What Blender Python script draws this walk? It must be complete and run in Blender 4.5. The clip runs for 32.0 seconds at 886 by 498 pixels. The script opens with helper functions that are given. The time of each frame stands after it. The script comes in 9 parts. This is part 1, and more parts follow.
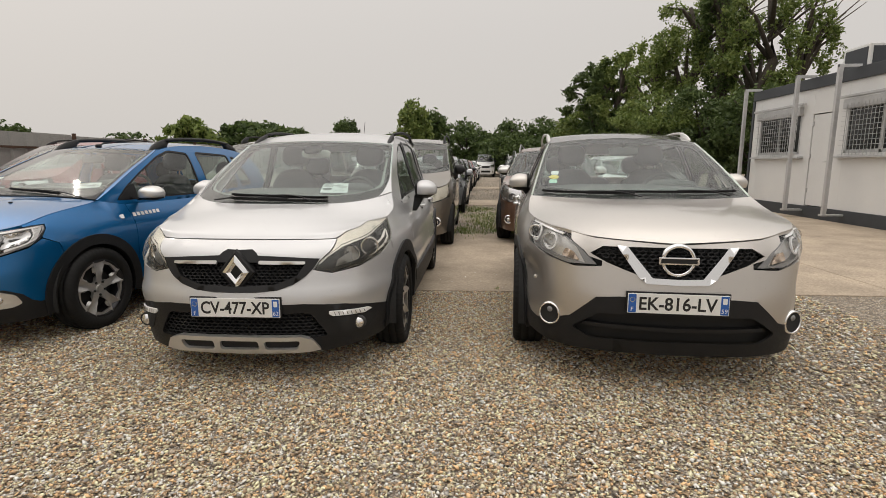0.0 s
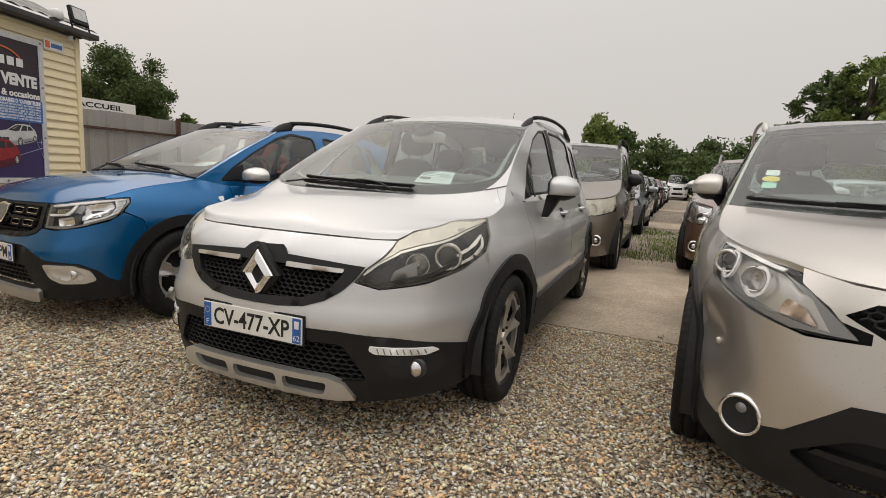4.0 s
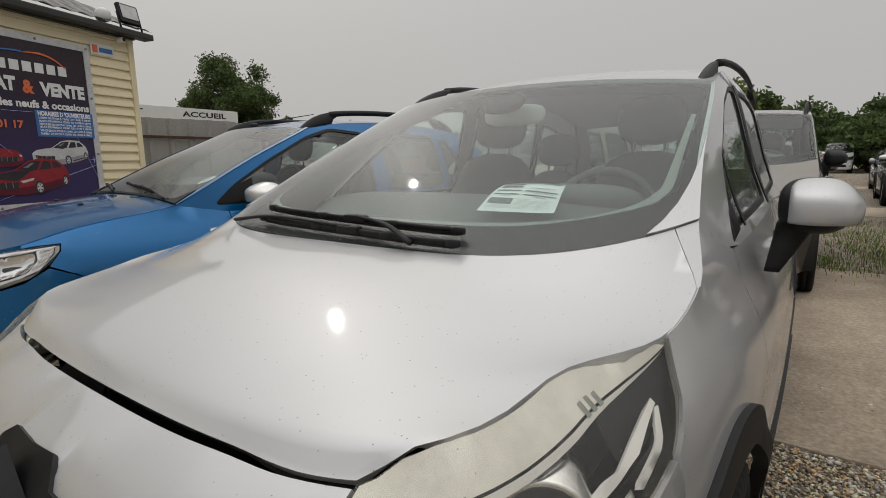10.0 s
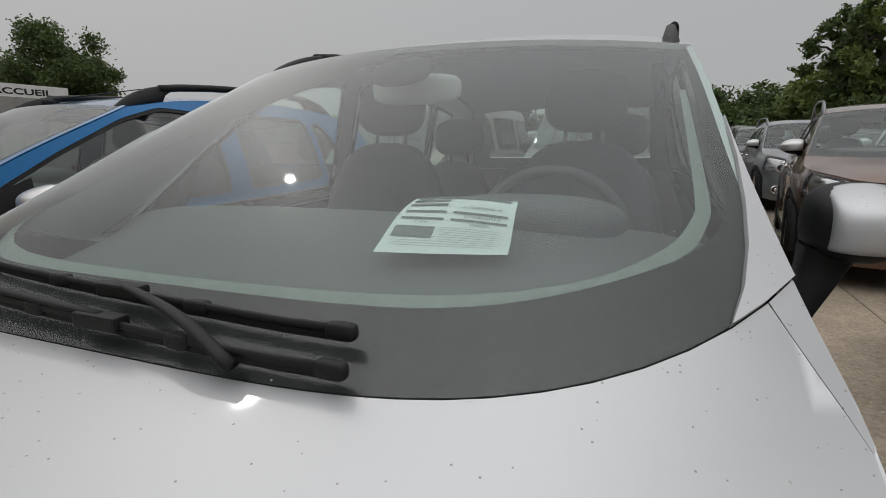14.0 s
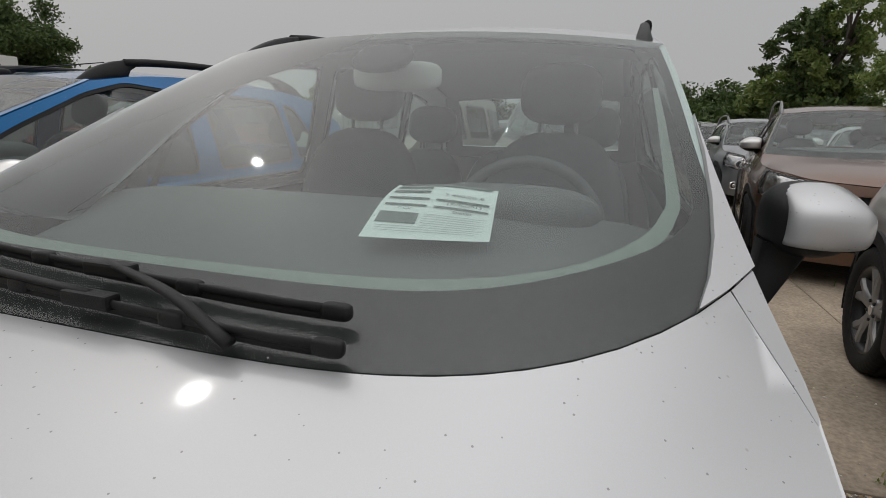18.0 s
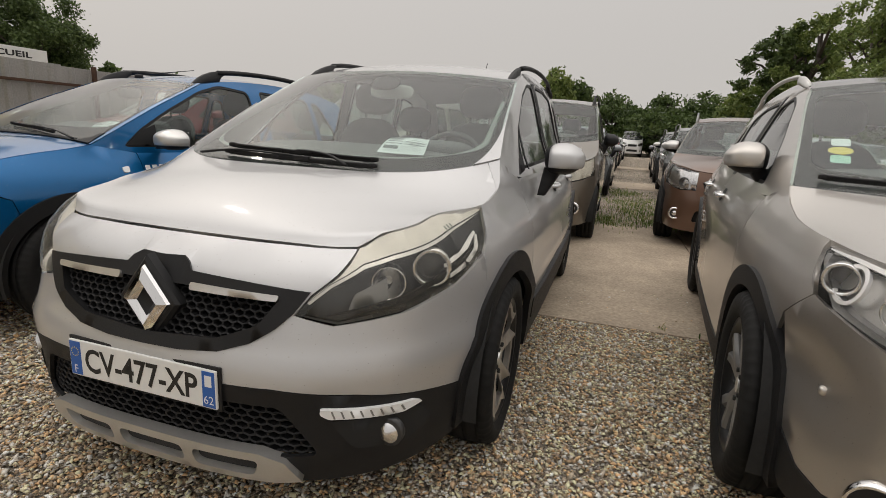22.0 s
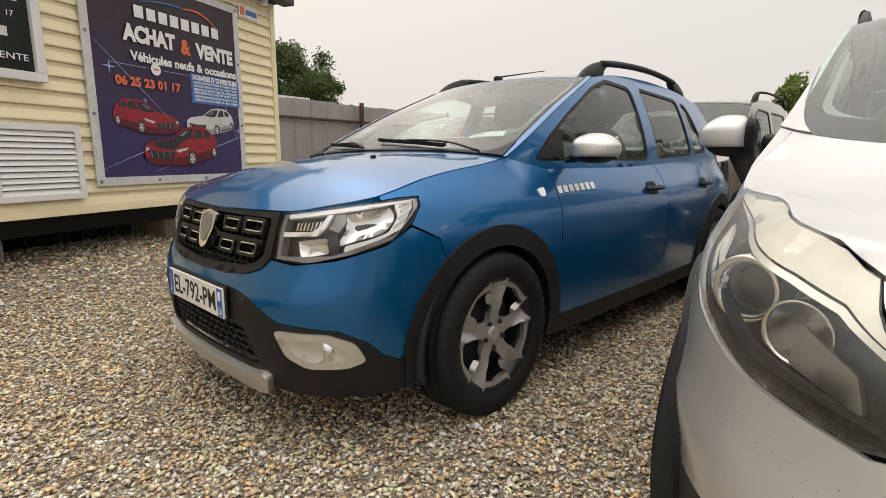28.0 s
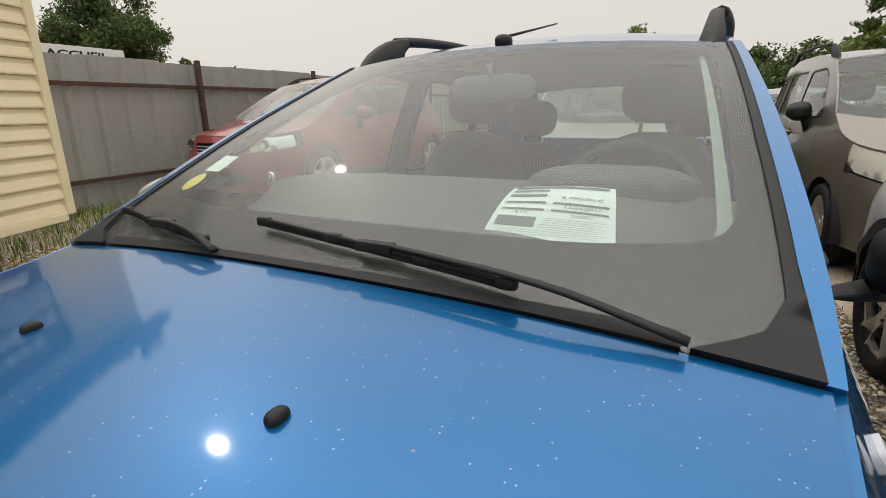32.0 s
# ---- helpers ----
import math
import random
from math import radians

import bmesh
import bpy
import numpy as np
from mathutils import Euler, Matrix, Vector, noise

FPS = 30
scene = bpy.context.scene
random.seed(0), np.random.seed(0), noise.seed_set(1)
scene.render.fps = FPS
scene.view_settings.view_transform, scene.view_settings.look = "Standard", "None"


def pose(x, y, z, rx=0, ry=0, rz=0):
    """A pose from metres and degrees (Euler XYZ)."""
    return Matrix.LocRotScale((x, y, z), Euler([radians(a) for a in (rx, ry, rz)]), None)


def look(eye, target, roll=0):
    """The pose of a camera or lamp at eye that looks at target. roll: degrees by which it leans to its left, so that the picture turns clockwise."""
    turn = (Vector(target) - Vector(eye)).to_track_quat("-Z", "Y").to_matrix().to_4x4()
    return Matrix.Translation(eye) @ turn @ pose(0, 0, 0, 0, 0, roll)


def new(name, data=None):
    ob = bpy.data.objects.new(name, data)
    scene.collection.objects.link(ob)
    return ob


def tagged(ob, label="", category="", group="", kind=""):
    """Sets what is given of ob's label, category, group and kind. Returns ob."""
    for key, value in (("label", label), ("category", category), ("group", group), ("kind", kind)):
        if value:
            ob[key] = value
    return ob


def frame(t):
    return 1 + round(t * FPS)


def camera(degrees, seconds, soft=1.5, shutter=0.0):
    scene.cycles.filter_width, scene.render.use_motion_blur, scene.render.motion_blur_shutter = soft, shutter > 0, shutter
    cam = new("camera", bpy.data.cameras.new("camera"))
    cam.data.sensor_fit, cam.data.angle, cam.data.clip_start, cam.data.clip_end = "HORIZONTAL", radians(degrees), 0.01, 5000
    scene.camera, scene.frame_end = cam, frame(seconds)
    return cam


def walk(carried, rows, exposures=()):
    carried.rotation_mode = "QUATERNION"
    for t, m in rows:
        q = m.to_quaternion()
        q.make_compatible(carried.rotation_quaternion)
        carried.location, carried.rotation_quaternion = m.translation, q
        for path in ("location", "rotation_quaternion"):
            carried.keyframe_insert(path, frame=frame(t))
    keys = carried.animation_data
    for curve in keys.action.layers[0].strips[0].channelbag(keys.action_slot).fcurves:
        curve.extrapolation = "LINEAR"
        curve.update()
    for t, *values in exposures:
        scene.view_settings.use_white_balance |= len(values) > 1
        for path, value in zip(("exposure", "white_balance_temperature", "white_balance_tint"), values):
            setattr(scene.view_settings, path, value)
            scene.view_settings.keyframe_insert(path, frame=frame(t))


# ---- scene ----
cam = camera(81.6, 32.0, soft=0.75)
PATH = [
    (0, (1.349, -2.711, 1.296), (1.233, -0.741, 0.967), -0.1),
    (0.5, (1.391, -2.36, 1.245), (1.077, -0.41, 0.928), 1.2),
    (1, (1.416, -2.052, 1.227), (0.989, -0.121, 0.926), 2.4),
    (1.5, (1.514, -1.836, 1.194), (0.991, 0.073, 0.907), 3.1),
    (2, (1.529, -1.706, 1.171), (0.915, 0.177, 0.894), 3.7),
    (2.5, (1.527, -1.679, 1.148), (0.83, 0.176, 0.876), 3.3),
    (3, (1.532, -1.667, 1.156), (0.8, 0.173, 0.875), 3.0),
    (3.5, (1.527, -1.652, 1.146), (0.771, 0.178, 0.864), 3.0),
    (5.5, (1.47, -0.869, 0.944), (0.578, 0.893, 0.63), 1.9),
    (6, (1.539, -0.709, 0.81), (0.42, 0.921, 0.509), 2.6),
    (6.5, (1.57, -0.673, 0.722), (0.249, 0.797, 0.413), 3.7),
    (7, (1.595, -0.665, 0.729), (0.189, 0.721, 0.411), 3.6),
    (7.5, (1.65, -0.634, 0.871), (0.231, 0.738, 0.551), 3.1),
    (8, (1.669, -0.643, 1.046), (0.298, 0.778, 0.727), 2.4),
    (8.5, (1.558, -0.644, 1.145), (0.281, 0.86, 0.821), 1.4),
    (9, (1.282, -0.524, 1.196), (0.047, 1.013, 0.863), 0.8),
    (9.5, (1.083, -0.374, 1.208), (-0.096, 1.208, 0.88), -0.0),
    (10, (0.921, -0.072, 1.215), (-0.22, 1.535, 0.874), -0.6),
    (10.5, (0.752, 0.174, 1.201), (-0.35, 1.813, 0.881), 0.3),
    (11, (0.602, 0.343, 1.238), (-0.4, 2.04, 0.896), -0.7),
    (11.5, (0.586, 0.416, 1.237), (-0.304, 2.172, 0.888), -1.4),
    (12, (0.592, 0.431, 1.238), (-0.242, 2.211, 0.871), -1.4),
    (12.5, (0.592, 0.434, 1.247), (-0.216, 2.224, 0.87), -1.2),
    (13, (0.587, 0.435, 1.242), (-0.198, 2.233, 0.854), -1.0),
    (13.5, (0.588, 0.44, 1.245), (-0.179, 2.243, 0.848), -0.8),
    (14, (0.587, 0.44, 1.241), (-0.16, 2.251, 0.837), -0.7),
    (14.5, (0.586, 0.443, 1.239), (-0.142, 2.259, 0.823), -0.5),
    (16.5, (0.58, 0.425, 1.241), (-0.079, 2.26, 0.796), 0.4),
    (17, (0.584, 0.425, 1.241), (-0.061, 2.264, 0.79), 0.7),
    (17.5, (0.584, 0.423, 1.243), (-0.051, 2.264, 0.79), 0.9),
    (18, (0.573, 0.408, 1.245), (-0.051, 2.253, 0.792), 1.3),
    (18.5, (0.564, 0.385, 1.242), (-0.045, 2.235, 0.785), 1.7),
    (19, (0.575, 0.351, 1.234), (0.015, 2.215, 0.774), 2.3),
    (19.5, (0.62, 0.303, 1.247), (0.098, 2.178, 0.788), 2.5),
    (20, (0.751, 0.185, 1.234), (0.23, 2.062, 0.779), 2.4),
    (20.5, (0.848, -0.008, 1.247), (0.314, 1.865, 0.794), 2.6),
    (21, (0.918, -0.32, 1.208), (0.376, 1.554, 0.769), 2.6),
    (21.5, (1.026, -0.598, 1.217), (0.466, 1.27, 0.771), 2.6),
    (22, (1.174, -0.948, 1.178), (0.584, 0.911, 0.736), 3.1),
    (22.5, (1.204, -1.267, 1.159), (0.602, 0.587, 0.713), 3.1),
    (23, (1.185, -1.523, 1.166), (0.568, 0.325, 0.717), 3.2),
    (23.5, (1.261, -1.659, 1.178), (0.594, 0.172, 0.727), 2.9),
    (24, (1.34, -1.717, 1.184), (0.618, 0.092, 0.732), 2.2),
    (24.5, (1.288, -1.735, 1.19), (0.564, 0.074, 0.737), 2.2),
    (25, (1.004, -1.723, 1.234), (0.271, 0.08, 0.773), 2.3),
    (25.5, (0.735, -1.679, 1.239), (-0.09, 0.082, 0.772), 2.5),
    (26, (0.508, -1.503, 1.174), (-0.445, 0.195, 0.716), 2.3),
    (26.5, (0.232, -1.267, 1.172), (-0.862, 0.349, 0.732), 2.2),
    (28.5, (-0.692, -0.463, 0.972), (-1.913, 1.083, 0.627), 0.3),
    (29, (-0.734, -0.486, 1.097), (-1.956, 1.051, 0.716), 0.5),
    (29.5, (-1.024, -0.342, 1.202), (-2.245, 1.161, 0.698), -0.2),
    (30, (-1.273, -0.14, 1.223), (-2.453, 1.392, 0.712), -0.8),
    (30.5, (-1.497, 0.168, 1.259), (-2.606, 1.749, 0.738), -1.1),
    (31, (-1.663, 0.381, 1.263), (-2.722, 1.997, 0.747), -1.4),
    (31.5, (-1.83, 0.591, 1.296), (-2.77, 2.277, 0.771), -1.4),
    (32, (-1.869, 0.69, 1.29), (-2.626, 2.464, 0.761), -1.3),
]
walk(cam, [(t, look(eye, target, roll)) for t, eye, target, roll in PATH], exposures=[(0, 0.40, 6500, 10), (2, 0.30, 6500, 10), (6, 0.48, 6500, 10), (9, 0.2, 6400, 9), (11.5, -0.15, 6000, 8), (18, -0.15, 6050, 9), (20, -0.15, 6200, 10), (22, 0.22, 6450, 10), (23.5, 0.45, 6600, 10), (26.5, 0.45, 6550, 10), (28.5, 0.8, 6550, 9), (30, 0.88, 6500, 9), (31.2, 0.68, 6500, 9), (32, 0.62, 6500, 9)])

# ---- sky, sun ----
SUN_WAY = Vector((-0.67, 0.41, 0.745))
world = bpy.data.worlds.new("overcast")
scene.world = world
world.use_nodes = True
wn, wl = world.node_tree.nodes, world.node_tree.links
sky = wn.new("ShaderNodeTexSky")
sky.sky_type, sky.sun_disc = "NISHITA", False
sky.sun_elevation, sky.sun_rotation = radians(43.5), radians(-58.5)
sky.air_density, sky.dust_density, sky.ozone_density = 1.0, 9.0, 1.0
veil = wn.new("ShaderNodeMix")
veil.data_type = "RGBA"
veil.inputs["Factor"].default_value = 0.96
# cloud veil: a little brighter towards the zenith, as under an overcast sky
wtc, wsep, wsq, wmad, wcol = wn.new("ShaderNodeTexCoord"), wn.new("ShaderNodeSeparateXYZ"), wn.new("ShaderNodeMath"), wn.new("ShaderNodeMath"), wn.new("ShaderNodeVectorMath")
wsq.operation, wmad.operation, wcol.operation = "POWER", "MULTIPLY_ADD", "SCALE"
wsq.inputs[1].default_value = 3.0
wmad.inputs[1].default_value, wmad.inputs[2].default_value = 2.8, 1.0
wcol.inputs[0].default_value = (4.55, 4.32, 4.08)
wl.new(wtc.outputs["Generated"], wsep.inputs[0])
wl.new(wsep.outputs["Z"], wsq.inputs[0])
wl.new(wsq.outputs[0], wmad.inputs[0])
wl.new(wmad.outputs[0], wcol.inputs["Scale"])
wl.new(wcol.outputs[0], veil.inputs["B"])
wl.new(sky.outputs[0], veil.inputs["A"])
wl.new(veil.outputs["Result"], wn["Background"].inputs["Color"])
wn["Background"].inputs["Strength"].default_value = 0.108
sun_data = bpy.data.lights.new("sun", "SUN")
sun_data.energy, sun_data.angle, sun_data.color = 0.10, radians(1.1), (1.0, 0.93, 0.84)
sun = new("sun", sun_data)
sun.matrix_world = look(SUN_WAY * 60, (0, 0, 0))

# ---- materials ----


def mat(name, color, rough=0.5, metal=0.0, vary=0.08, scale=6.0, fine=60.0, bump=0.0, bump_scale=200.0, coat=0.0, dark=None, coord="Object", spec=0.5):
    """A procedural surface: two scales of colour variation, roughness variation and fine relief."""
    m = bpy.data.materials.new(name)
    m.use_nodes = True
    n, l = m.node_tree.nodes, m.node_tree.links
    b = n["Principled BSDF"]
    b.inputs["Metallic"].default_value = metal
    b.inputs["Roughness"].default_value = rough
    b.inputs["Specular IOR Level"].default_value = spec
    b.inputs["Coat Weight"].default_value = coat
    b.inputs["Coat Roughness"].default_value = 0.04
    b.inputs["Coat IOR"].default_value = 1.45
    tc = n.new("ShaderNodeTexCoord")
    big, small, mix, mix2 = n.new("ShaderNodeTexNoise"), n.new("ShaderNodeTexNoise"), n.new("ShaderNodeMix"), n.new("ShaderNodeMix")
    big.inputs["Scale"].default_value, small.inputs["Scale"].default_value = scale, fine
    big.inputs["Detail"].default_value, small.inputs["Detail"].default_value = 4, 3
    for node in (big, small):
        l.new(tc.outputs[coord], node.inputs["Vector"])
    for node in (mix, mix2):
        node.data_type = "RGBA"
    lo = dark or tuple(c * (1 - 2 * vary) for c in color)
    hi = tuple(min(1, c * (1 + vary)) for c in color)
    mix.inputs["A"].default_value, mix.inputs["B"].default_value = (*lo, 1), (*hi, 1)
    l.new(big.outputs["Fac"], mix.inputs["Factor"])
    mix2.blend_type = "OVERLAY"
    mix2.inputs["Factor"].default_value = min(1, vary * 2)
    l.new(mix.outputs["Result"], mix2.inputs["A"])
    l.new(small.outputs["Fac"], mix2.inputs["B"])
    l.new(mix2.outputs["Result"], b.inputs["Base Color"])
    if bump:
        bn, bt = n.new("ShaderNodeBump"), n.new("ShaderNodeTexNoise")
        bt.inputs["Scale"].default_value = bump_scale
        l.new(tc.outputs[coord], bt.inputs["Vector"])
        l.new(bt.outputs["Fac"], bn.inputs["Height"])
        bn.inputs["Strength"].default_value, bn.inputs["Distance"].default_value = bump, 0.002
        l.new(bn.outputs["Normal"], b.inputs["Normal"])
    return m


def paint(name, color, metal=0.5, rough=0.35, dust=0.05, grit_tone=(0.10, 0.08, 0.06), grit_amount=0.6):
    """Clear-coated car paint with a film of dust and specks of dirt on it."""
    m = mat(name, color, rough, metal, vary=0.03, scale=2.5, fine=900, coat=1.0, spec=0.25)
    n, l = m.node_tree.nodes, m.node_tree.links
    b = n["Principled BSDF"]
    tc = n["Texture Coordinate"]
    speck, ramp = n.new("ShaderNodeTexVoronoi"), n.new("ShaderNodeValToRGB")
    speck.inputs["Scale"].default_value = 26
    l.new(tc.outputs["Object"], speck.inputs["Vector"])
    ramp.color_ramp.elements[0].position, ramp.color_ramp.elements[1].position = 0.035, 0.06
    ramp.color_ramp.elements[0].color, ramp.color_ramp.elements[1].color = (1, 1, 1, 1), (0, 0, 0, 1)
    l.new(speck.outputs["Distance"], ramp.inputs["Fac"])
    film, fr = n.new("ShaderNodeTexNoise"), n.new("ShaderNodeMapRange")
    film.inputs["Scale"].default_value, film.inputs["Detail"].default_value = 5, 8
    l.new(tc.outputs["Object"], film.inputs["Vector"])
    l.new(film.outputs["Fac"], fr.inputs["Value"])
    fr.inputs["From Min"].default_value, fr.inputs["From Max"].default_value = 0.3, 0.8
    fr.inputs["To Min"].default_value, fr.inputs["To Max"].default_value = 0.045, 0.05 + dust
    l.new(fr.outputs["Result"], b.inputs["Coat Roughness"])
    mx, add = n.new("ShaderNodeMix"), n.new("ShaderNodeMath")
    mx.data_type = "RGBA"
    add.operation = "MULTIPLY"
    add.inputs[1].default_value = 0.45
    l.new(ramp.outputs["Color"], add.inputs[0])
    l.new(add.outputs[0], mx.inputs["Factor"])
    src = b.inputs["Base Color"].links[0].from_socket
    l.new(src, mx.inputs["A"])
    mx.inputs["B"].default_value = (0.32, 0.28, 0.22, 1)
    grit, pick, close, both_, amt, spot = n.new("ShaderNodeTexVoronoi"), n.new("ShaderNodeMath"), n.new("ShaderNodeMath"), n.new("ShaderNodeMath"), n.new("ShaderNodeMath"), n.new("ShaderNodeMix")
    gsep = n.new("ShaderNodeSeparateColor")
    grit.inputs["Scale"].default_value = 95
    l.new(tc.outputs["Object"], grit.inputs["Vector"])
    l.new(grit.outputs["Color"], gsep.inputs[0])
    pick.operation, pick.inputs[1].default_value = "GREATER_THAN", 0.66
    close.operation, close.inputs[1].default_value = "LESS_THAN", 0.11
    both_.operation, amt.operation, amt.inputs[1].default_value = "MULTIPLY", "MULTIPLY", grit_amount
    l.new(gsep.outputs[0], pick.inputs[0])
    l.new(grit.outputs["Distance"], close.inputs[0])
    l.new(pick.outputs[0], both_.inputs[0])
    l.new(close.outputs[0], both_.inputs[1])
    l.new(both_.outputs[0], amt.inputs[0])
    spot.data_type = "RGBA"
    l.new(amt.outputs[0], spot.inputs["Factor"])
    l.new(mx.outputs["Result"], spot.inputs["A"])
    spot.inputs["B"].default_value = (*grit_tone, 1)
    l.new(spot.outputs["Result"], b.inputs["Base Color"])
    return m


def glass(name, tint=(0.55, 0.62, 0.58), gloss=1.0, haze=0.0, ior=1.5, film=0.72):
    """A thin pane: tinted see-through with the gloss of its two faces by angle and a film of dust."""
    m = bpy.data.materials.new(name)
    m.use_nodes = True
    n, l = m.node_tree.nodes, m.node_tree.links
    n.remove(n["Principled BSDF"])
    tr, gl, lw, pw, fr, mx = n.new("ShaderNodeBsdfTransparent"), n.new("ShaderNodeBsdfGlossy"), n.new("ShaderNodeLayerWeight"), n.new("ShaderNodeMath"), n.new("ShaderNodeMath"), n.new("ShaderNodeMixShader")
    tr.inputs["Color"].default_value = (*tint, 1)
    gl.inputs["Roughness"].default_value = 0.035
    gl.inputs["Color"].default_value = (gloss, gloss, gloss, 1)
    # gloss by angle, the same from both faces of the pane
    f0 = ((ior - 1) / (ior + 1)) ** 2
    f0 = 2 * f0 / (1 + f0)
    lw.inputs["Blend"].default_value = 0.5
    pw.operation, pw.inputs[1].default_value = "POWER", 5.0
    fr.operation, fr.inputs[1].default_value, fr.inputs[2].default_value = "MULTIPLY_ADD", 1 - f0, f0
    l.new(lw.outputs["Facing"], pw.inputs[0])
    l.new(pw.outputs[0], fr.inputs[0])
    l.new(fr.outputs[0], mx.inputs[0])
    l.new(tr.outputs[0], mx.inputs[1])
    # a wider, weaker lobe: the glow of dust round a bright reflection
    gw, gm = n.new("ShaderNodeBsdfGlossy"), n.new("ShaderNodeMixShader")
    gw.inputs["Roughness"].default_value = 0.36
    gm.inputs[0].default_value = film
    l.new(gl.outputs[0], gm.inputs[1])
    l.new(gw.outputs[0], gm.inputs[2])
    l.new(gm.outputs[0], mx.inputs[2])
    last = mx
    if haze:
        df, nz, rp, mm, m2 = n.new("ShaderNodeBsdfDiffuse"), n.new("ShaderNodeTexNoise"), n.new("ShaderNodeMapRange"), n.new("ShaderNodeTexCoord"), n.new("ShaderNodeMixShader")
        df.inputs["Color"].default_value = (0.5, 0.5, 0.47, 1)
        nz.inputs["Scale"].default_value, nz.inputs["Detail"].default_value = 3, 3
        l.new(mm.outputs["Object"], nz.inputs["Vector"])
        l.new(nz.outputs["Fac"], rp.inputs["Value"])
        rp.inputs["From Min"].default_value, rp.inputs["From Max"].default_value = 0.35, 0.75
        rp.inputs["To Min"].default_value, rp.inputs["To Max"].default_value = haze * 0.7, haze * 1.3
        vo, st, mxm = n.new("ShaderNodeTexVoronoi"), n.new("ShaderNodeMath"), n.new("ShaderNodeMath")
        vo.inputs["Scale"].default_value = 75
        l.new(mm.outputs["Object"], vo.inputs["Vector"])
        st.operation, st.inputs[1].default_value = "LESS_THAN", 0.09
        l.new(vo.outputs["Distance"], st.inputs[0])
        mxm.operation, mxm.inputs[1].default_value = "MULTIPLY_ADD", 0.5
        # only some of the cells carry a speck
        vs, vp, vm = n.new("ShaderNodeSeparateColor"), n.new("ShaderNodeMath"), n.new("ShaderNodeMath")
        vp.operation, vp.inputs[1].default_value, vm.operation = "GREATER_THAN", 0.78, "MULTIPLY"
        l.new(vo.outputs["Color"], vs.inputs[0])
        l.new(vs.outputs[0], vp.inputs[0])
        l.new(vp.outputs[0], vm.inputs[0])
        l.new(st.outputs[0], vm.inputs[1])
        l.new(vm.outputs[0], mxm.inputs[0])
        l.new(rp.outputs["Result"], mxm.inputs[2])
        l.new(mxm.outputs[0], m2.inputs[0])
        l.new(mx.outputs[0], m2.inputs[1])
        l.new(df.outputs[0], m2.inputs[2])
        last = m2
    l.new(last.outputs[0], n["Material Output"].inputs["Surface"])
    return m


M = {}
M["silver"] = paint("silver_paint", (0.57, 0.57, 0.575), 0.62, 0.48)
M["cream"] = mat("yellowed_plastic", (0.78, 0.765, 0.71), 0.3, vary=0.12, scale=18, fine=90, coat=0.3)
M["blue"] = paint("blue_paint", (0.001, 0.118, 0.325), 0.68, 0.38, grit_tone=(0.5, 0.5, 0.48), grit_amount=0.5)
M["grey"] = paint("warm_grey_paint", (0.56, 0.53, 0.495), 0.90, 0.40)
M["taupe"] = paint("taupe_paint", (0.17, 0.15, 0.122), 0.5, 0.36)
M["brown"] = paint("brown_paint", (0.16, 0.092, 0.062), 0.45, 0.36)
M["red"] = paint("red_paint", (0.22, 0.02, 0.02), 0.3, 0.36)
M["white"] = paint("white_paint", (0.75, 0.75, 0.74), 0.0, 0.36)
M["dark"] = paint("dark_paint", (0.03, 0.032, 0.036), 0.3, 0.36)
M["steel"] = paint("steel_paint", (0.23, 0.24, 0.25), 0.5, 0.36)
M["black_paint"] = paint("black_paint", (0.02, 0.02, 0.02), 0.2, 0.3)
M["trim"] = mat("black_plastic", (0.011, 0.011, 0.012), 0.55, spec=0.35, vary=0.2, scale=9, fine=300, bump=0.25, bump_scale=900)
M["gap"] = mat("dark_gap", (0.012, 0.012, 0.012), 0.8)
M["tub"] = mat("dark_underbody", (0.02, 0.02, 0.02), 0.85, vary=0.2)
M["rubber"] = mat("tyre_rubber", (0.011, 0.0108, 0.0105), 0.75, spec=0.3, vary=0.25, scale=14, fine=220, bump=0.3, bump_scale=500)
M["alloy"] = mat("alloy_rim", (0.60, 0.555, 0.50), 0.36, 0.7, vary=0.12, scale=18, fine=300)
M["alloy_dark"] = mat("dark_alloy_rim", (0.50, 0.485, 0.47), 0.46, 0.7, vary=0.12, scale=18, fine=300)
M["alloy_black"] = mat("black_alloy_rim", (0.02, 0.02, 0.021), 0.3, 0.3, vary=0.12, scale=18, fine=300)
M["chrome"] = mat("chrome", (0.82, 0.82, 0.82), 0.08, 1.0, vary=0.02)
M["satin"] = mat("satin_silver", (0.66, 0.65, 0.63), 0.34, 0.75, vary=0.05, scale=12, fine=200)
M["satin_dark"] = mat("satin_grey", (0.27, 0.27, 0.27), 0.4, 0.6, vary=0.05, scale=12, fine=200)
M["glass"] = glass("window_glass", (0.66, 0.74, 0.71), haze=0.010, ior=1.52, film=0.15)
M["glass_dark"] = glass("privacy_glass", (0.30, 0.34, 0.33), haze=0.02, film=0.15)
M["screen"] = glass("windscreen_glass", (0.82, 0.915, 0.88), haze=0.020, ior=1.53, film=0.75)
M["lens"] = glass("clear_lens", (0.98, 0.98, 0.98), haze=0.012, ior=1.33, film=0.4)
M["lens_old"] = glass("yellowed_lens", (0.95, 0.94, 0.90), haze=0.05, ior=1.36)
M["bowl"] = mat("lamp_bowl", (0.80, 0.80, 0.80), 0.2, 1.0, vary=0.1, scale=30)
M["lamp_dark"] = mat("lamp_housing", (0.035, 0.035, 0.036), 0.3, vary=0.15, scale=30)
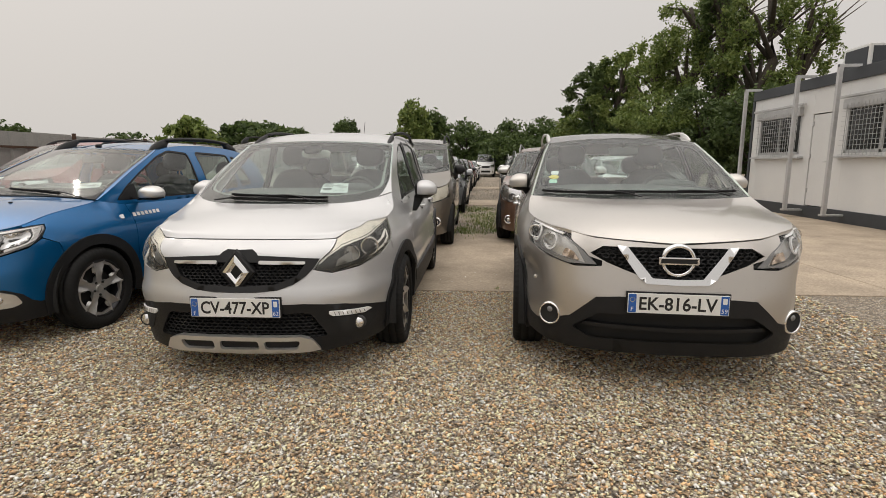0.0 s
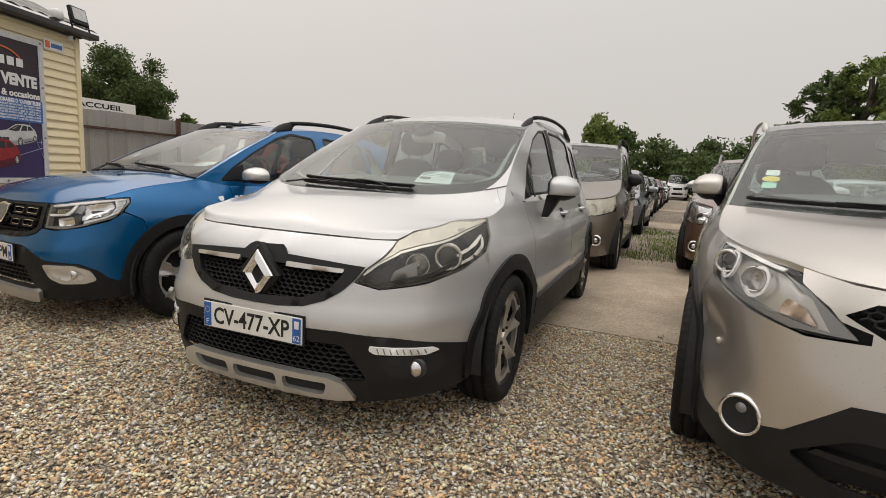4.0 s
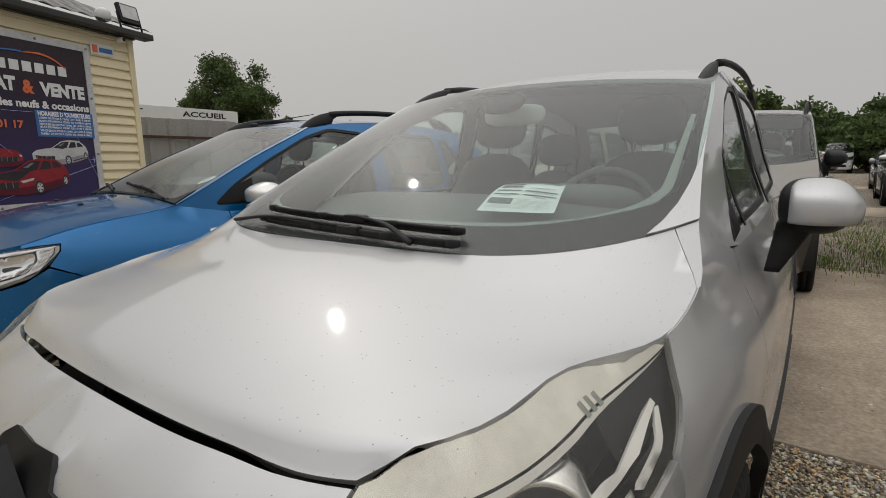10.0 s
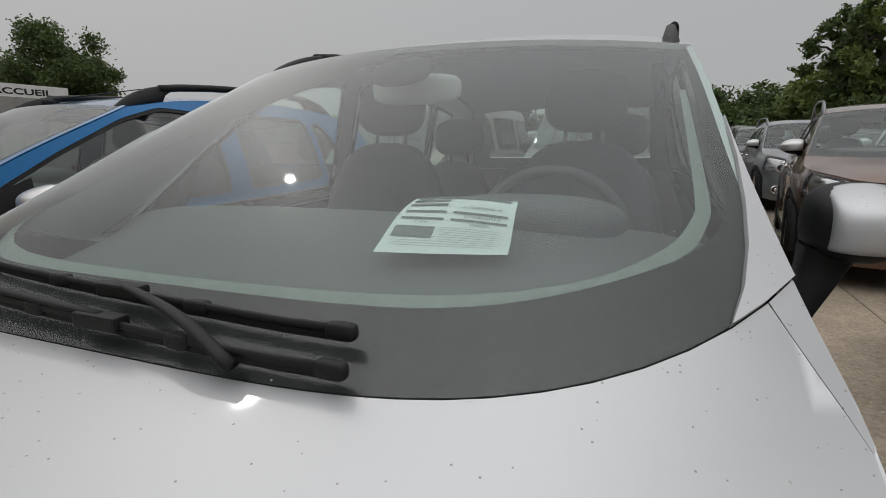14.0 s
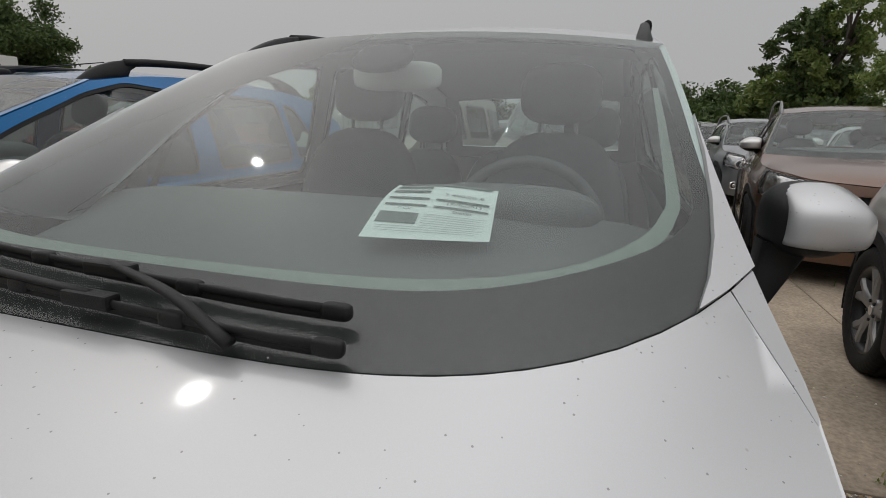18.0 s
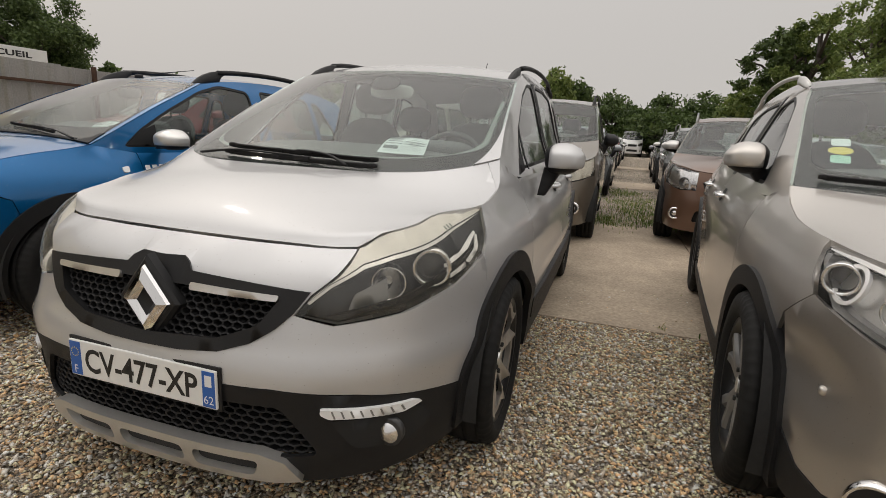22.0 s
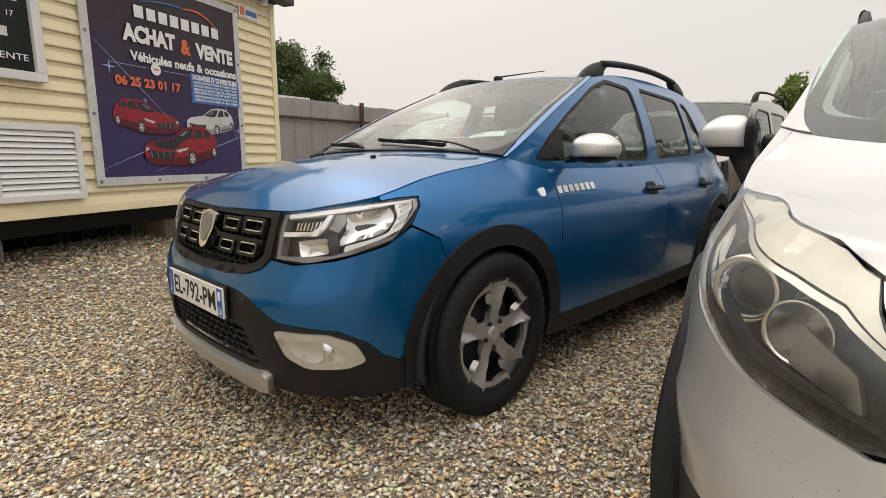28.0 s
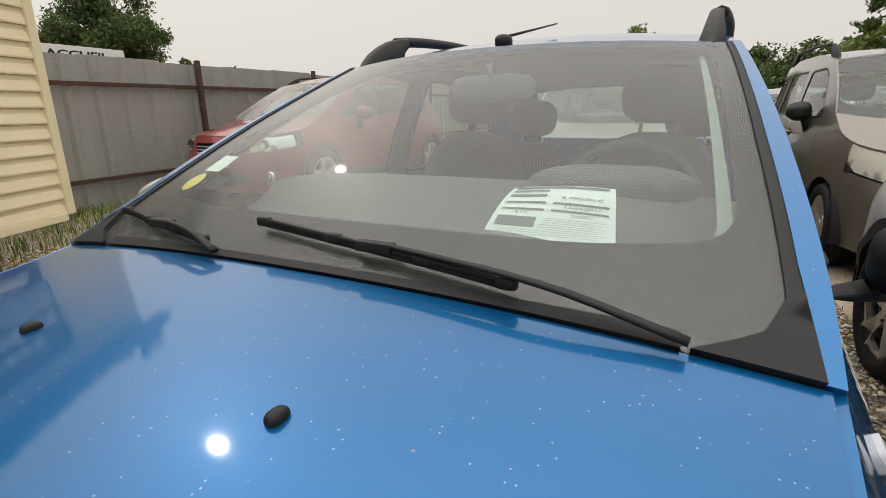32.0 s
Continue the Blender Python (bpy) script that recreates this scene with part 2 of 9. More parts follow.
M["led"] = mat("white_light_guide", (0.85, 0.85, 0.85), 0.25, vary=0.03)
M["lens_tile"] = mat("ribbed_clear_plastic", (0.55, 0.54, 0.52), 0.2, vary=0.1, scale=60)
M["amber_clear"] = mat("pale_amber_reflector", (0.62, 0.50, 0.40), 0.2, 0.6, vary=0.1, scale=60)
M["amber"] = mat("amber_lens", (0.6, 0.22, 0.04), 0.2)
M["plate"] = mat("plate_white", (0.78, 0.78, 0.76), 0.35, vary=0.04, scale=20)
M["plate_blue"] = mat("plate_blue", (0.02, 0.11, 0.42), 0.35, vary=0.04)
M["ink"] = mat("black_ink", (0.012, 0.012, 0.012), 0.5)
M["yellow"] = mat("yellow_ink", (0.75, 0.6, 0.12), 0.5)
M["white_ink"] = mat("white_ink", (0.8, 0.8, 0.8), 0.5)
M["orange_ink"] = mat("orange_ink", (0.72, 0.16, 0.06), 0.5)
M["paper"] = mat("white_paper", (0.78, 0.8, 0.79), 0.7, vary=0.02)
M["pale_green"] = mat("pale_green_print", (0.45, 0.72, 0.58), 0.6, vary=0.2, scale=120)
M["grey_ink"] = mat("grey_ink", (0.16, 0.17, 0.17), 0.6)
M["pale_ink"] = mat("pale_grey_ink", (0.42, 0.43, 0.43), 0.6)
M["dash"] = mat("dashboard_plastic", (0.115, 0.117, 0.115), 0.75, vary=0.1, scale=10, fine=200, bump=0.2, bump_scale=700)
M["fabric"] = mat("seat_fabric", (0.13, 0.13, 0.135), 0.9, vary=0.15, scale=20, fine=500, bump=0.3, bump_scale=900)
M["liner"] = mat("headliner_fabric", (0.55, 0.54, 0.51), 0.95, vary=0.05, fine=400)
# tone of the light painted along the screen's edge, and of the headlamp notches
M["strip"] = mat("grey_dot_print", (0.27, 0.29, 0.265), 0.9, vary=0.1, scale=40, fine=300)
M["frit"] = mat("black_frit", (0.016, 0.016, 0.016), 0.6, vary=0.06, scale=30, fine=40, spec=0.03)


# ---- mesh helpers ----


def link_mesh(name, verts, faces, material, parent=None, label="", smooth=True):
    me = bpy.data.meshes.new(name)
    me.from_pydata([tuple(map(float, v)) for v in verts], [], [tuple(f) for f in faces])
    if smooth:
        me.polygons.foreach_set("use_smooth", [True] * len(me.polygons))
    me.materials.append(material)
    ob = new(name, me)
    if parent:
        ob.parent = parent
    if label:
        ob["label"] = label
    return ob


def part(name, bm, material, parent=None, label="", smooth=False):
    me = bpy.data.meshes.new(name)
    bmesh.ops.recalc_face_normals(bm, faces=bm.faces[:])
    bm.to_mesh(me)
    bm.free()
    if smooth:
        me.polygons.foreach_set("use_smooth", [True] * len(me.polygons))
        me.set_sharp_from_angle(angle=radians(40))
    me.materials.append(material)
    ob = new(name, me)
    if parent:
        ob.parent = parent
    if label:
        ob["label"] = label
    return ob


def boxes(dims, bevel=0.0, segs=2):
    """A bmesh of boxes, each (x0, x1, y0, y1, z0, z1)."""
    bm = bmesh.new()
    for x0, x1, y0, y1, z0, z1 in dims:
        m = Matrix.Translation(((x0 + x1) / 2, (y0 + y1) / 2, (z0 + z1) / 2)) @ Matrix.Diagonal((abs(x1 - x0), abs(y1 - y0), abs(z1 - z0), 1))
        bmesh.ops.create_cube(bm, size=1, matrix=m)
    if bevel:
        bmesh.ops.bevel(bm, geom=bm.edges[:], offset=bevel, segments=segs, affect="EDGES", profile=0.6)
    return bm


def spl(pts):
    """A smooth curve without overshoot through (x, value) pairs."""
    xs, ys = np.array([p[0] for p in pts], float), np.array([p[1] for p in pts], float)
    d = np.diff(ys) / np.diff(xs)
    s = np.zeros(len(xs))
    s[0], s[-1] = d[0], d[-1]
    for i in range(1, len(xs) - 1):
        s[i] = 0 if d[i - 1] * d[i] <= 0 else 2 * d[i - 1] * d[i] / (d[i - 1] + d[i])

    def f(x):
        x = np.clip(np.asarray(x, float), xs[0], xs[-1])
        i = np.clip(np.searchsorted(xs, x) - 1, 0, len(xs) - 2)
        h = xs[i + 1] - xs[i]
        t = (x - xs[i]) / h
        return (2 * t**3 - 3 * t**2 + 1) * ys[i] + (t**3 - 2 * t**2 + t) * h * s[i] + (-2 * t**3 + 3 * t**2) * ys[i + 1] + (t**3 - t**2) * h * s[i + 1]

    return f


def catmull(pts, n=24, closed=False):
    """A dense smooth line through points of any dimension."""
    p = [np.array(q, float) for q in pts]
    if closed:
        p = [p[-1], *p, p[0], p[1]]
    else:
        p = [2 * p[0] - p[1], *p, 2 * p[-1] - p[-2]]
    out = []
    for a, b, c, d in zip(p, p[1:], p[2:], p[3:]):
        for t in np.arange(n) / n:
            out.append(0.5 * (2 * b + (c - a) * t + (2 * a - 5 * b + 4 * c - d) * t**2 + (3 * b - a - 3 * c + d) * t**3))
    if not closed:
        out.append(p[-2])
    return np.array(out)


def dense(loop, step):
    out = []
    for a, b in zip(loop, loop[1:] + loop[:1]):
        a, b = np.array(a, float), np.array(b, float)
        k = max(1, int(np.ceil(np.linalg.norm(b - a) / step)))
        out += [a + (b - a) * i / k for i in range(k)]
    return out


def inside(pts, loops):
    """Even-odd test of points against closed loops."""
    hit = np.zeros(len(pts), bool)
    for lp in loops:
        lp = np.array(lp)
        a, b = lp, np.roll(lp, -1, 0)
        for (x0, y0), (x1, y1) in zip(a, b):
            if y0 == y1:
                continue
            c = (y0 > pts[:, 1]) != (y1 > pts[:, 1])
            hit ^= c & (pts[:, 0] < (x1 - x0) * (pts[:, 1] - y0) / (y1 - y0) + x0)
    return hit


from mathutils.geometry import delaunay_2d_cdt
import functools


def cells(poly, holes=(), step=0.05):
    """Triangles of a flat outline with holes: points and faces."""
    loops = [dense([tuple(p) for p in poly], step)] + [dense([tuple(p) for p in h], step) for h in holes]
    edge = np.array([p for lp in loops for p in lp])
    cons, k = [], 0
    for lp in loops:
        cons += [(k + i, k + (i + 1) % len(lp)) for i in range(len(lp))]
        k += len(lp)
    lo, hi = edge.min(0), edge.max(0)
    gx, gy = np.meshgrid(np.arange(lo[0] + step / 2, hi[0], step), np.arange(lo[1] + step / 2, hi[1], step))
    g = np.c_[gx.ravel(), gy.ravel()]
    if len(g):
        g = g[inside(g, loops)]
    if len(g):
        far = np.sqrt(((g[:, None] - edge[None]) ** 2).sum(-1)).min(1)
        g = g[far > step * 0.5]
    pts = np.vstack([edge, g]) if len(g) else edge
    res = delaunay_2d_cdt([Vector(p) for p in pts], cons, [], 0, 1e-6)
    v = np.array([tuple(p) for p in res[0]])
    f = np.array([t for t in res[2] if len(t) == 3])
    f = f[inside(v[f].mean(1), loops)]
    return v, f, edge


def patch(name, material, parent, surf, poly, holes=(), step=0.05, off=0.0, lip=0.012, dome=0.0, dome_w=0.04, mirror=False, label="", up=False):
    """A panel that lies on a surface: its outline and holes in the surface's own two coordinates."""
    v, f, edge = cells(poly, holes, step)
    p = surf(v[:, 0], v[:, 1])
    e = 1e-3
    nrm = np.cross(surf(v[:, 0] + e, v[:, 1]) - surf(v[:, 0] - e, v[:, 1]), surf(v[:, 0], v[:, 1] + e) - surf(v[:, 0], v[:, 1] - e))
    nrm /= np.linalg.norm(nrm, axis=1, keepdims=True) + 1e-12
    if up:
        nrm[nrm[:, 2] < 0.3] = (0, -0.25, 0.968)
    d = np.full(len(v), off)
    if dome:
        far = np.sqrt(((v[:, None] - edge[None]) ** 2).sum(-1)).min(1)
        s = np.clip(far / dome_w, 0, 1)
        d = d + dome * s * (2 - s)
    top = p + nrm * d[:, None]
    a, b, c = v[f[:, 0]], v[f[:, 1]], v[f[:, 2]]
    flip = np.cross(b - a, c - a) < 0
    f[flip] = f[flip][:, ::-1]
    faces = [tuple(t) for t in f]
    verts = list(top)
    if lip:
        count = {}
        for t in faces:
            for i in range(3):
                k = (t[i], t[(i + 1) % 3])
                count[k] = count.get(k, 0) + 1
        rim = [k for k in count if (k[1], k[0]) not in count]
        low = {}
        for i, j in rim:
            for q in (i, j):
                if q not in low:
                    low[q] = len(verts)
                    verts += [top[q], top[q] - nrm[q] * lip]
        faces += [(low[j], low[i], low[i] + 1, low[j] + 1) for i, j in rim]
    verts = np.array(verts)
    if mirror:
        verts = verts * (-1, 1, 1)
        faces = [t[::-1] for t in faces]
    return link_mesh(name, verts, faces, material, parent, label)


def tube(name, line, radius, material, parent=None, label="", sides=8, flat=1.0):
    """A round bar along a line of points; radius may differ from point to point."""
    line = [Vector(p) for p in line]
    rs = radius if hasattr(radius, "__len__") else [radius] * len(line)
    verts, faces = [], []
    for i, p in enumerate(line):
        t = (line[min(i + 1, len(line) - 1)] - line[max(i - 1, 0)]).normalized()
        side = t.cross(Vector((0, 0, 1)))
        side = side.normalized() if side.length > 1e-3 else Vector((1, 0, 0))
        up = side.cross(t)
        for k in range(sides):
            a = 2 * math.pi * k / sides
            verts.append(p + side * math.cos(a) * rs[i] + up * math.sin(a) * rs[i] * flat)
    for i in range(len(line) - 1):
        for k in range(sides):
            faces.append((i * sides + k, i * sides + (k + 1) % sides, (i + 1) * sides + (k + 1) % sides, (i + 1) * sides + k))
    faces += [tuple(range(sides))[::-1], tuple(range((len(line) - 1) * sides, len(line) * sides))]
    return link_mesh(name, verts, faces, material, parent, label)


def lathe(profile, segs=48, axis="x"):
    """Verts and faces of a profile of (radius, along) turned about the axis through the origin."""
    verts, faces = [], []
    k = len(profile)
    for i in range(segs):
        a = 2 * math.pi * i / segs
        for r, s in profile:
            verts.append((s, r * math.cos(a), r * math.sin(a)))
    for i in range(segs):
        j = (i + 1) % segs
        for q in range(k - 1):
            faces.append((i * k + q, i * k + q + 1, j * k + q + 1, j * k + q))
    return verts, faces


def text_mesh(body, size, width=None, bold=0.0):
    """Flat lettering in the x-y plane as vertices and faces, centred; width squeezes it to that length."""
    cu = bpy.data.curves.new("lettering", "FONT")
    cu.body, cu.size, cu.align_x, cu.align_y, cu.offset, cu.resolution_u = body, size, "CENTER", "CENTER", bold, 3
    ob = bpy.data.objects.new("lettering", cu)
    me = bpy.data.meshes.new_from_object(ob)
    v = np.array([tuple(q.co) for q in me.vertices]) if len(me.vertices) else np.zeros((0, 3))
    f = [tuple(q.vertices) for q in me.polygons]
    bpy.data.meshes.remove(me)
    bpy.data.objects.remove(ob)
    bpy.data.curves.remove(cu)
    if width and len(v):
        v[:, 0] *= width / (v[:, 0].max() - v[:, 0].min())
    if len(v):
        v[:, 0] -= (v[:, 0].max() + v[:, 0].min()) / 2
        v[:, 1] -= (v[:, 1].max() + v[:, 1].min()) / 2
    return v, f


def lettering(name, body, size, material, parent, m, width=None, bold=0.0, label=""):
    v, f = text_mesh(body, size, width, bold)
    if not len(v):
        return None
    v = np.array([tuple(m @ Vector(q)) for q in v])
    return link_mesh(name, v, f, material, parent, label, smooth=False)


# ---- cars ----
class Shell:
    """The side wall of a car body round its plan; a point is given by the way along the plan and the height."""

    dent = None
    scoop = None

    def __init__(self, plan, front, side, rear):
        k = 24
        pts = [(-x, y) for x, y in plan[2:0:-1]] + list(plan) + [(-x, y) for x, y in plan[-2:-4:-1]]
        line = catmull(pts, k)[2 * k : -2 * k]
        self.line = line
        self.u = np.r_[0, np.cumsum(np.linalg.norm(np.diff(line, axis=0), axis=1))]
        t = np.gradient(line, axis=0)
        t /= np.linalg.norm(t, axis=1, keepdims=True)
        self.n = np.c_[t[:, 1], -t[:, 0]]
        self.front, self.side, self.rear = spl(front), spl(side), spl(rear)
        top = int(np.argmax(line[:, 0]))
        self.xs, self.xu = line[: top + 1, 0], self.u[: top + 1]
        self.end = self.u[-1]

    def fx(self, x):
        return float(np.sign(x) * np.interp(abs(x), self.xs, self.xu))

    def fy(self, y):
        r = np.interp(y, self.line[:, 1], self.u)
        return float(r) if np.ndim(r) == 0 else r

    def __call__(self, u, z):
        u, z = np.broadcast_arrays(np.asarray(u, float), np.asarray(z, float))
        s, w = np.where(u < 0, -1.0, 1.0), np.abs(u)
        x, y = np.interp(w, self.u, self.line[:, 0]), np.interp(w, self.u, self.line[:, 1])
        nx, ny = np.interp(w, self.u, self.n[:, 0]), np.interp(w, self.u, self.n[:, 1])
        off = np.where(ny < 0, ny**2 * self.front(z), ny**2 * self.rear(z)) + nx**2 * self.side(z)
        if self.dent:
            yc, wide, deep = self.dent
            off = off - deep * np.exp(-(((y - yc) / wide) ** 2)) * np.clip((z - 0.83) / 0.09, 0, 1)
        if self.scoop:
            uc, wu, zc, wz, deep = self.scoop
            off = off - deep * np.exp(-(((w - uc) / wu) ** 2) - ((z - zc) / wz) ** 2)
        return np.stack([s * (x + nx * off), y + ny * off, z], -1)


def coons(front, back, centre, side, w, h):
    """A surface between four lines, mirrored about the middle; its coordinates run over w and h metres."""

    def surf(p, q):
        a, b = np.asarray(p, float) / w, np.asarray(q, float) / h
        s, a = np.where(a < 0, -1.0, 1.0), np.abs(a)
        bb, aa = b[..., None], a[..., None]
        z0, z1 = np.zeros_like(a), np.ones_like(a)
        base = (1 - bb) * front(a) + bb * back(a)
        base = base + (1 - aa**2) * (centre(b) - ((1 - bb) * front(z0) + bb * back(z0)))
        base = base + aa**2 * (side(b) - ((1 - bb) * front(z1) + bb * back(z1)))
        return base * np.stack([s, z1, z1], -1)

    return surf


def shrink(poly, m):
    """The outline drawn in by m all round."""
    p = np.array(poly, float)
    area = np.sum(p[:, 0] * np.roll(p[:, 1], -1) - np.roll(p[:, 0], -1) * p[:, 1])
    out = []
    for a, b, c in zip(np.roll(p, 1, 0), p, np.roll(p, -1, 0)):
        n1, n2 = np.array([-(b - a)[1], (b - a)[0]]), np.array([-(c - b)[1], (c - b)[0]])
        n1, n2 = n1 / (np.linalg.norm(n1) + 1e-9), n2 / (np.linalg.norm(n2) + 1e-9)
        n = n1 + n2
        n = n / max(0.5, n @ n / 2)
        out.append(b + np.sign(area) * n * m)
    return [tuple(q) for q in out]


def rounded(poly, r=0.03, n=4):
    """The outline with its corners cut round."""
    p = [np.array(q, float) for q in poly]
    p = [q for i, q in enumerate(p) if np.linalg.norm(q - p[i - 1]) > 1e-6]
    out = []
    for a, b, c in zip(p[-1:] + p[:-1], p, p[1:] + p[:1]):
        d1, d2 = a - b, c - b
        l1, l2 = np.linalg.norm(d1), np.linalg.norm(d2)
        k = min(r, 0.45 * l1, 0.45 * l2)
        s, e = b + d1 / l1 * k, b + d2 / l2 * k
        for t in np.linspace(0, 1, n + 1):
            out.append(tuple((1 - t) ** 2 * s + 2 * t * (1 - t) * b + t**2 * e))
    return out


WHEELS = {}


def make_wheel(parent, kind, r, width, at, flip, steer=0.0):
    """A tyre with its alloy rim: tread blocks, sidewall, spokes, nuts, brake disc."""
    key = (kind, round(r, 3))
    hub = new("wheel")
    hub.parent = parent
    hub.location = at
    hub.rotation_euler = (0, 0, math.pi if flip else 0)
    if key not in WHEELS:
        rr = r * (0.735 if kind == "y_spoke" else 0.70)
        w = width / 2
        prof = [(rr, -0.8), (rr + 0.02, -0.95), (r - 0.05, -1.0), (r - 0.016, -0.93), (r - 0.002, -0.76), (r, -0.52), (r - 0.009, -0.50), (r - 0.009, -0.44), (r + 0.002, -0.42), (r + 0.002, -0.05), (r - 0.008, -0.03), (r - 0.008, 0.03), (r + 0.002, 0.05), (r + 0.002, 0.42), (r - 0.009, 0.44), (r - 0.009, 0.50), (r, 0.52), (r - 0.002, 0.76), (r - 0.016, 0.93), (r - 0.05, 1.0), (rr + 0.02, 0.95), (rr, 0.8)]
        # shoulder sipes: every third step round the tread dips
        seg, m = 165, len(prof)
        tv = [(sw * w, (rad - 0.006 * (i % 3 == 0 and 0.6 < abs(sw) < 0.95 and rad > r - 0.03)) * math.cos(2 * math.pi * i / seg), (rad - 0.006 * (i % 3 == 0 and 0.6 < abs(sw) < 0.95 and rad > r - 0.03)) * math.sin(2 * math.pi * i / seg)) for i in range(seg) for rad, sw in prof]
        tf = [(i * m + j, i * m + j + 1, (i + 1) % seg * m + j + 1, (i + 1) % seg * m + j) for i in range(seg) for j in range(m - 1)]
        barrel = lathe([(rr - 0.03, -w * 0.75), (rr - 0.035, w * 0.35), (rr - 0.012, w * 0.78), (rr + 0.006, w * 0.82), (rr + 0.006, w * 0.7)], 48)
        disc = lathe([(0.03, w * 0.05), (rr * 0.72, w * 0.05), (rr * 0.72, -w * 0.08), (0.03, -w * 0.08)], 32)
        if kind in ("y_spoke", "five"):
            # a cast disc with five windows; every spoke carries a dished fork
            wide, sharp = (0.345, 0.020) if kind == "y_spoke" else (0.385, 0.012)

            def face_surf(p, q):
                p, q = np.asarray(p, float), np.asarray(q, float)
                rad, ang = np.hypot(p, q) / rr, np.arctan2(q, p)
                off_spoke = np.abs((ang - math.pi / 2 + math.pi / 5) % (2 * math.pi / 5) - math.pi / 5)
                dish = np.clip(1 - off_spoke / 0.20, 0, 1) * np.clip((rad - 0.5) / 0.4, 0, 1)
                ridge = np.clip(1 - np.abs(off_spoke - 0.24) / 0.08, 0, 1) * np.clip((rad - 0.3) / 0.2, 0, 1)
                x = w * (0.58 + 0.16 * np.clip(rad, 0, 1) ** 2) - 0.026 * dish + 0.010 * ridge - 0.014 * np.clip(1 - rad / 0.22, 0, 1)
                return np.stack([x, p, q], -1)

            holes = []
            for i in range(5):
                a = 2 * math.pi * i / 5 + math.pi / 2 + math.pi / 5
                ring = [(0.29, -0.20), (0.29, 0.20), (0.62, wide * 1.05), (0.84, wide), (0.88, 0.0), (0.84, -wide), (0.62, -wide * 1.05)]
                holes.append(rounded([(rr * q * math.cos(a + d), rr * q * math.sin(a + d)) for q, d in ring], sharp))
            rim_edge = [((rr - 0.004) * math.cos(t), (rr - 0.004) * math.sin(t)) for t in np.linspace(0, 2 * math.pi, 60)[:-1]]
            face_ob = patch("spokes", M["alloy"] if kind == "y_spoke" else M["alloy_dark"], hub, face_surf, rim_edge, holes, step=0.014, lip=0.024, label="alloy spokes")
        else:
            face = bmesh.new()
            for i in range(5):
                a = 2 * math.pi * i / 5 + math.pi / 2
                for lean in (-0.24, 0.24) if kind == "twin_spoke" else (0.0,):
                    prof = []
                    twin = kind == "twin_spoke"
                    for sr, half, x in ((0.045, 0.040, w * 0.60), (rr * 0.38, 0.036, w * 0.66), (rr * 0.66, 0.025 if twin else 0.042, w * 0.70), (rr - 0.008, 0.030 if twin else 0.058, w * 0.74)):
                        ang = a + lean * min(1, max(0, (sr / rr - 0.25) * 1.5))
                        c = Vector((x, sr * math.cos(ang), sr * math.sin(ang)))
                        side = Vector((0, -math.sin(ang), math.cos(ang)))
                        prof.append([face.verts.new(c + side * half - Vector((0.012, 0, 0))), face.verts.new(c + side * half * 0.55), face.verts.new(c - side * half * 0.55), face.verts.new(c - side * half - Vector((0.012, 0, 0))), face.verts.new(c - side * half * 0.9 - Vector((0.04, 0, 0))), face.verts.new(c + side * half * 0.9 - Vector((0.04, 0, 0)))])
                    for p, q in zip(prof, prof[1:]):
                        for k in range(6):
                            face.faces.new((p[k], p[(k + 1) % 6], q[(k + 1) % 6], q[k]))
                    face.faces.new(prof[-1])
            hubv, hubf = lathe([(0.0, w * 0.64), (0.028, w * 0.64), (0.032, w * 0.6), (0.078, w * 0.58), (0.085, w * 0.5), (0.085, w * 0.1)], 32)
            base = [face.verts.new(v) for v in hubv]
            for f in hubf:
                try:
                    face.faces.new([base[k] for k in f])
                except ValueError:
                    pass
            face_ob = part("spokes", face, M["satin_dark"] if kind == "twin_spoke" else M["alloy"], hub, "alloy spokes", smooth=True)
        nuts = bmesh.new()
        for a in (0.0,):
            bmesh.ops.create_cone(nuts, cap_ends=True, segments=8, radius1=0.011, radius2=0.009, depth=0.02, matrix=Matrix.Translation((w * 0.58, 0, 0)) @ Matrix.Rotation(math.pi / 2, 4, "Y"))
        cap = bmesh.new()
        bmesh.ops.create_cone(cap, cap_ends=True, segments=24, radius1=0.031, radius2=0.027, depth=0.012, matrix=Matrix.Translation((w * 0.60, 0, 0)) @ Matrix.Rotation(math.pi / 2, 4, "Y"))
        # black barrel behind silver spokes: the shade inside the wheel, put into the colour
        rim = {"y_spoke": M["alloy_black"], "five": M["alloy_black"], "twin_spoke": M["alloy_black"], "plain": M["alloy"]}[kind]
        WHEELS[key] = [
            link_mesh("tyre", tv, tf, M["rubber"], hub, "black rubber tyre").data,
            link_mesh("rim", *barrel, rim, hub).data,
            link_mesh("brake_disc", *disc, M["tub"], hub).data,
            face_ob.data,
            part("centre_cap", cap, M["satin"], hub).data,
            part("wheel_nut", nuts, M["tub"], hub).data,
        ]
        hub.children[-1].location = (0, 0.054 * math.cos(2.17), 0.054 * math.sin(2.17))
        first = 1
    else:
        first = 0
        for n, me in zip(("tyre", "rim", "brake_disc", "spokes", "centre_cap"), WHEELS[key]):
            ob = new(n, me)
            ob.parent = hub
    for i in range(first, 5 if kind != "plain" else first):
        a = 2 * math.pi * i / 5 + math.pi / 2 + 0.6
        ob = new("wheel_nut", WHEELS[key][5])
        ob.parent = hub
        ob.location = (0, 0.054 * math.cos(a), 0.054 * math.sin(a))
    return hub


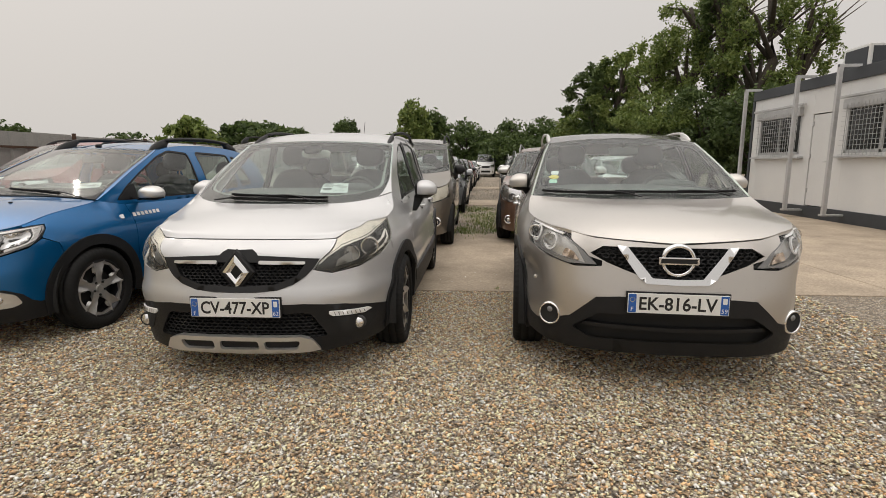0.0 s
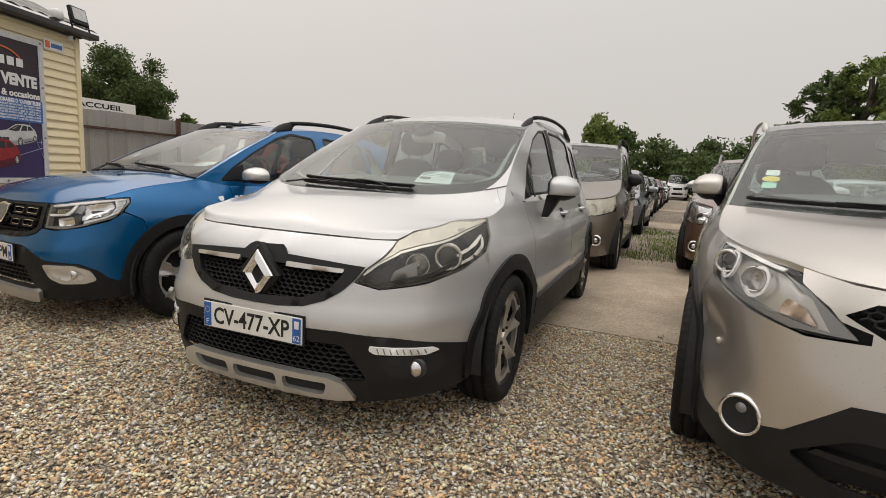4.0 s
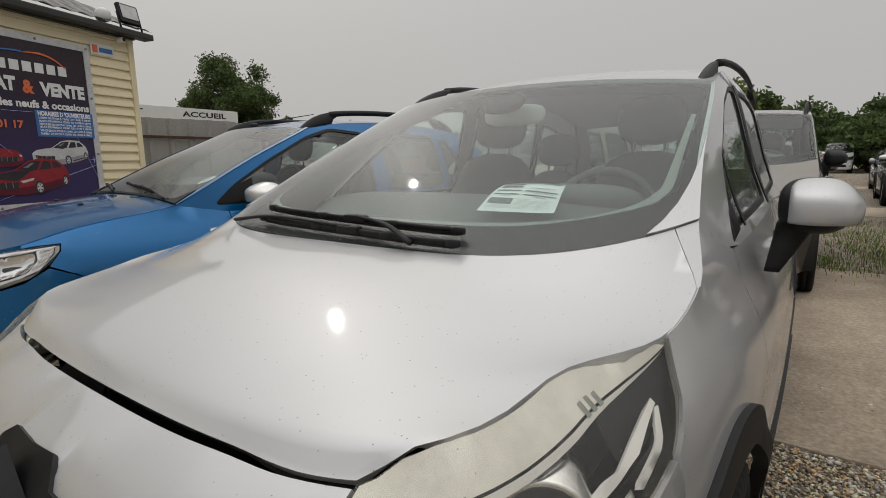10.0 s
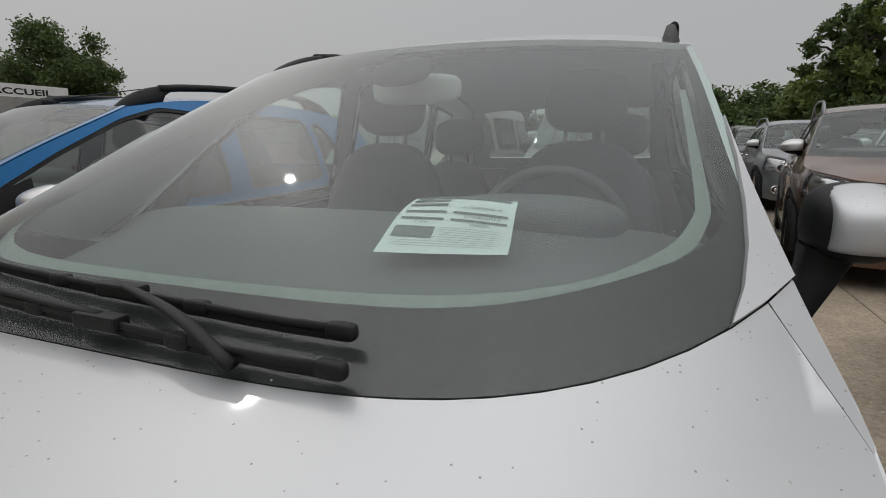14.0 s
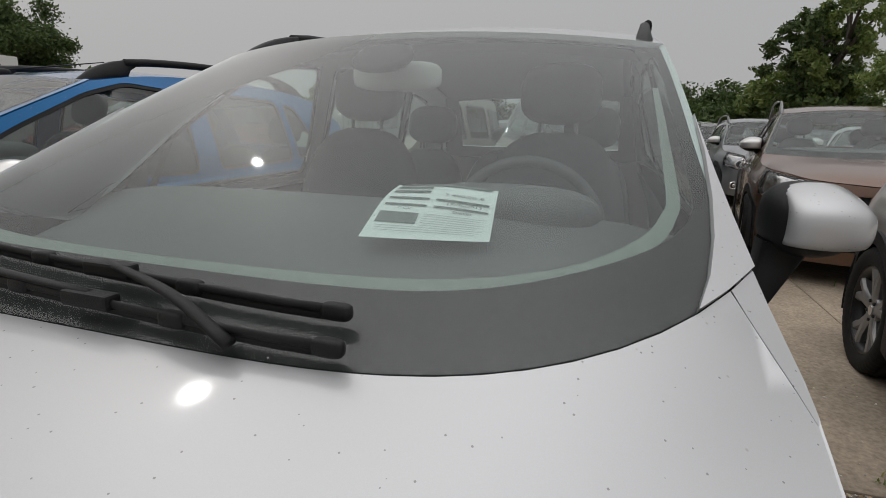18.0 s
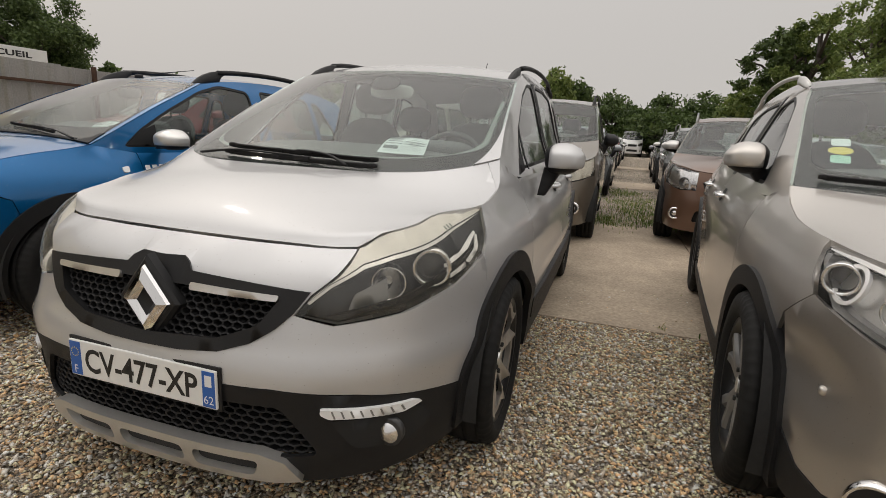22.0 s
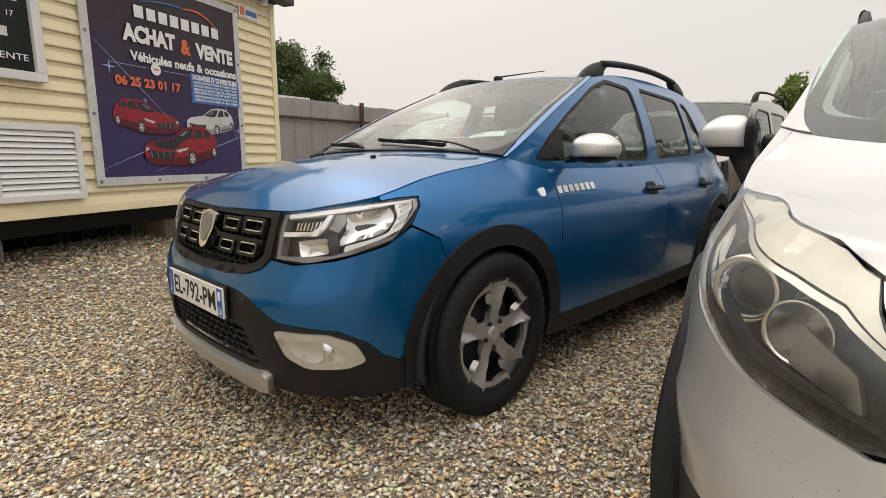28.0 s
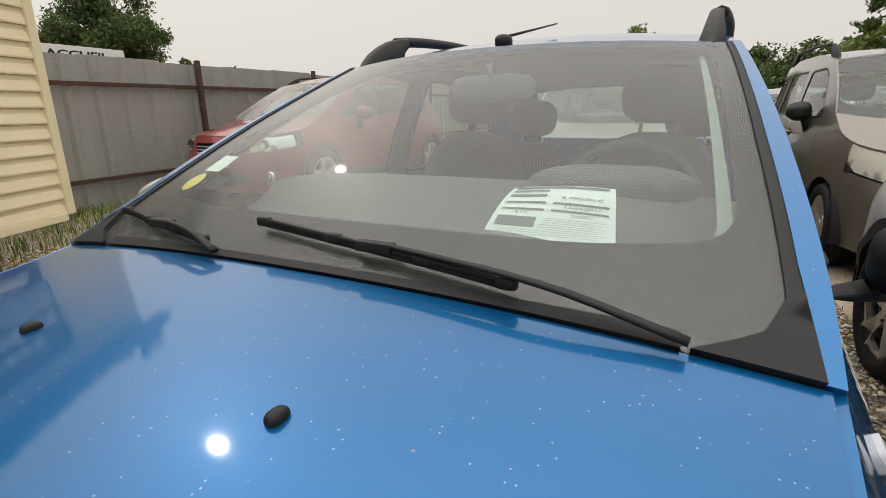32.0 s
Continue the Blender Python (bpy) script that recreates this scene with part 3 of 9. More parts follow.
def super_blob(name, centre, size, material, parent, power=2.6, label="", cut=None, seg=(24, 14), rot=None):
    """A rounded pillow-like body; cut: a function that may move each point."""
    verts, faces = [], []
    nu, nv = seg
    for j in range(nv + 1):
        v = -math.pi / 2 + math.pi * j / nv
        for i in range(nu):
            u = 2 * math.pi * i / nu
            f = lambda c: math.copysign(abs(c) ** (2 / power), c)
            p = Vector((f(math.cos(v)) * f(math.cos(u)) * size[0] / 2, f(math.cos(v)) * f(math.sin(u)) * size[1] / 2, f(math.sin(v)) * size[2] / 2))
            if cut:
                p = Vector(cut(p))
            if rot:
                p = rot @ p
            verts.append(p + Vector(centre))
    for j in range(nv):
        for i in range(nu):
            faces.append((j * nu + i, j * nu + (i + 1) % nu, (j + 1) * nu + (i + 1) % nu, (j + 1) * nu + i))
    return link_mesh(name, verts, faces, material, parent, label)


def seat(parent, x, y, z, w=0.5, head=True):
    s = new("seat")
    s.parent = parent
    super_blob("seat_cushion", (x, y, z + 0.08), (w, 0.52, 0.2), M["fabric"], s, 3.5)
    lean = Matrix.Rotation(radians(-14), 3, "X")
    super_blob("backrest", (x, y + 0.30, z + 0.42), (w, 0.17, 0.66), M["fabric"], s, 3.2, rot=lean, cut=lambda p: (p.x * (1 - 0.18 * max(0, p.z) / 0.33), p.y, p.z))
    if head:
        super_blob("headrest", (x, y + 0.41, z + 0.87), (0.27, 0.11, 0.20), M["fabric"], s, 3.0, rot=lean)
        for dx in (-0.06, 0.06):
            tube("headrest_post", [(x + dx, y + 0.385, z + 0.70), (x + dx, y + 0.40, z + 0.82)], 0.007, M["satin_dark"], s)


def door_mirror(parent, at, side, cap, size=(0.25, 0.13, 0.17), low=0.0, arm=None):
    """A door mirror: painted cap, dark housing, foot, glass."""
    mir = new("door_mirror")
    mir.parent = parent
    x, y, z = at
    def shape(p):
        # the nose lies forward and low, the top falls towards the outer end
        a, o = min(1, max(0, -p.y / (size[1] / 2))), min(1, max(0, p.x * side / (size[0] / 2)))
        drop = (1 - 0.42 * o * o) * (1 - 0.22 * a) if p.z > 0 else 1 - 0.25 * o * o
        return (p.x, p.y * (1 + 0.35 * a) + 0.22 * max(0, p.x * side), p.z * drop)
    super_blob("mirror_cap", (x + side * 0.004, y - 0.004, z - 0.002), (size[0] * 1.05, size[1] * 1.08, size[2] * 1.02), cap, mir, 2.9, cut=lambda p: (side * max(shape(p)[0] * side, -size[0] * 0.40), min(shape(p)[1], 0.045), max(shape(p)[2], -size[2] * 0.26)), seg=(36, 24))
    super_blob("mirror_housing", (x - side * 0.006, y + 0.012, z), size, M["trim"], mir, 2.9, cut=lambda p: (shape(p)[0], min(shape(p)[1], 0.05), shape(p)[2]), seg=(32, 20))
    bm = boxes([(x - size[0] * 0.4, x + size[0] * 0.4, y + 0.054, y + 0.058, z - size[2] * 0.36, z + size[2] * 0.38)])
    part("mirror_glass", bm, M["chrome"], mir)
    if arm:
        # a flat tapered foot from the door up to the housing
        ax, ay, az = arm
        rings = []
        for t in (0.0, 0.5, 1.0, 1.15):
            cx, cy, cz = -0.26 * size[0] * (1 - t) + ax * t, ay * t, -0.30 * size[2] * (1 - t) + az * t
            w, d = (0.26 * size[0]) * (1 - t) + 0.022 * t, 0.045 * (1 - 0.25 * t)
            rings.append([(x + side * (cx + w * a), y + cy + d * b + 0.02 * t, z + cz) for a, b in ((-1, -0.7), (-0.8, -1), (0.8, -1), (1, -0.7), (1, 0.7), (0.8, 1), (-0.8, 1), (-1, 0.7))])
        faces = [(i * 8 + j, i * 8 + (j + 1) % 8, i * 8 + 8 + (j + 1) % 8, i * 8 + 8 + j) for i in range(3) for j in range(8)] + [tuple(range(8)), tuple(range(24, 32))]
        link_mesh("mirror_foot", [p for r in rings for p in r], faces, M["trim"], mir)
        return
    foot = [(x - side * size[0] * 0.30, y + 0.0, z - size[2] * 0.2), (x - side * size[0] * 0.48, y + 0.02, z - size[2] * 0.55 - low), (x - side * (size[0] * 0.62), y + 0.05, z - size[2] * 0.75 - low)]
    tube("mirror_foot", foot, [0.05, 0.042, 0.05], M["trim"], mir, sides=10)


def plate(parent, shell_pt, text, dept, yaw=0.0, tilt=0.0):
    """A number plate: white sheet, blue ends, lettering."""
    p = new("number_plate")
    p.parent = parent
    p.matrix_local = Matrix.Translation(shell_pt) @ Euler((radians(90 + tilt), 0, radians(yaw))).to_matrix().to_4x4()
    part("plate_sheet", boxes([(-0.26, 0.26, -0.055, 0.055, -0.004, 0.004)], 0.003), M["plate"], p, "white number plate")
    part("plate_backing", boxes([(-0.268, 0.268, -0.063, 0.063, -0.012, -0.0045)], 0.003), M["trim"], p)
    part("country_band", boxes([(-0.256, -0.216, -0.051, 0.051, 0.003, 0.0052)]), M["plate_blue"], p, "blue band")
    part("region_band", boxes([(0.216, 0.256, -0.051, 0.051, 0.003, 0.0052)]), M["plate_blue"], p, "blue band")
    lettering("letters", text, 0.1, M["ink"], p, Matrix.Translation((0, 0, 0.0048)) @ Matrix.Diagonal((1, 1.0, 1, 1)), width=0.40, bold=0.002)
    lettering("country_letter", "F", 0.035, M["white_ink"], p, Matrix.Translation((-0.236, -0.033, 0.0058)))
    lettering("region_number", dept, 0.034, M["white_ink"], p, Matrix.Translation((0.236, -0.03, 0.0058)))
    ring = bmesh.new()
    for i in range(12):
        a = 2 * math.pi * i / 12
        bmesh.ops.create_circle(ring, cap_ends=True, segments=5, radius=0.0022, matrix=Matrix.Translation((-0.236 + 0.013 * math.cos(a), 0.02 + 0.013 * math.sin(a), 0.0058)))
    part("stars", ring, M["yellow"], p)
    part("region_crest", boxes([(0.225, 0.247, 0.008, 0.04, 0.0052, 0.0062)], 0.0003), M["white_ink"], p)
    return p


def make_car(name, label, s, m, group="parked cars"):
    """A whole car from its spec: shell, panels, roof, glass, cabin, wheels. The nose stands at the origin and points to -y."""
    car = new(name)
    tagged(car, label, s.get("category", "car"), group)
    car.matrix_world = m
    P = Shell(s["plan"], s["front"], s["side"], s["rear"])
    P.dent = s.get("dent")
    P.scoop = s.get("scoop")
    L = s["plan"][-1][1]
    col = M[s["paint"]]
    step = s.get("step", 0.06)
    fx, fy = P.fx, P.fy
    au = lambda tag, v: fx(v) if tag == "x" else fy(v)
    edge_pts = [(au(t, v), z) for t, v, z in s["edge"]]
    edge = spl(edge_pts)
    u0, u1 = au(*s["hood_corner"]), fy(s["screen"][0][0])
    sill, ra, (wf, wr), wz = s["sill"], s["arch"], s["axles"], s["wheel_r"]
    pt = lambda u, z: P(np.array([u]), np.array([z]))[0]

    # windscreen, roof and hatch lines
    scr = catmull(s["screen"], 12)
    rail = catmull(s["rail"], 12)
    hat = catmull(s["hatch"], 12)

    def on_side(line):
        t = np.linspace(0, 1, len(line))
        return lambda b: P(fy(np.interp(b, t, line[:, 0])), np.interp(b, t, line[:, 1]))

    def along(pts):
        line = catmull(pts, 12)
        t = np.linspace(0, 1, len(line))
        return lambda b: np.stack([0 * np.asarray(b), np.interp(b, t, line[:, 0]), np.interp(b, t, line[:, 1])], -1)

    def across(corner, mid, pw):
        return lambda a: np.stack([corner[0] * a, mid[0] + (corner[1] - mid[0]) * a**pw, mid[1] + (corner[2] - mid[1]) * a**pw], -1)

    c_cowl, c_head = pt(fy(scr[0][0]), scr[0][1]), pt(fy(scr[-1][0]), scr[-1][1])
    c_rear, c_tail = pt(fy(rail[-1][0]), rail[-1][1]), pt(fy(hat[-1][0]), hat[-1][1])
    K = across(c_cowl, s["screen_mid"][0], s.get("cowl_pow", 3.0))
    Hd = across(c_head, s["screen_mid"][-1], 2.2)
    Rr = across(c_rear, s["hatch_mid"][0], 2.2)
    Tl = across(c_tail, s["hatch_mid"][-1], 2.2)
    hood = coons(lambda a: P(a * u0, edge(a * u0)), K, along(s["hood_mid"]), lambda b: P(u0 + b * (u1 - u0), edge(u0 + b * (u1 - u0))), 0.75, 0.75)
    screen = coons(K, Hd, along(s["screen_mid"]), on_side(scr), 0.7, 0.8)
    roof = coons(Hd, Rr, along([s["screen_mid"][-1], *s["roof_mid"], s["hatch_mid"][0]]), on_side(rail), 0.6, 2.0)
    hatch = coons(Rr, Tl, along(s["hatch_mid"]), on_side(hat), 0.6, 0.5)
    k = 0.75
    e = k - s.get("hood_gap", 0.003)
    if "hood_cut" in s:
        # the bonnet's rear corner is cut off along a joint; a small panel fills it
        qe, pf = (fy(s["hood_cut"][0]) - u0) / (u1 - u0) * k, s["hood_cut"][1] / float(c_cowl[0]) * k
        patch("bonnet", col, car, hood, [(-e, 0.004), (e, 0.004), (e, qe), (pf, k - 0.002), (-pf, k - 0.002), (-e, qe)], step=step, lip=0.018, up=True)
        for sg in (-1, 1):
            patch("bonnet_corner", col, car, hood, [(sg * e, qe + 0.0015), (sg * (k + 0.001), qe + 0.0015), (sg * (k + 0.001), k - 0.002), (sg * (pf + 0.0015), k - 0.002)], step=step, lip=0.018, up=True)
    else:
        patch("bonnet", col, car, hood, [(-e, 0.004), (e, 0.004), (e, k - 0.002), (-e, k - 0.002)], step=step, lip=0.018, up=True)
    patch("bonnet_gap", M["gap"], car, hood, [(-k, 0), (k, 0), (k, k), (-k, k)], step=0.1, off=-0.03, lip=0, up=True)
    gp, gq = np.meshgrid(np.linspace(-0.7, 0.7, 41), np.linspace(0, 0.8, 25))
    link_mesh("windscreen", screen(gp.ravel(), gq.ravel()), [(j * 41 + i, j * 41 + i + 1, j * 41 + i + 42, j * 41 + i + 41) for j in range(24) for i in range(40)], M["screen"], car, "dusty clear windscreen")
    fb, ft, fs = s.get("frit", (0.10, 0.05, 0.05))
    patch("screen_border", M["frit"], car, screen, [(-0.7, 0), (0.7, 0), (0.7, 0.8), (-0.7, 0.8)], [rounded([(-0.7 + fs, fb + 0.03), (-0.4, fb), (0.4, fb), (0.7 - fs, fb + 0.03), (0.7 - fs * 0.8, 0.8 - ft), (-0.7 + fs * 0.8, 0.8 - ft)], 0.07)], step=step, off=-0.013, lip=0)
    if "foot" in s:
        for sg in (-1, 1):
            patch("pillar_foot", col, car, screen, [(sg * a, b) for a, b in s["foot"]], step=step, off=0.006, lip=0.008)
    # pale strip behind the glass: light along the dashboard's edge, made as a part
    if "strip" in s:
        so, si = s["strip"]
        so, si = [[tuple(q) for q in catmull(w, 4)] for w in (so, si)]
        if s.get("strip_one"):
            patch("defroster_strip", M["strip"], car, screen, so + si, step=0.06, off=-0.026, lip=0)
        else:
            patch("defroster_strip", M["strip"], car, screen, so + [(-a, b) for a, b in so[::-1][1:]] + [(-a, b) for a, b in si[::-1][:-1]] + [(a, b) for a, b in si], step=0.06, off=-0.026, lip=0)
    elif not s.get("no_strip"):
        patch("defroster_strip", M["strip"], car, screen, rounded([(-0.69 + fs, 0.5), (-0.69 + fs, fb + 0.035), (-0.4, fb + 0.006), (0.4, fb + 0.006), (0.69 - fs, fb + 0.035), (0.69 - fs, 0.5), (0.67 - fs, 0.5), (0.665 - fs, fb + 0.07), (0.4, fb + 0.034), (-0.4, fb + 0.034), (-0.665 + fs, fb + 0.07), (-0.67 + fs, 0.5)], 0.02), step=0.06, off=-0.026, lip=0)
    roof_m = M[s["roof_paint"]] if "roof_paint" in s else col
    patch("roof", roof_m, car, roof, [(-0.6, 0), (0.6, 0), (0.6, 2), (-0.6, 2)], step=0.09, lip=0.02)
    patch("headliner", M["liner"], car, roof, [(-0.56, 0.0), (0.56, 0.0), (0.56, 1.99), (-0.56, 1.99)], step=0.15, off=-0.045, lip=0)
    patch("rear_window", M["glass"], car, hatch, [(-0.52, 0.05), (0.52, 0.05), (0.5, 0.42), (-0.5, 0.42)], step=0.08, lip=0.004)
    patch("tailgate", col, car, hatch, [(-0.6, 0), (0.6, 0), (0.6, 0.5), (-0.6, 0.5)], [[(-0.52, 0.05), (0.52, 0.05), (0.5, 0.42), (-0.5, 0.42)]], step=0.08)

    # side walls
    belt = spl(s["belt"])
    ys = lambda a, b, n=14: np.linspace(a, b, n)

    def low(y):
        z = sill
        for c in (wf, wr):
            if abs(y - c) < ra:
                z = max(z, wz + math.sqrt(ra**2 - (y - c) ** 2))
        return z

    def strip(a, b, top, bottom=None):
        """The outline of a side panel from a to b along the car, round the wheel openings."""
        yy = sorted({*ys(a, b, 20), *[c + d for c in (wf, wr) for d in (-ra - 1e-4, ra + 1e-4, -ra + 1e-4, ra - 1e-4) if a < c + d < b], *[c + ra * math.cos(t) for c in (wf, wr) for t in np.linspace(0.05, 3.09, 19) if a < c + ra * math.cos(t) < b]})
        bot = bottom or low
        up = [(fy(y), top(y)) for y in ys(a, b, 14)]
        dn = [(fy(y), bot(y)) for y in yy]
        return dn + up[::-1]

    g = 0.0025
    d0, d1, d2 = s["doors"]
    nose_y = s["bumper_end"]
    top_f = lambda y: float(edge(fy(y)))
    bot_r = s.get("rear_bumper_y", wr)
    for mir in (False, True):
        fender = strip(nose_y + g, d0 - g, top_f)
        patch("wing", col, car, P, s["fender"](P, strip, top_f) if "fender" in s else fender, step=step, mirror=mir)
        for a, b in ((d0, d1), (d1, d2)):
            patch("door", col, car, P, strip(a + g, b - g, lambda y: float(belt(y)), lambda y: max(low(y), s.get("door_low", 0.33))), step=step, mirror=mir)
        patch("rear_wing", col, car, P, strip(d2 + g, L - 0.25, lambda y: float(belt(y))), step=0.08, mirror=mir)
        lowp = [(fy(y), sill) for y in ys(wf + ra, wr - ra, 10)] + [(fy(y), s.get("door_low", 0.33) - 0.004) for y in ys(wf + ra, wr - ra, 10)][::-1]
        patch("sill", M[s.get("sill_mat", "trim")], car, P, lowp, step=0.1, off=0.004, mirror=mir)
        if s.get("door_clad"):
            z0, z1 = s["door_clad"]
            for a, b in ((d0 + 0.02, d1 - g), (d1 + g, d2 - 0.12)):
                b = min(b, wr - ra - 0.06)
                patch("door_cladding", M["trim"], car, P, rounded([(fy(a), z0), (fy(b), z0), (fy(b), z1), (fy(a), z1 - 0.03)], 0.015), step=0.035, off=0.018, lip=0.022, mirror=mir)
        # inner dark layer that closes the joints
        patch("joint_backing", M["gap"], car, P, strip(0.5, L - 0.3, lambda y: min(top_f(y) if y < s["screen"][0][0] else 9, float(belt(max(y, s["belt"][0][0])))) - 0.01), step=0.15, off=-0.014, lip=0, mirror=mir)
        # frame round the side windows
        outer = [(fy(y), float(belt(y))) for y in ys(scr[0][0], hat[-1][0], 24)] + [(fy(y), z) for y, z in np.vstack([scr, rail[1:], hat[1:]])[::-1]]
        outer = [q for i, q in enumerate(outer) if i == 0 or abs(q[0] - outer[i - 1][0]) + abs(q[1] - outer[i - 1][1]) > 1e-4]
        if abs(outer[0][0] - outer[-1][0]) + abs(outer[0][1] - outer[-1][1]) < 1e-3:
            outer = outer[:-1]
        wins = [rounded(w, 0.05) for w in s["windows"]]
        holes = [[(fy(y), z) for y, z in w] for w in wins]
        patch("side_frame", col, car, P, outer, holes, step=0.07, mirror=mir)
        for i, w in enumerate(wins):
            wi = [(fy(y), z) for y, z in shrink(w, 0.016)]
            patch("window_seal", M["trim"], car, P, holes[i], [wi], step=0.06, off=-0.002, lip=0.01, mirror=mir)
            patch("side_window", M["glass_dark" if s.get("privacy") and i > 0 else "glass"], car, P, wi, step=0.1, off=-0.008, lip=0.003, mirror=mir)
        for pl in s.get("pillars", ()):
            patch("pillar_trim", M["trim"], car, P, [(fy(y), z) for y, z in pl], step=0.08, off=0.002, lip=0.004, mirror=mir)
        # wheel openings
        for c in (wf, wr):
            arc = np.linspace(-0.12, math.pi + 0.12, 28)
            if s.get("clad", 0) > 0:
                r1, r2 = ra - 0.022, ra + s["clad"]
                a0 = math.asin(min(0.9, (wz - sill) / r2)) * 0.98
                arc2 = np.linspace(-a0, math.pi + a0, 36)
                ring = [(fy(c + r1 * math.cos(t)), max(sill, wz + r1 * math.sin(t))) for t in arc2] + [(fy(c + r2 * math.cos(t)), max(sill, wz + r2 * math.sin(t))) for t in arc2[::-1]]
                patch("arch_cladding", M["trim"], car, P, ring, step=0.05, off=0.014, lip=0.03, mirror=mir, label="black plastic arch trim")
            xo = float(pt(fy(c), wz + ra)[0])
            sg = -1 if mir else 1
            dip = math.asin((wz - sill - 0.012) / (ra + 0.012))
            v = [(sg * (xo - 0.012 - dx), c + (ra + 0.012) * math.cos(t), wz + (ra + 0.012) * math.sin(t)) for t in np.linspace(-dip, math.pi + dip, 28) for dx in (0.0, 0.36)]
            link_mesh("wheel_housing", v, [(2 * i, 2 * i + 1, 2 * i + 3, 2 * i + 2) for i in range(27)], M["tub"], car)
            make_wheel(car, s["rim"], wz, s.get("tyre_w", 0.205), (sg * (s["track"]), c, wz), mir)
        # handles
        for y in s.get("handles", ()):
            zz = s["handle_z"]
            h = new("door_handle")
            h.parent = car
            line = [pt(fy(y + dy), zz + 0.01 * dy) * (sg, 1, 1) + np.array((sg * o, 0, 0)) for dy, o in ((-0.085, 0.0), (-0.06, 0.03), (0.06, 0.03), (0.085, 0.0))]
            tube("handle_bar", catmull(line, 5), 0.015, M[s.get("handle_mat", s["paint"])], h, flat=0.8)
            patch("handle_cup", M["gap"], h, P, rounded([(fy(y - 0.07), zz - 0.035), (fy(y + 0.05), zz - 0.035), (fy(y + 0.05), zz + 0.035), (fy(y - 0.07), zz + 0.035)], 0.03), step=0.04, off=0.002, lip=0, mirror=mir)
        # mirrors
        if "mirror" in s:
            mx, my, mz = s["mirror"]
            door_mirror(car, (sg * mx, my, mz), sg, M[s.get("mirror_cap", s["paint"])], s.get("mirror_size", (0.25, 0.13, 0.17)), s.get("mirror_low", 0.0), s.get("mirror_foot"))
        # roof rail
        if "roof_rail" in s:
            ra0, ra1, rx, rh = s["roof_rail"]
            t = np.linspace(0, 1, 15)
            prof = spl([(0, 0.0), (0.06, 0.75), (0.14, 1), (0.85, 1), (0.95, 0.7), (1, 0)])
            zs = [float(np.interp(ra0 + (ra1 - ra0) * q, rail[:, 0], rail[:, 1])) for q in t]
            pts = [(sg * (rx + 0.02 * math.sin(q * math.pi)), ra0 + (ra1 - ra0) * q, z + 0.0 + rh * float(prof(q))) for q, z in zip(t, zs)]
            rl = new("roof_rail")
            rl.parent = car
            tube("rail_bar", pts[2:-2], s.get("rail_r", 0.014), M[s.get("rail_mat", "trim")], rl, sides=8, flat=1.1)
            for e0, e1, e2 in ((0, 1, 2.6), (-1, -2, -3.6)):
                yb = pts[e0][1]
                dirn = 1 if e0 == 0 else -1
                v = lambda q: (np.interp(yb + q, rail[:, 0], rail[:, 1]))
                rr = s.get("rail_r", 0.014)
                vs, fs_ = [], []
                for q, lo_h, hi_h, wb, wt in ((-0.02, -0.012, 0.0, 0.5, 0.3), (0.0, -0.012, 0.22, 1.3, 0.8), (0.04, -0.012, 0.60, 1.7, 0.95), (0.09, -0.012, 0.88, 1.7, 0.95), (0.15, -0.012, 1.06, 1.6, 0.95), (0.21, -0.012, 1.12, 1.4, 0.95), (0.235, 0.45 * rh, 1.12, 1.1, 0.9), (0.27, 0.72 * rh, 1.10, 0.95, 0.85)):
                    zb_ = float(v(dirn * q))
                    hi = hi_h * rh + rr * 0.3
                    for a, hz in ((-wb, lo_h), (-wb, lo_h + (hi - lo_h) * 0.4), (-wt, hi - 0.004), (-wt * 0.5, hi), (wt * 0.5, hi), (wt, hi - 0.004), (wb, lo_h + (hi - lo_h) * 0.4), (wb, lo_h)):
                        vs.append((sg * rx + a * rr, yb + dirn * q, zb_ + hz))
                for i in range(7):
                    for j in range(8):
                        fs_.append((i * 8 + j, i * 8 + (j + 1) % 8, i * 8 + 8 + (j + 1) % 8, i * 8 + 8 + j))
                fs_ += [tuple(range(8)), tuple(range(56, 64))]
                link_mesh("rail_foot", vs, fs_, M[s.get("rail_mat", "trim")], rl)

    # rear end and floor
    ub = fy(L - 0.25)
    rp = [(u, sill) for u in np.linspace(ub, P.end, 8)] + [(u, float(belt(L - 0.3))) for u in np.linspace(ub, P.end, 8)[::-1]]
    for mir in (False, True):
        patch("rear_panel", col, car, P, rp, step=0.1, mirror=mir)
    part("floor_pan", boxes([(-0.66, 0.66, 0.32, L - 0.3, sill - 0.02, sill + 0.12), (-0.55, 0.55, 0.28, wf + 0.25, sill, 0.62)], 0.02), M["tub"], car)

    # cabin
    yc, zc = s["screen_mid"][0][0], s["screen_mid"][0][1]
    wd = float(c_cowl[0]) - 0.02
    zb = float(belt(d0 + 0.6))
    prof = [(yc + 0.05, zc - 0.05), (yc + 0.20, zc - 0.005), (yc + 0.34, zc + 0.035), (yc + 0.56, zc + 0.085), (yc + 0.64, zc + 0.075), (yc + 0.70, zc - 0.02), (yc + 0.60, zc - 0.30), (yc + 0.55, 0.45), (yc + 0.1, 0.45)]
    v, f, nx = [], [], 13
    for i in range(nx):
        a = -1 + 2 * i / (nx - 1)
        for y, z in prof:
            v.append((a * wd, y + 0.20 * abs(a) ** 3 * (1 if y < yc + 0.4 else 0.3), z - 0.05 * (abs(a) ** 4)))
    kk = len(prof)
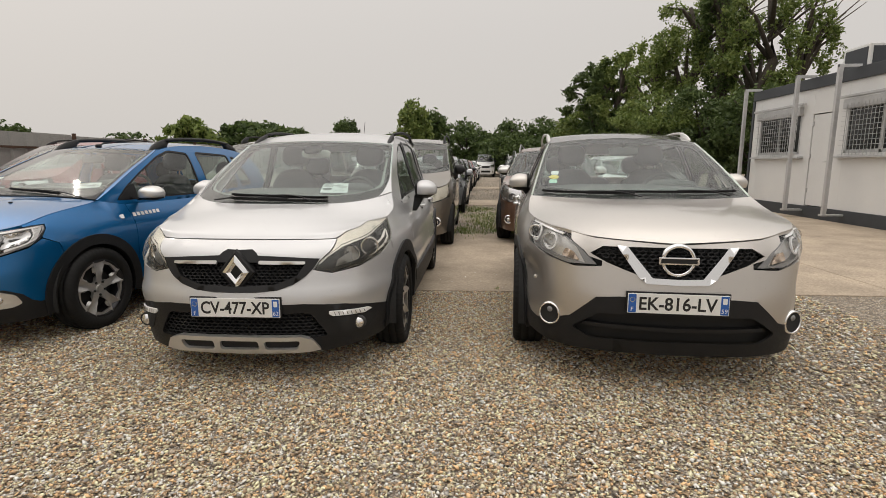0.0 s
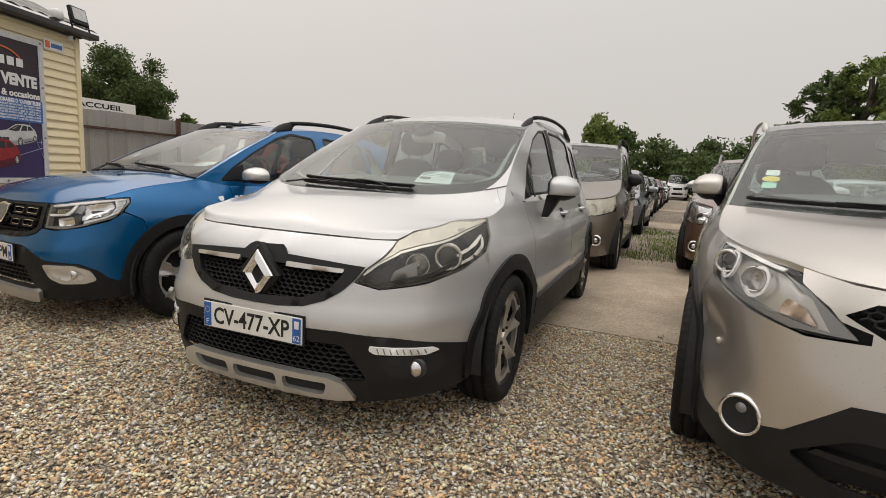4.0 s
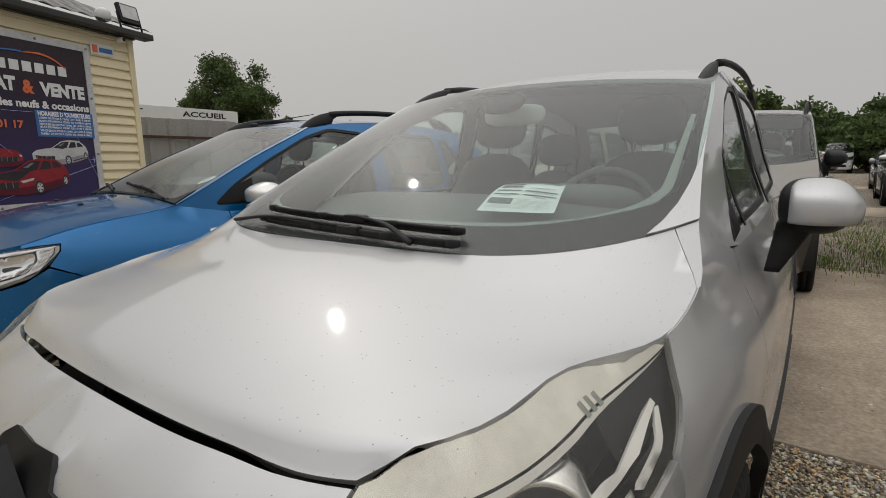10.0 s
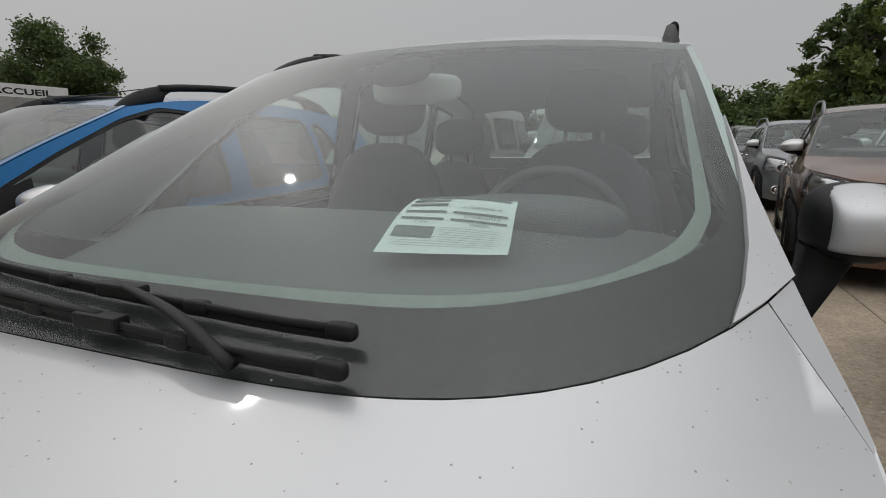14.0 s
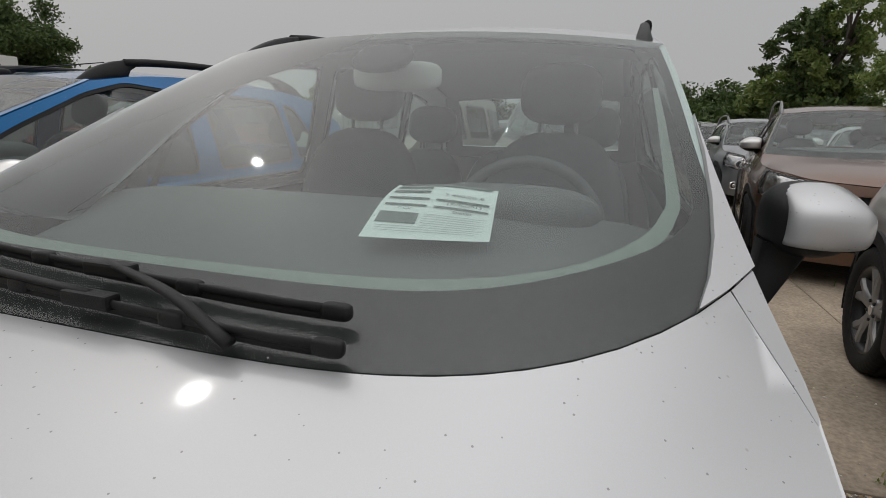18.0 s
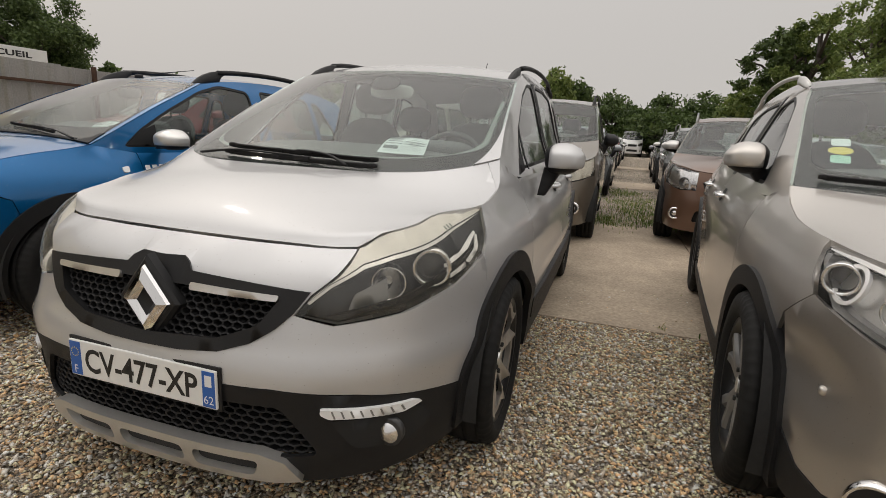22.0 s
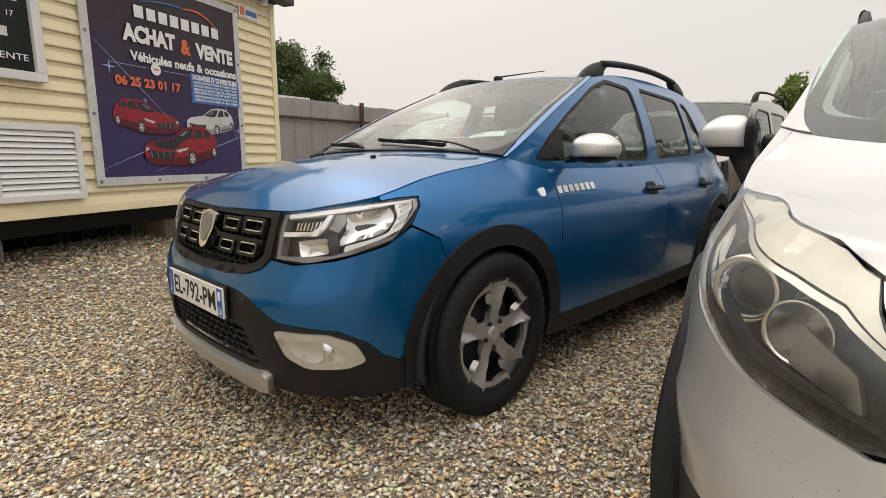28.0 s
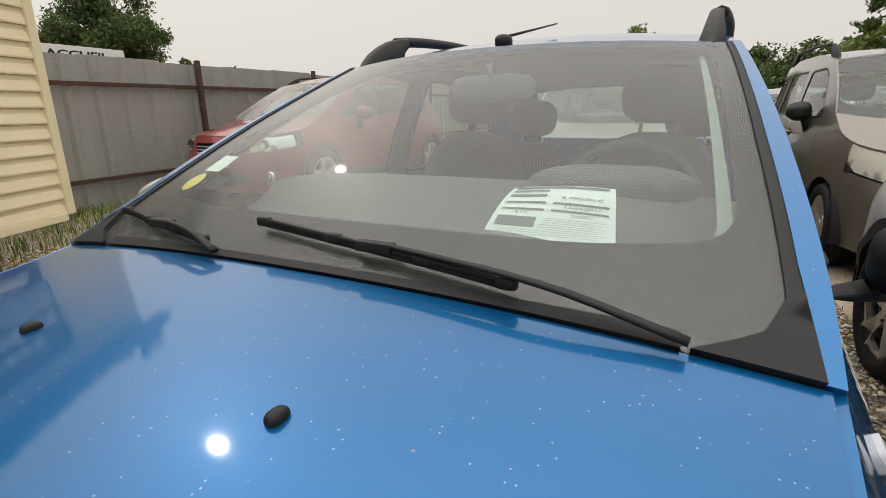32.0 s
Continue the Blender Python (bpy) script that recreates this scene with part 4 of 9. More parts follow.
    for i in range(nx - 1):
        for j in range(kk):
            f.append((i * kk + j, (i + 1) * kk + j, (i + 1) * kk + (j + 1) % kk, i * kk + (j + 1) % kk))
    dash = link_mesh("dashboard", v, f, M["dash"], car, "dark plastic dashboard")
    hump = super_blob("instrument_hood", (0.36, yc + 0.62, zc + 0.06), (0.38, 0.2, 0.12), M["dash"], dash, 3)
    wy, wz2 = yc + 0.84, zc - 0.02
    ring = [(0.36 + 0.185 * math.cos(t), wy + 0.185 * math.sin(t) * 0.36, wz2 + 0.185 * math.sin(t) * 0.93) for t in np.linspace(0, 2 * math.pi, 33)]
    sw = new("steering_wheel")
    sw.parent = car
    tube("steering_rim", ring, 0.014, M["dash"], sw)
    super_blob("steering_hub", (0.36, wy - 0.01, wz2), (0.17, 0.06, 0.13), M["dash"], sw, 3)
    for a, b in ((-0.18, 0), (0.18, 0)):
        tube("steering_spoke", [(0.36, wy, wz2), (0.36 + a, wy, wz2)], 0.012, M["dash"], sw)
    ysq = yc + 1.05
    for x in (-0.36, 0.36):
        seat(car, x, ysq, s.get("seat_z", 0.5))
    for x in (-0.42, 0.0, 0.42):
        seat(car, x, ysq + 0.88, s.get("seat_z", 0.5) - 0.10, 0.44, head=x != 0)
    for mir in (False, True):
        patch("door_lining", M["dash"], car, P, [(fy(y), sill + 0.1) for y in ys(d0, L - 0.5, 6)] + [(fy(y), float(belt(y)) - 0.02) for y in ys(d0, L - 0.5, 6)][::-1], step=0.2, off=-0.075, lip=0, mirror=mir)
    hm = np.array(s["screen_mid"][-1])
    im = new("inside_mirror")
    im.parent = car
    super_blob("mirror_shell", (0, hm[0] - 0.02, hm[1] - 0.11), (0.25, 0.035, 0.075), M["dash"] if not s.get("light_mirror") else M["liner"], im, 3.5)
    tube("mirror_stalk", [(0, hm[0] - 0.04, hm[1] - 0.045), (0, hm[0] - 0.02, hm[1] - 0.10)], 0.01, M["dash"], im)
    if s.get("pod"):
        super_blob("sensor_pod", (0.0, hm[0] - 0.10, hm[1] - 0.075), (0.15, 0.13, 0.045), M["frit"], im, 2.6, rot=Matrix.Rotation(radians(28), 3, "X"))
    # wipers
    for a0, b0, a1, b1, hx in s.get("wipers", ()):
        w = new("wiper")
        w.parent = car
        n = 12
        pa, pb = np.linspace(a0, a1, n), np.linspace(b0, b1, n)
        line = screen(pa, pb) + (0, -0.006, 0.012)
        tube("wiper_blade", line, 0.0036, M["gap"], w, flat=2.2)
        tube("blade_spoiler", line + (0, -0.004, 0.006), 0.0033, M["trim"], w, flat=1.6)
        for e in (0, 4, 8, -1):
            super_blob("blade_cap", line[e] + (0, -0.003, 0.004), (0.034, 0.015, 0.018), M["trim"], w, 4.0, seg=(12, 8))
        mid = (line[n // 2] + (0, -0.004, 0.014))
        root = screen(np.array([hx]), np.array([0.012]))[0] + (0, -0.02, 0.01)
        tube("wiper_arm", catmull([root, root * 0.6 + mid * 0.4 + (0, -0.004, 0.016), mid], 5), list(np.linspace(0.009, 0.006, 11)), M["trim"], w, flat=0.6)
        part("wiper_clip", boxes([(mid[0] - 0.035, mid[0] + 0.035, mid[1] - 0.010, mid[1] + 0.010, mid[2] - 0.016, mid[2] + 0.002)], 0.004), M["trim"], w)
    return car, P, dict(hood=hood, screen=screen, roof=roof, edge=edge, belt=belt, strip=strip, pt=pt)


def front_kit(car, P, col, dz=0.0):
    """Helpers that lay a car's front features on its shell."""
    fx, fy = P.fx, P.fy

    def Q(*pts):
        """Outline points (x, z), or ('y', y, z) past the corner."""
        return [(fx(p[0]), p[1] + dz) if len(p) == 2 else (fy(p[1]), p[2] + dz) for p in pts]

    def both(name, material, pts, holes=(), parent=None, r=0.0, **kw):
        out = []
        for mir in (False, True):
            poly = Q(*pts)
            poly = rounded(poly, r) if r else poly
            out.append(patch(name, material, parent[mir] if isinstance(parent, list) else (parent or car), P, poly, [rounded(Q(*h), r) if r else Q(*h) for h in holes], mirror=mir, **kw))
        return out

    def mid(name, material, pts, holes=(), parent=None, r=0.0, **kw):
        """A symmetric piece: points of its half from x = 0 up round to x = 0 again."""
        half = Q(*pts)
        full = half + [(-u, z) for u, z in half[::-1] if abs(u) > 1e-6]
        full = rounded(full, r) if r else full
        return patch(name, material, parent or car, P, full, holes, **kw)

    return Q, both, mid


def lamp_field(bottom, top):
    """Places inside a lamp: s runs from its inner to its outer end, t from its lower to its upper edge."""
    lines = [catmull(q, 10) for q in (bottom, top)]
    runs = [np.r_[0, np.cumsum(np.linalg.norm(np.diff(q, axis=0), axis=1))] for q in lines]

    def at(s, t):
        lo, hi = [np.array([np.interp(s * r[-1], r, q[:, 0]), np.interp(s * r[-1], r, q[:, 1])]) for q, r in zip(lines, runs)]
        return tuple(lo * (1 - t) + hi * t)

    outline = [tuple(q) for q in lines[0][::2]] + [tuple(q) for q in lines[1][::-2]]
    return at, [q for i, q in enumerate(outline) if np.hypot(q[0] - outline[i - 1][0], q[1] - outline[i - 1][1]) > 1e-3]


def lamp_piece(name, material, parents, P, at, pts, holes=(), r=0.0, **kw):
    """A piece of both headlamps, its outline given by places inside the lamp."""
    line = lambda q: rounded([at(*p) for p in q], r) if r else [at(*p) for p in q]
    for mir, h in zip((False, True), parents):
        patch(name, material, h, P, line(pts), [line(q) for q in holes], mirror=mir, **kw)


def lamp_ring(name, material, parents, P, centre, r0, r1, a0, a1, **kw):
    """A curved band of light guide round a lamp's eye, from angle a0 to a1."""
    band = [(centre[0] + q * math.cos(radians(a)), centre[1] + q * math.sin(radians(a))) for q, run in ((r1, np.linspace(a0, a1, 22)), (r0, np.linspace(a1, a0, 22))) for a in run]
    for mir, h in zip((False, True), parents):
        patch(name, material, h, P, band, mirror=mir, **kw)


def lamp_eye(parents, P, centre, back, r, glass_eye):
    """A lamp's eye: chrome bowl or barrel on the shell, with a glass ball lens where it has one."""
    for mir, h in zip((1, -1), parents):
        p = P(np.array([centre[0]]), np.array([centre[1]]))[0] * (mir, 1, 1) + (-0.012 * mir, back, 0)
        turn = Matrix.Rotation(radians(24 * mir), 3, "Z")
        prof = [(r * 0.72, 0.012), (r * 0.80, -0.02), (r * 0.98, -0.030), (r * 1.06, -0.024), (r * 1.06, 0.05)] if glass_eye else [(0.0, 0.035), (r * 0.35, 0.032), (r * 0.7, 0.018), (r * 0.97, -0.012), (r * 1.04, -0.026), (r * 1.08, -0.020), (r * 1.08, 0.035)]
        v, f = lathe(prof, 32)
        link_mesh("lamp_bowl", [tuple(turn @ Vector((b, a, c)) + Vector(p)) for a, b, c in v], f, M["bowl"], h)
        v, f = lathe([(0.0, 0.03), (r * 0.74, 0.03)], 24) if glass_eye else lathe([(0.0, -0.004), (0.006, -0.002), (0.010, 0.012), (0.010, 0.034)], 12)
        link_mesh("lamp_core", [tuple(turn @ Vector((b, a, c)) + Vector(p)) for a, b, c in v], f, M["lamp_dark" if glass_eye else "satin"], h)
        if glass_eye:
            v, f = lathe([(0.0, -0.030), (r * 0.3, -0.027), (r * 0.55, -0.016), (r * 0.75, 0.004)], 24)
            link_mesh("projector_lens", [tuple(turn @ Vector((b, a, c)) + Vector(p)) for a, b, c in v], f, M["lens"], h)


def honeycomb(name, parent, P, x0, x1, z0, z1, cell, keep, off=0.0, rad=0.0045, material=None, mirror_both=True, flat=0.62):
    """A grille of hexagon ribs on the shell, joined in one part."""
    verts, faces = [], []
    h = cell * flat
    seen = set()
    row = 0
    z = z0
    while z < z1:
        x = x0 + (cell * 0.5 if row % 2 else 0)
        while x < x1:
            hexa = [(x + cell * 0.5 * math.cos(a), z + h * 0.58 * math.sin(a)) for a in [math.pi / 6 + k * math.pi / 3 for k in range(6)]]
            hexa = [(x + dx * cell * 0.5, z + dz * h * 0.58) for dx, dz in ((1, 0.5), (0, 1), (-1, 0.5), (-1, -0.5), (0, -1), (1, -0.5))]
            for p, q in zip(hexa, hexa[1:] + hexa[:1]):
                c = ((p[0] + q[0]) / 2, (p[1] + q[1]) / 2)
                key = (round(c[0] * 500), round(c[1] * 500))
                if key in seen or not keep(*c):
                    continue
                seen.add(key)
                for sx in ((1, -1) if mirror_both else (1,)):
                    a3 = P(np.array([P.fx(p[0])]), np.array([p[1]]))[0] * (sx, 1, 1) + (0, -off, 0)
                    b3 = P(np.array([P.fx(q[0])]), np.array([q[1]]))[0] * (sx, 1, 1) + (0, -off, 0)
                    d = b3 - a3
                    d = d / np.linalg.norm(d)
                    n = np.cross(d, (0, 1, 0))
                    n = n / np.linalg.norm(n) * rad
                    k = len(verts)
                    y = np.array((0, 0.02, 0))
                    fr = np.array((0, -0.003, 0))
                    verts += [a3 + n, a3 + fr, a3 - n, a3 - n + y, a3 + n + y, b3 + n, b3 + fr, b3 - n, b3 - n + y, b3 + n + y]
                    faces += [(k + i, k + (i + 1) % 5, k + 5 + (i + 1) % 5, k + 5 + i) for i in (0, 1, 2, 4)]
            x += cell
        z += h * 0.87
        row += 1
    return link_mesh(name, verts, faces, material or M["trim"], parent, "", smooth=False)


# ---- the silver people carrier ----
CARRIER = dict(
    plan=[(0, 0), (0.30, 0.012), (0.50, 0.065), (0.66, 0.18), (0.76, 0.34), (0.83, 0.55), (0.87, 0.82), (0.895, 1.25), (0.91, 1.9), (0.91, 2.9), (0.89, 3.6), (0.83, 4.05), (0.65, 4.28), (0.35, 4.355), (0, 4.365)],
    front=[(0.15, -0.09), (0.22, -0.05), (0.30, -0.025), (0.42, -0.012), (0.50, -0.005), (0.56, 0.0), (0.62, -0.02), (0.70, -0.055), (0.79, -0.09), (0.86, -0.14), (0.92, -0.26), (1.1, -0.5)],
    side=[(0.15, -0.05), (0.30, -0.02), (0.45, -0.008), (0.60, 0), (0.72, -0.006), (0.82, -0.03), (0.89, -0.062), (0.94, -0.10), (0.99, -0.13), (1.05, -0.155), (1.2, -0.20), (1.4, -0.265), (1.5, -0.305), (1.62, -0.38)],
    rear=[(0.15, -0.1), (0.4, 0), (0.7, 0), (1.0, -0.1), (1.6, -0.5)],
    edge=[("x", 0, 0.862), ("x", 0.50, 0.862), ("y", 0.42, 0.885), ("y", 0.72, 0.935), ("y", 0.90, 1.01), ("y", 1.06, 1.085)],
    hood_corner=("x", 0.53), hood_mid=[(0.14, 0.862), (0.30, 0.93), (0.52, 0.985), (0.725, 1.012)],
    screen=[(1.06, 1.085), (1.40, 1.27), (1.80, 1.462)], screen_mid=[(0.725, 1.012), (1.15, 1.245), (1.67, 1.487)], cowl_pow=3.2, frit=(0.115, 0.02, 0.015),
    rail=[(1.80, 1.462), (2.2, 1.545), (2.8, 1.575), (3.4, 1.55), (3.85, 1.47)], roof_mid=[(2.2, 1.585), (2.9, 1.61), (3.5, 1.585)],
    hatch=[(3.85, 1.47), (4.0, 1.3), (4.13, 1.06)], hatch_mid=[(3.95, 1.51), (4.12, 1.3), (4.22, 1.05)],
    belt=[(1.06, 1.085), (1.25, 1.0), (1.9, 1.005), (2.9, 1.03), (3.6, 1.06), (4.2, 1.07)],
    windows=[[(1.36, 1.03), (2.36, 1.045), (2.31, 1.49), (2.10, 1.475), (1.86, 1.40), (1.60, 1.235)], [(2.47, 1.05), (3.32, 1.075), (3.22, 1.47), (2.92, 1.505), (2.44, 1.50)], [(3.37, 1.085), (3.74, 1.11), (3.58, 1.42), (3.30, 1.46)]],
    pillars=[[(2.37, 1.03), (2.46, 1.03), (2.43, 1.51), (2.32, 1.50)]], doors=(1.27, 2.40, 3.30), bumper_end=0.56, door_low=0.36, door_clad=(0.36, 0.49),
    sill=0.24, arch=0.375, axles=(0.875, 3.53), wheel_r=0.325, track=0.775, clad=0.055, paint="silver", rim="y_spoke", handles=(2.22, 3.12), handle_z=0.90,
    mirror=(0.955, 1.60, 1.085), mirror_size=(0.18, 0.15, 0.17), mirror_low=0.04, roof_rail=(1.80, 3.6, 0.585, 0.045), rail_r=0.0125, pod=True, light_mirror=True,
    wipers=[(-0.34, 0.078, 0.305, 0.048, 0.22), (-0.32, 0.035, 0.315, 0.010, -0.45)], seat_z=0.50,
)


SCENIC = dict(
    CARRIER,
    step=0.04,
    front=[(0.15, -0.09), (0.22, -0.05), (0.30, -0.028), (0.42, -0.016), (0.50, -0.004), (0.535, 0.0), (0.56, -0.008), (0.60, -0.030), (0.65, -0.044), (0.70, -0.062), (0.79, -0.100), (0.82, -0.135), (0.853, -0.205), (0.90, -0.28), (0.92, -0.31), (1.1, -0.55)],
    side=[(0.15, -0.05), (0.30, -0.024), (0.45, -0.014), (0.54, 0.0), (0.575, -0.006), (0.62, -0.014), (0.72, -0.016), (0.82, -0.034), (0.89, -0.066), (0.935, -0.088), (0.985, -0.10), (1.05, -0.132), (1.09, -0.15), (1.2, -0.19), (1.4, -0.245), (1.5, -0.28), (1.62, -0.36)],
    edge=[("x", 0, 0.852), ("x", 0.50, 0.853), ("x", 0.625, 0.858), ("x", 0.70, 0.896), ("y", 0.36, 0.914), ("y", 0.52, 0.934), ("y", 0.70, 0.942), ("y", 0.885, 0.981), ("y", 1.06, 1.085)],
    hood_corner=("x", 0.625), hood_mid=[(0.21, 0.852), (0.26, 0.892), (0.36, 0.937), (0.52, 0.985), (0.74, 1.022)], screen_mid=[(0.74, 1.022), (1.15, 1.245), (1.67, 1.487)], hood_cut=(0.885, 0.705), dent=(0.48, 0.13, 0.042), cowl_pow=4.6, frit=(0.103, 0.02, 0.03),
    foot=[(0.7, 0), (0.7, 0.42), (0.695, 0.28), (0.683, 0.17), (0.668, 0.09), (0.65, 0.035), (0.63, 0)],
    strip=([(0.668, 0.60), (0.664, 0.26), (0.65, 0.175), (0.60, 0.13), (0.45, 0.109), (0, 0.104)], [(0, 0.127), (0.44, 0.134), (0.58, 0.155), (0.63, 0.195), (0.645, 0.27), (0.655, 0.60)]),
    mirror=(0.95, 1.57, 1.085), pillars=[*CARRIER["pillars"], [(1.535, 1.025), (1.562, 1.025), (1.602, 1.235), (1.575, 1.22)], [(1.30, 1.012), (1.45, 1.026), (1.475, 1.10), (1.40, 1.075)]], mirror_size=(0.175, 0.16, 0.15), mirror_foot=(-0.085, -0.05, -0.160), roof_rail=(1.82, 3.6, 0.60, 0.03),
)


def fender_s(P, strip, top):
    """The wing of the silver car, cut round its swept lamp."""
    fy, fx = P.fy, P.fx
    ra, wf, wz = 0.375, 0.875, 0.325
    arc = [(fy(wf + ra * math.cos(t)), wz + ra * math.sin(t)) for t in np.linspace(math.pi - 0.72, 0.0, 16)]
    pts = [(fy(0.60), 0.70)] + arc + [(fy(wf + ra), 0.24), (fy(1.2675), 0.24)] + [(fy(1.2675), 0.985)]
    up = [(fy(y), min(top(y), 1.085)) for y in np.linspace(1.06, 0.708, 10)]
    return pts + [(fy(1.25), 1.0)] + up + [(fy(0.706), 0.936), (fy(0.666), 0.862), (fy(0.604), 0.805)]


SCENIC["fender"] = fender_s


def scenic(m):
    car, P, k = make_car("silver_people_carrier", "dusty silver people carrier with black plastic cladding, on gravel", SCENIC, m)
    Q, both, mid = front_kit(car, P, M["silver"])
    fy, fx = P.fy, P.fx
    # painted bumper with the opening for the grille
    grille_half = [(0, 0.796), (0.072, 0.797), (0.095, 0.784), (0.112, 0.766), (0.30, 0.758), (0.435, 0.748), (0.42, 0.705), (0.395, 0.665), (0.26, 0.60), (0, 0.58)]
    gh = Q(*grille_half)
    hole = rounded(gh + [(-u, z) for u, z in gh[::-1][1:-1]], 0.008)
    mid("front_bumper", M["silver"], [(0, 0.848), (0.25, 0.848), (0.50, 0.849), (0.622, 0.852), (0.56, 0.795), (0.493, 0.745), (0.447, 0.692), (0.55, 0.668), (0.70, 0.69), ("y", 0.42, 0.735), ("y", 0.595, 0.80), ("y", 0.60, 0.70), ("y", 0.585, 0.565), ("y", 0.53, 0.42), ("y", 0.46, 0.41), (0.72, 0.45), (0.60, 0.485), (0.40, 0.505), (0, 0.50)], holes=[hole], step=0.04)
    mid("lower_bumper", M["trim"], [(0, 0.50), (0.40, 0.503), (0.60, 0.483), (0.72, 0.448), ("y", 0.46, 0.408), ("y", 0.53, 0.418), ("y", 0.50, 0.30), ("y", 0.46, 0.22), (0.60, 0.21), (0.44, 0.20), (0, 0.195)], holes=[rounded(Q((0.42, 0.45), (0.52, 0.30), (0.43, 0.295), (0.0, 0.295), (-0.43, 0.295), (-0.52, 0.30), (-0.42, 0.45)), 0.03)], step=0.05, off=0.002, label="black textured plastic bumper")
    mid("grille_back", M["gap"], [(0, 0.82), (0.47, 0.80), (0.47, 0.7), (0.3, 0.56), (0, 0.55)], off=-0.05, lip=0, step=0.08)
    mid("intake_back", M["gap"], [(0, 0.47), (0.56, 0.47), (0.56, 0.27), (0, 0.27)], off=-0.05, lip=0, step=0.08)
    # upper grille: frame, ribs, chrome strips, badge
    grille = new("grille")
    grille.parent = car
    frame_in = rounded(Q((0.0, 0.735), (0.13, 0.735), (0.41, 0.735), (0.35, 0.66), (0.23, 0.615), (0, 0.60), (-0.23, 0.615), (-0.35, 0.66), (-0.41, 0.735), (-0.13, 0.735)), 0.015)
    mid("grille_frame", M["trim"], [(0, 0.80), (0.075, 0.803), (0.10, 0.79), (0.115, 0.772), (0.30, 0.764), (0.492, 0.752), (0.448, 0.697), (0.40, 0.655), (0.33, 0.612), (0.24, 0.583), (0.12, 0.572), (0, 0.57)], holes=[frame_in], parent=grille, step=0.04, off=0.006, lip=0.04)
    top = lambda x: 0.742
    honeycomb("grille_mesh", grille, P, 0.0, 0.45, 0.58, 0.76, 0.031, lambda x, z: abs(x) < 0.43 and 0.59 + 0.35 * max(0, abs(x) - 0.2) ** 1.2 < z < 0.75, off=-0.016, rad=0.003)
    both("chrome_strip", M["satin"], [(0.125, 0.744), (0.405, 0.738), (0.40, 0.722), (0.125, 0.724)], parent=[grille, grille], off=0.012, lip=0.014, r=0.008, step=0.04)
    badge = bmesh.new()
    out, inn = [(0, 0.105), (0.082, 0), (0, -0.105), (-0.082, 0)], [(0, 0.042), (0.030, 0), (0, -0.042), (-0.030, 0)]
    by, bz = 0.045, 0.685
    rings = []
    for pts, y in ((out, 0.0), ([(x * 0.93, z * 0.93) for x, z in out], -0.014), ([(x * 0.62, z * 0.62) for x, z in out], -0.026), (inn, -0.012), (inn, 0.01)):
        rings.append([badge.verts.new((x, by + y, bz + z)) for x, z in pts])
    for a, b in zip(rings, rings[1:]):
        for i in range(4):
            badge.faces.new((a[i], a[(i + 1) % 4], b[(i + 1) % 4], b[i]))
    part("badge", badge, M["chrome"], grille, "chrome diamond badge")
    bb = [(0, 0.115), (0.095, 0), (0, -0.115), (-0.095, 0)]
    back = bmesh.new()
    rings = [[back.verts.new((x * q, by + y, bz + z * q)) for x, z in bb] for q, y in ((1.12, 0.03), (1.12, 0.004), (1.0, -0.004))]
    for a, b in zip(rings, rings[1:]):
        for i in range(4):
            back.faces.new((a[i], a[(i + 1) % 4], b[(i + 1) % 4], b[i]))
    back.faces.new(rings[-1])
    part("badge_back", back, M["trim"], grille)
    # lower intake
    honeycomb("intake_mesh", car, P, 0.0, 0.50, 0.29, 0.46, 0.037, lambda x, z: abs(x) < 0.50 and 0.295 < z < 0.455, off=-0.018, rad=0.0034)
    skid = new("skid_trim")
    skid.parent = car
    sh = [rounded(Q((x0, 0.288), (x1, 0.288), (x1 - 0.02 * (x1 > 0.3), 0.235), (x0 - 0.0, 0.235)), 0.02) for x0, x1 in ((-0.115, 0.115), (0.15, 0.36))]
    sh.append([(-u, z) for u, z in sh[1][::-1]])
    mid("skid_plate", M["satin"], [(0, 0.312), (0.36, 0.312), (0.43, 0.29), (0.475, 0.225), (0.40, 0.215), (0, 0.208)], holes=sh, parent=skid, off=0.022, lip=0.035, step=0.04, label="silver skid trim")
    # lamps
    ed = lambda u, d=0.003: float(k["edge"](u)) - d
    lamp_o = [(0.452, 0.695), (0.56, 0.673), (0.70, 0.698), ("y", 0.42, 0.742), ("y", 0.585, 0.81), ("y", 0.66, 0.865), ("y", 0.703, 0.936), *[("y", y, ed(fy(y))) for y in (0.66, 0.62, 0.58, 0.54, 0.50, 0.46, 0.42, 0.38, 0.345)], *[(x, ed(fx(x))) for x in (0.74, 0.71, 0.68, 0.65)], (0.627, ed(fx(0.627))), (0.565, 0.795), (0.498, 0.745)]
    lamps = []
    for mir in (False, True):
        h = new("headlamp")
        h.parent = car
        lamps.append(h)
    both("lamp_back", M["lamp_dark"], lamp_o, parent=lamps, off=-0.10, lip=0, step=0.05)
    at, _ = lamp_field(Q((0.452, 0.695), (0.56, 0.673), (0.70, 0.698), ("y", 0.42, 0.742), ("y", 0.585, 0.81), ("y", 0.66, 0.865), ("y", 0.70, 0.928)), Q((0.46, 0.705), (0.498, 0.745), (0.565, 0.795), (0.627, ed(fx(0.627))), (0.71, ed(fx(0.71))), ("y", 0.42, ed(fy(0.42))), ("y", 0.54, ed(fy(0.54))), ("y", 0.66, ed(fy(0.66))), ("y", 0.703, 0.936)))
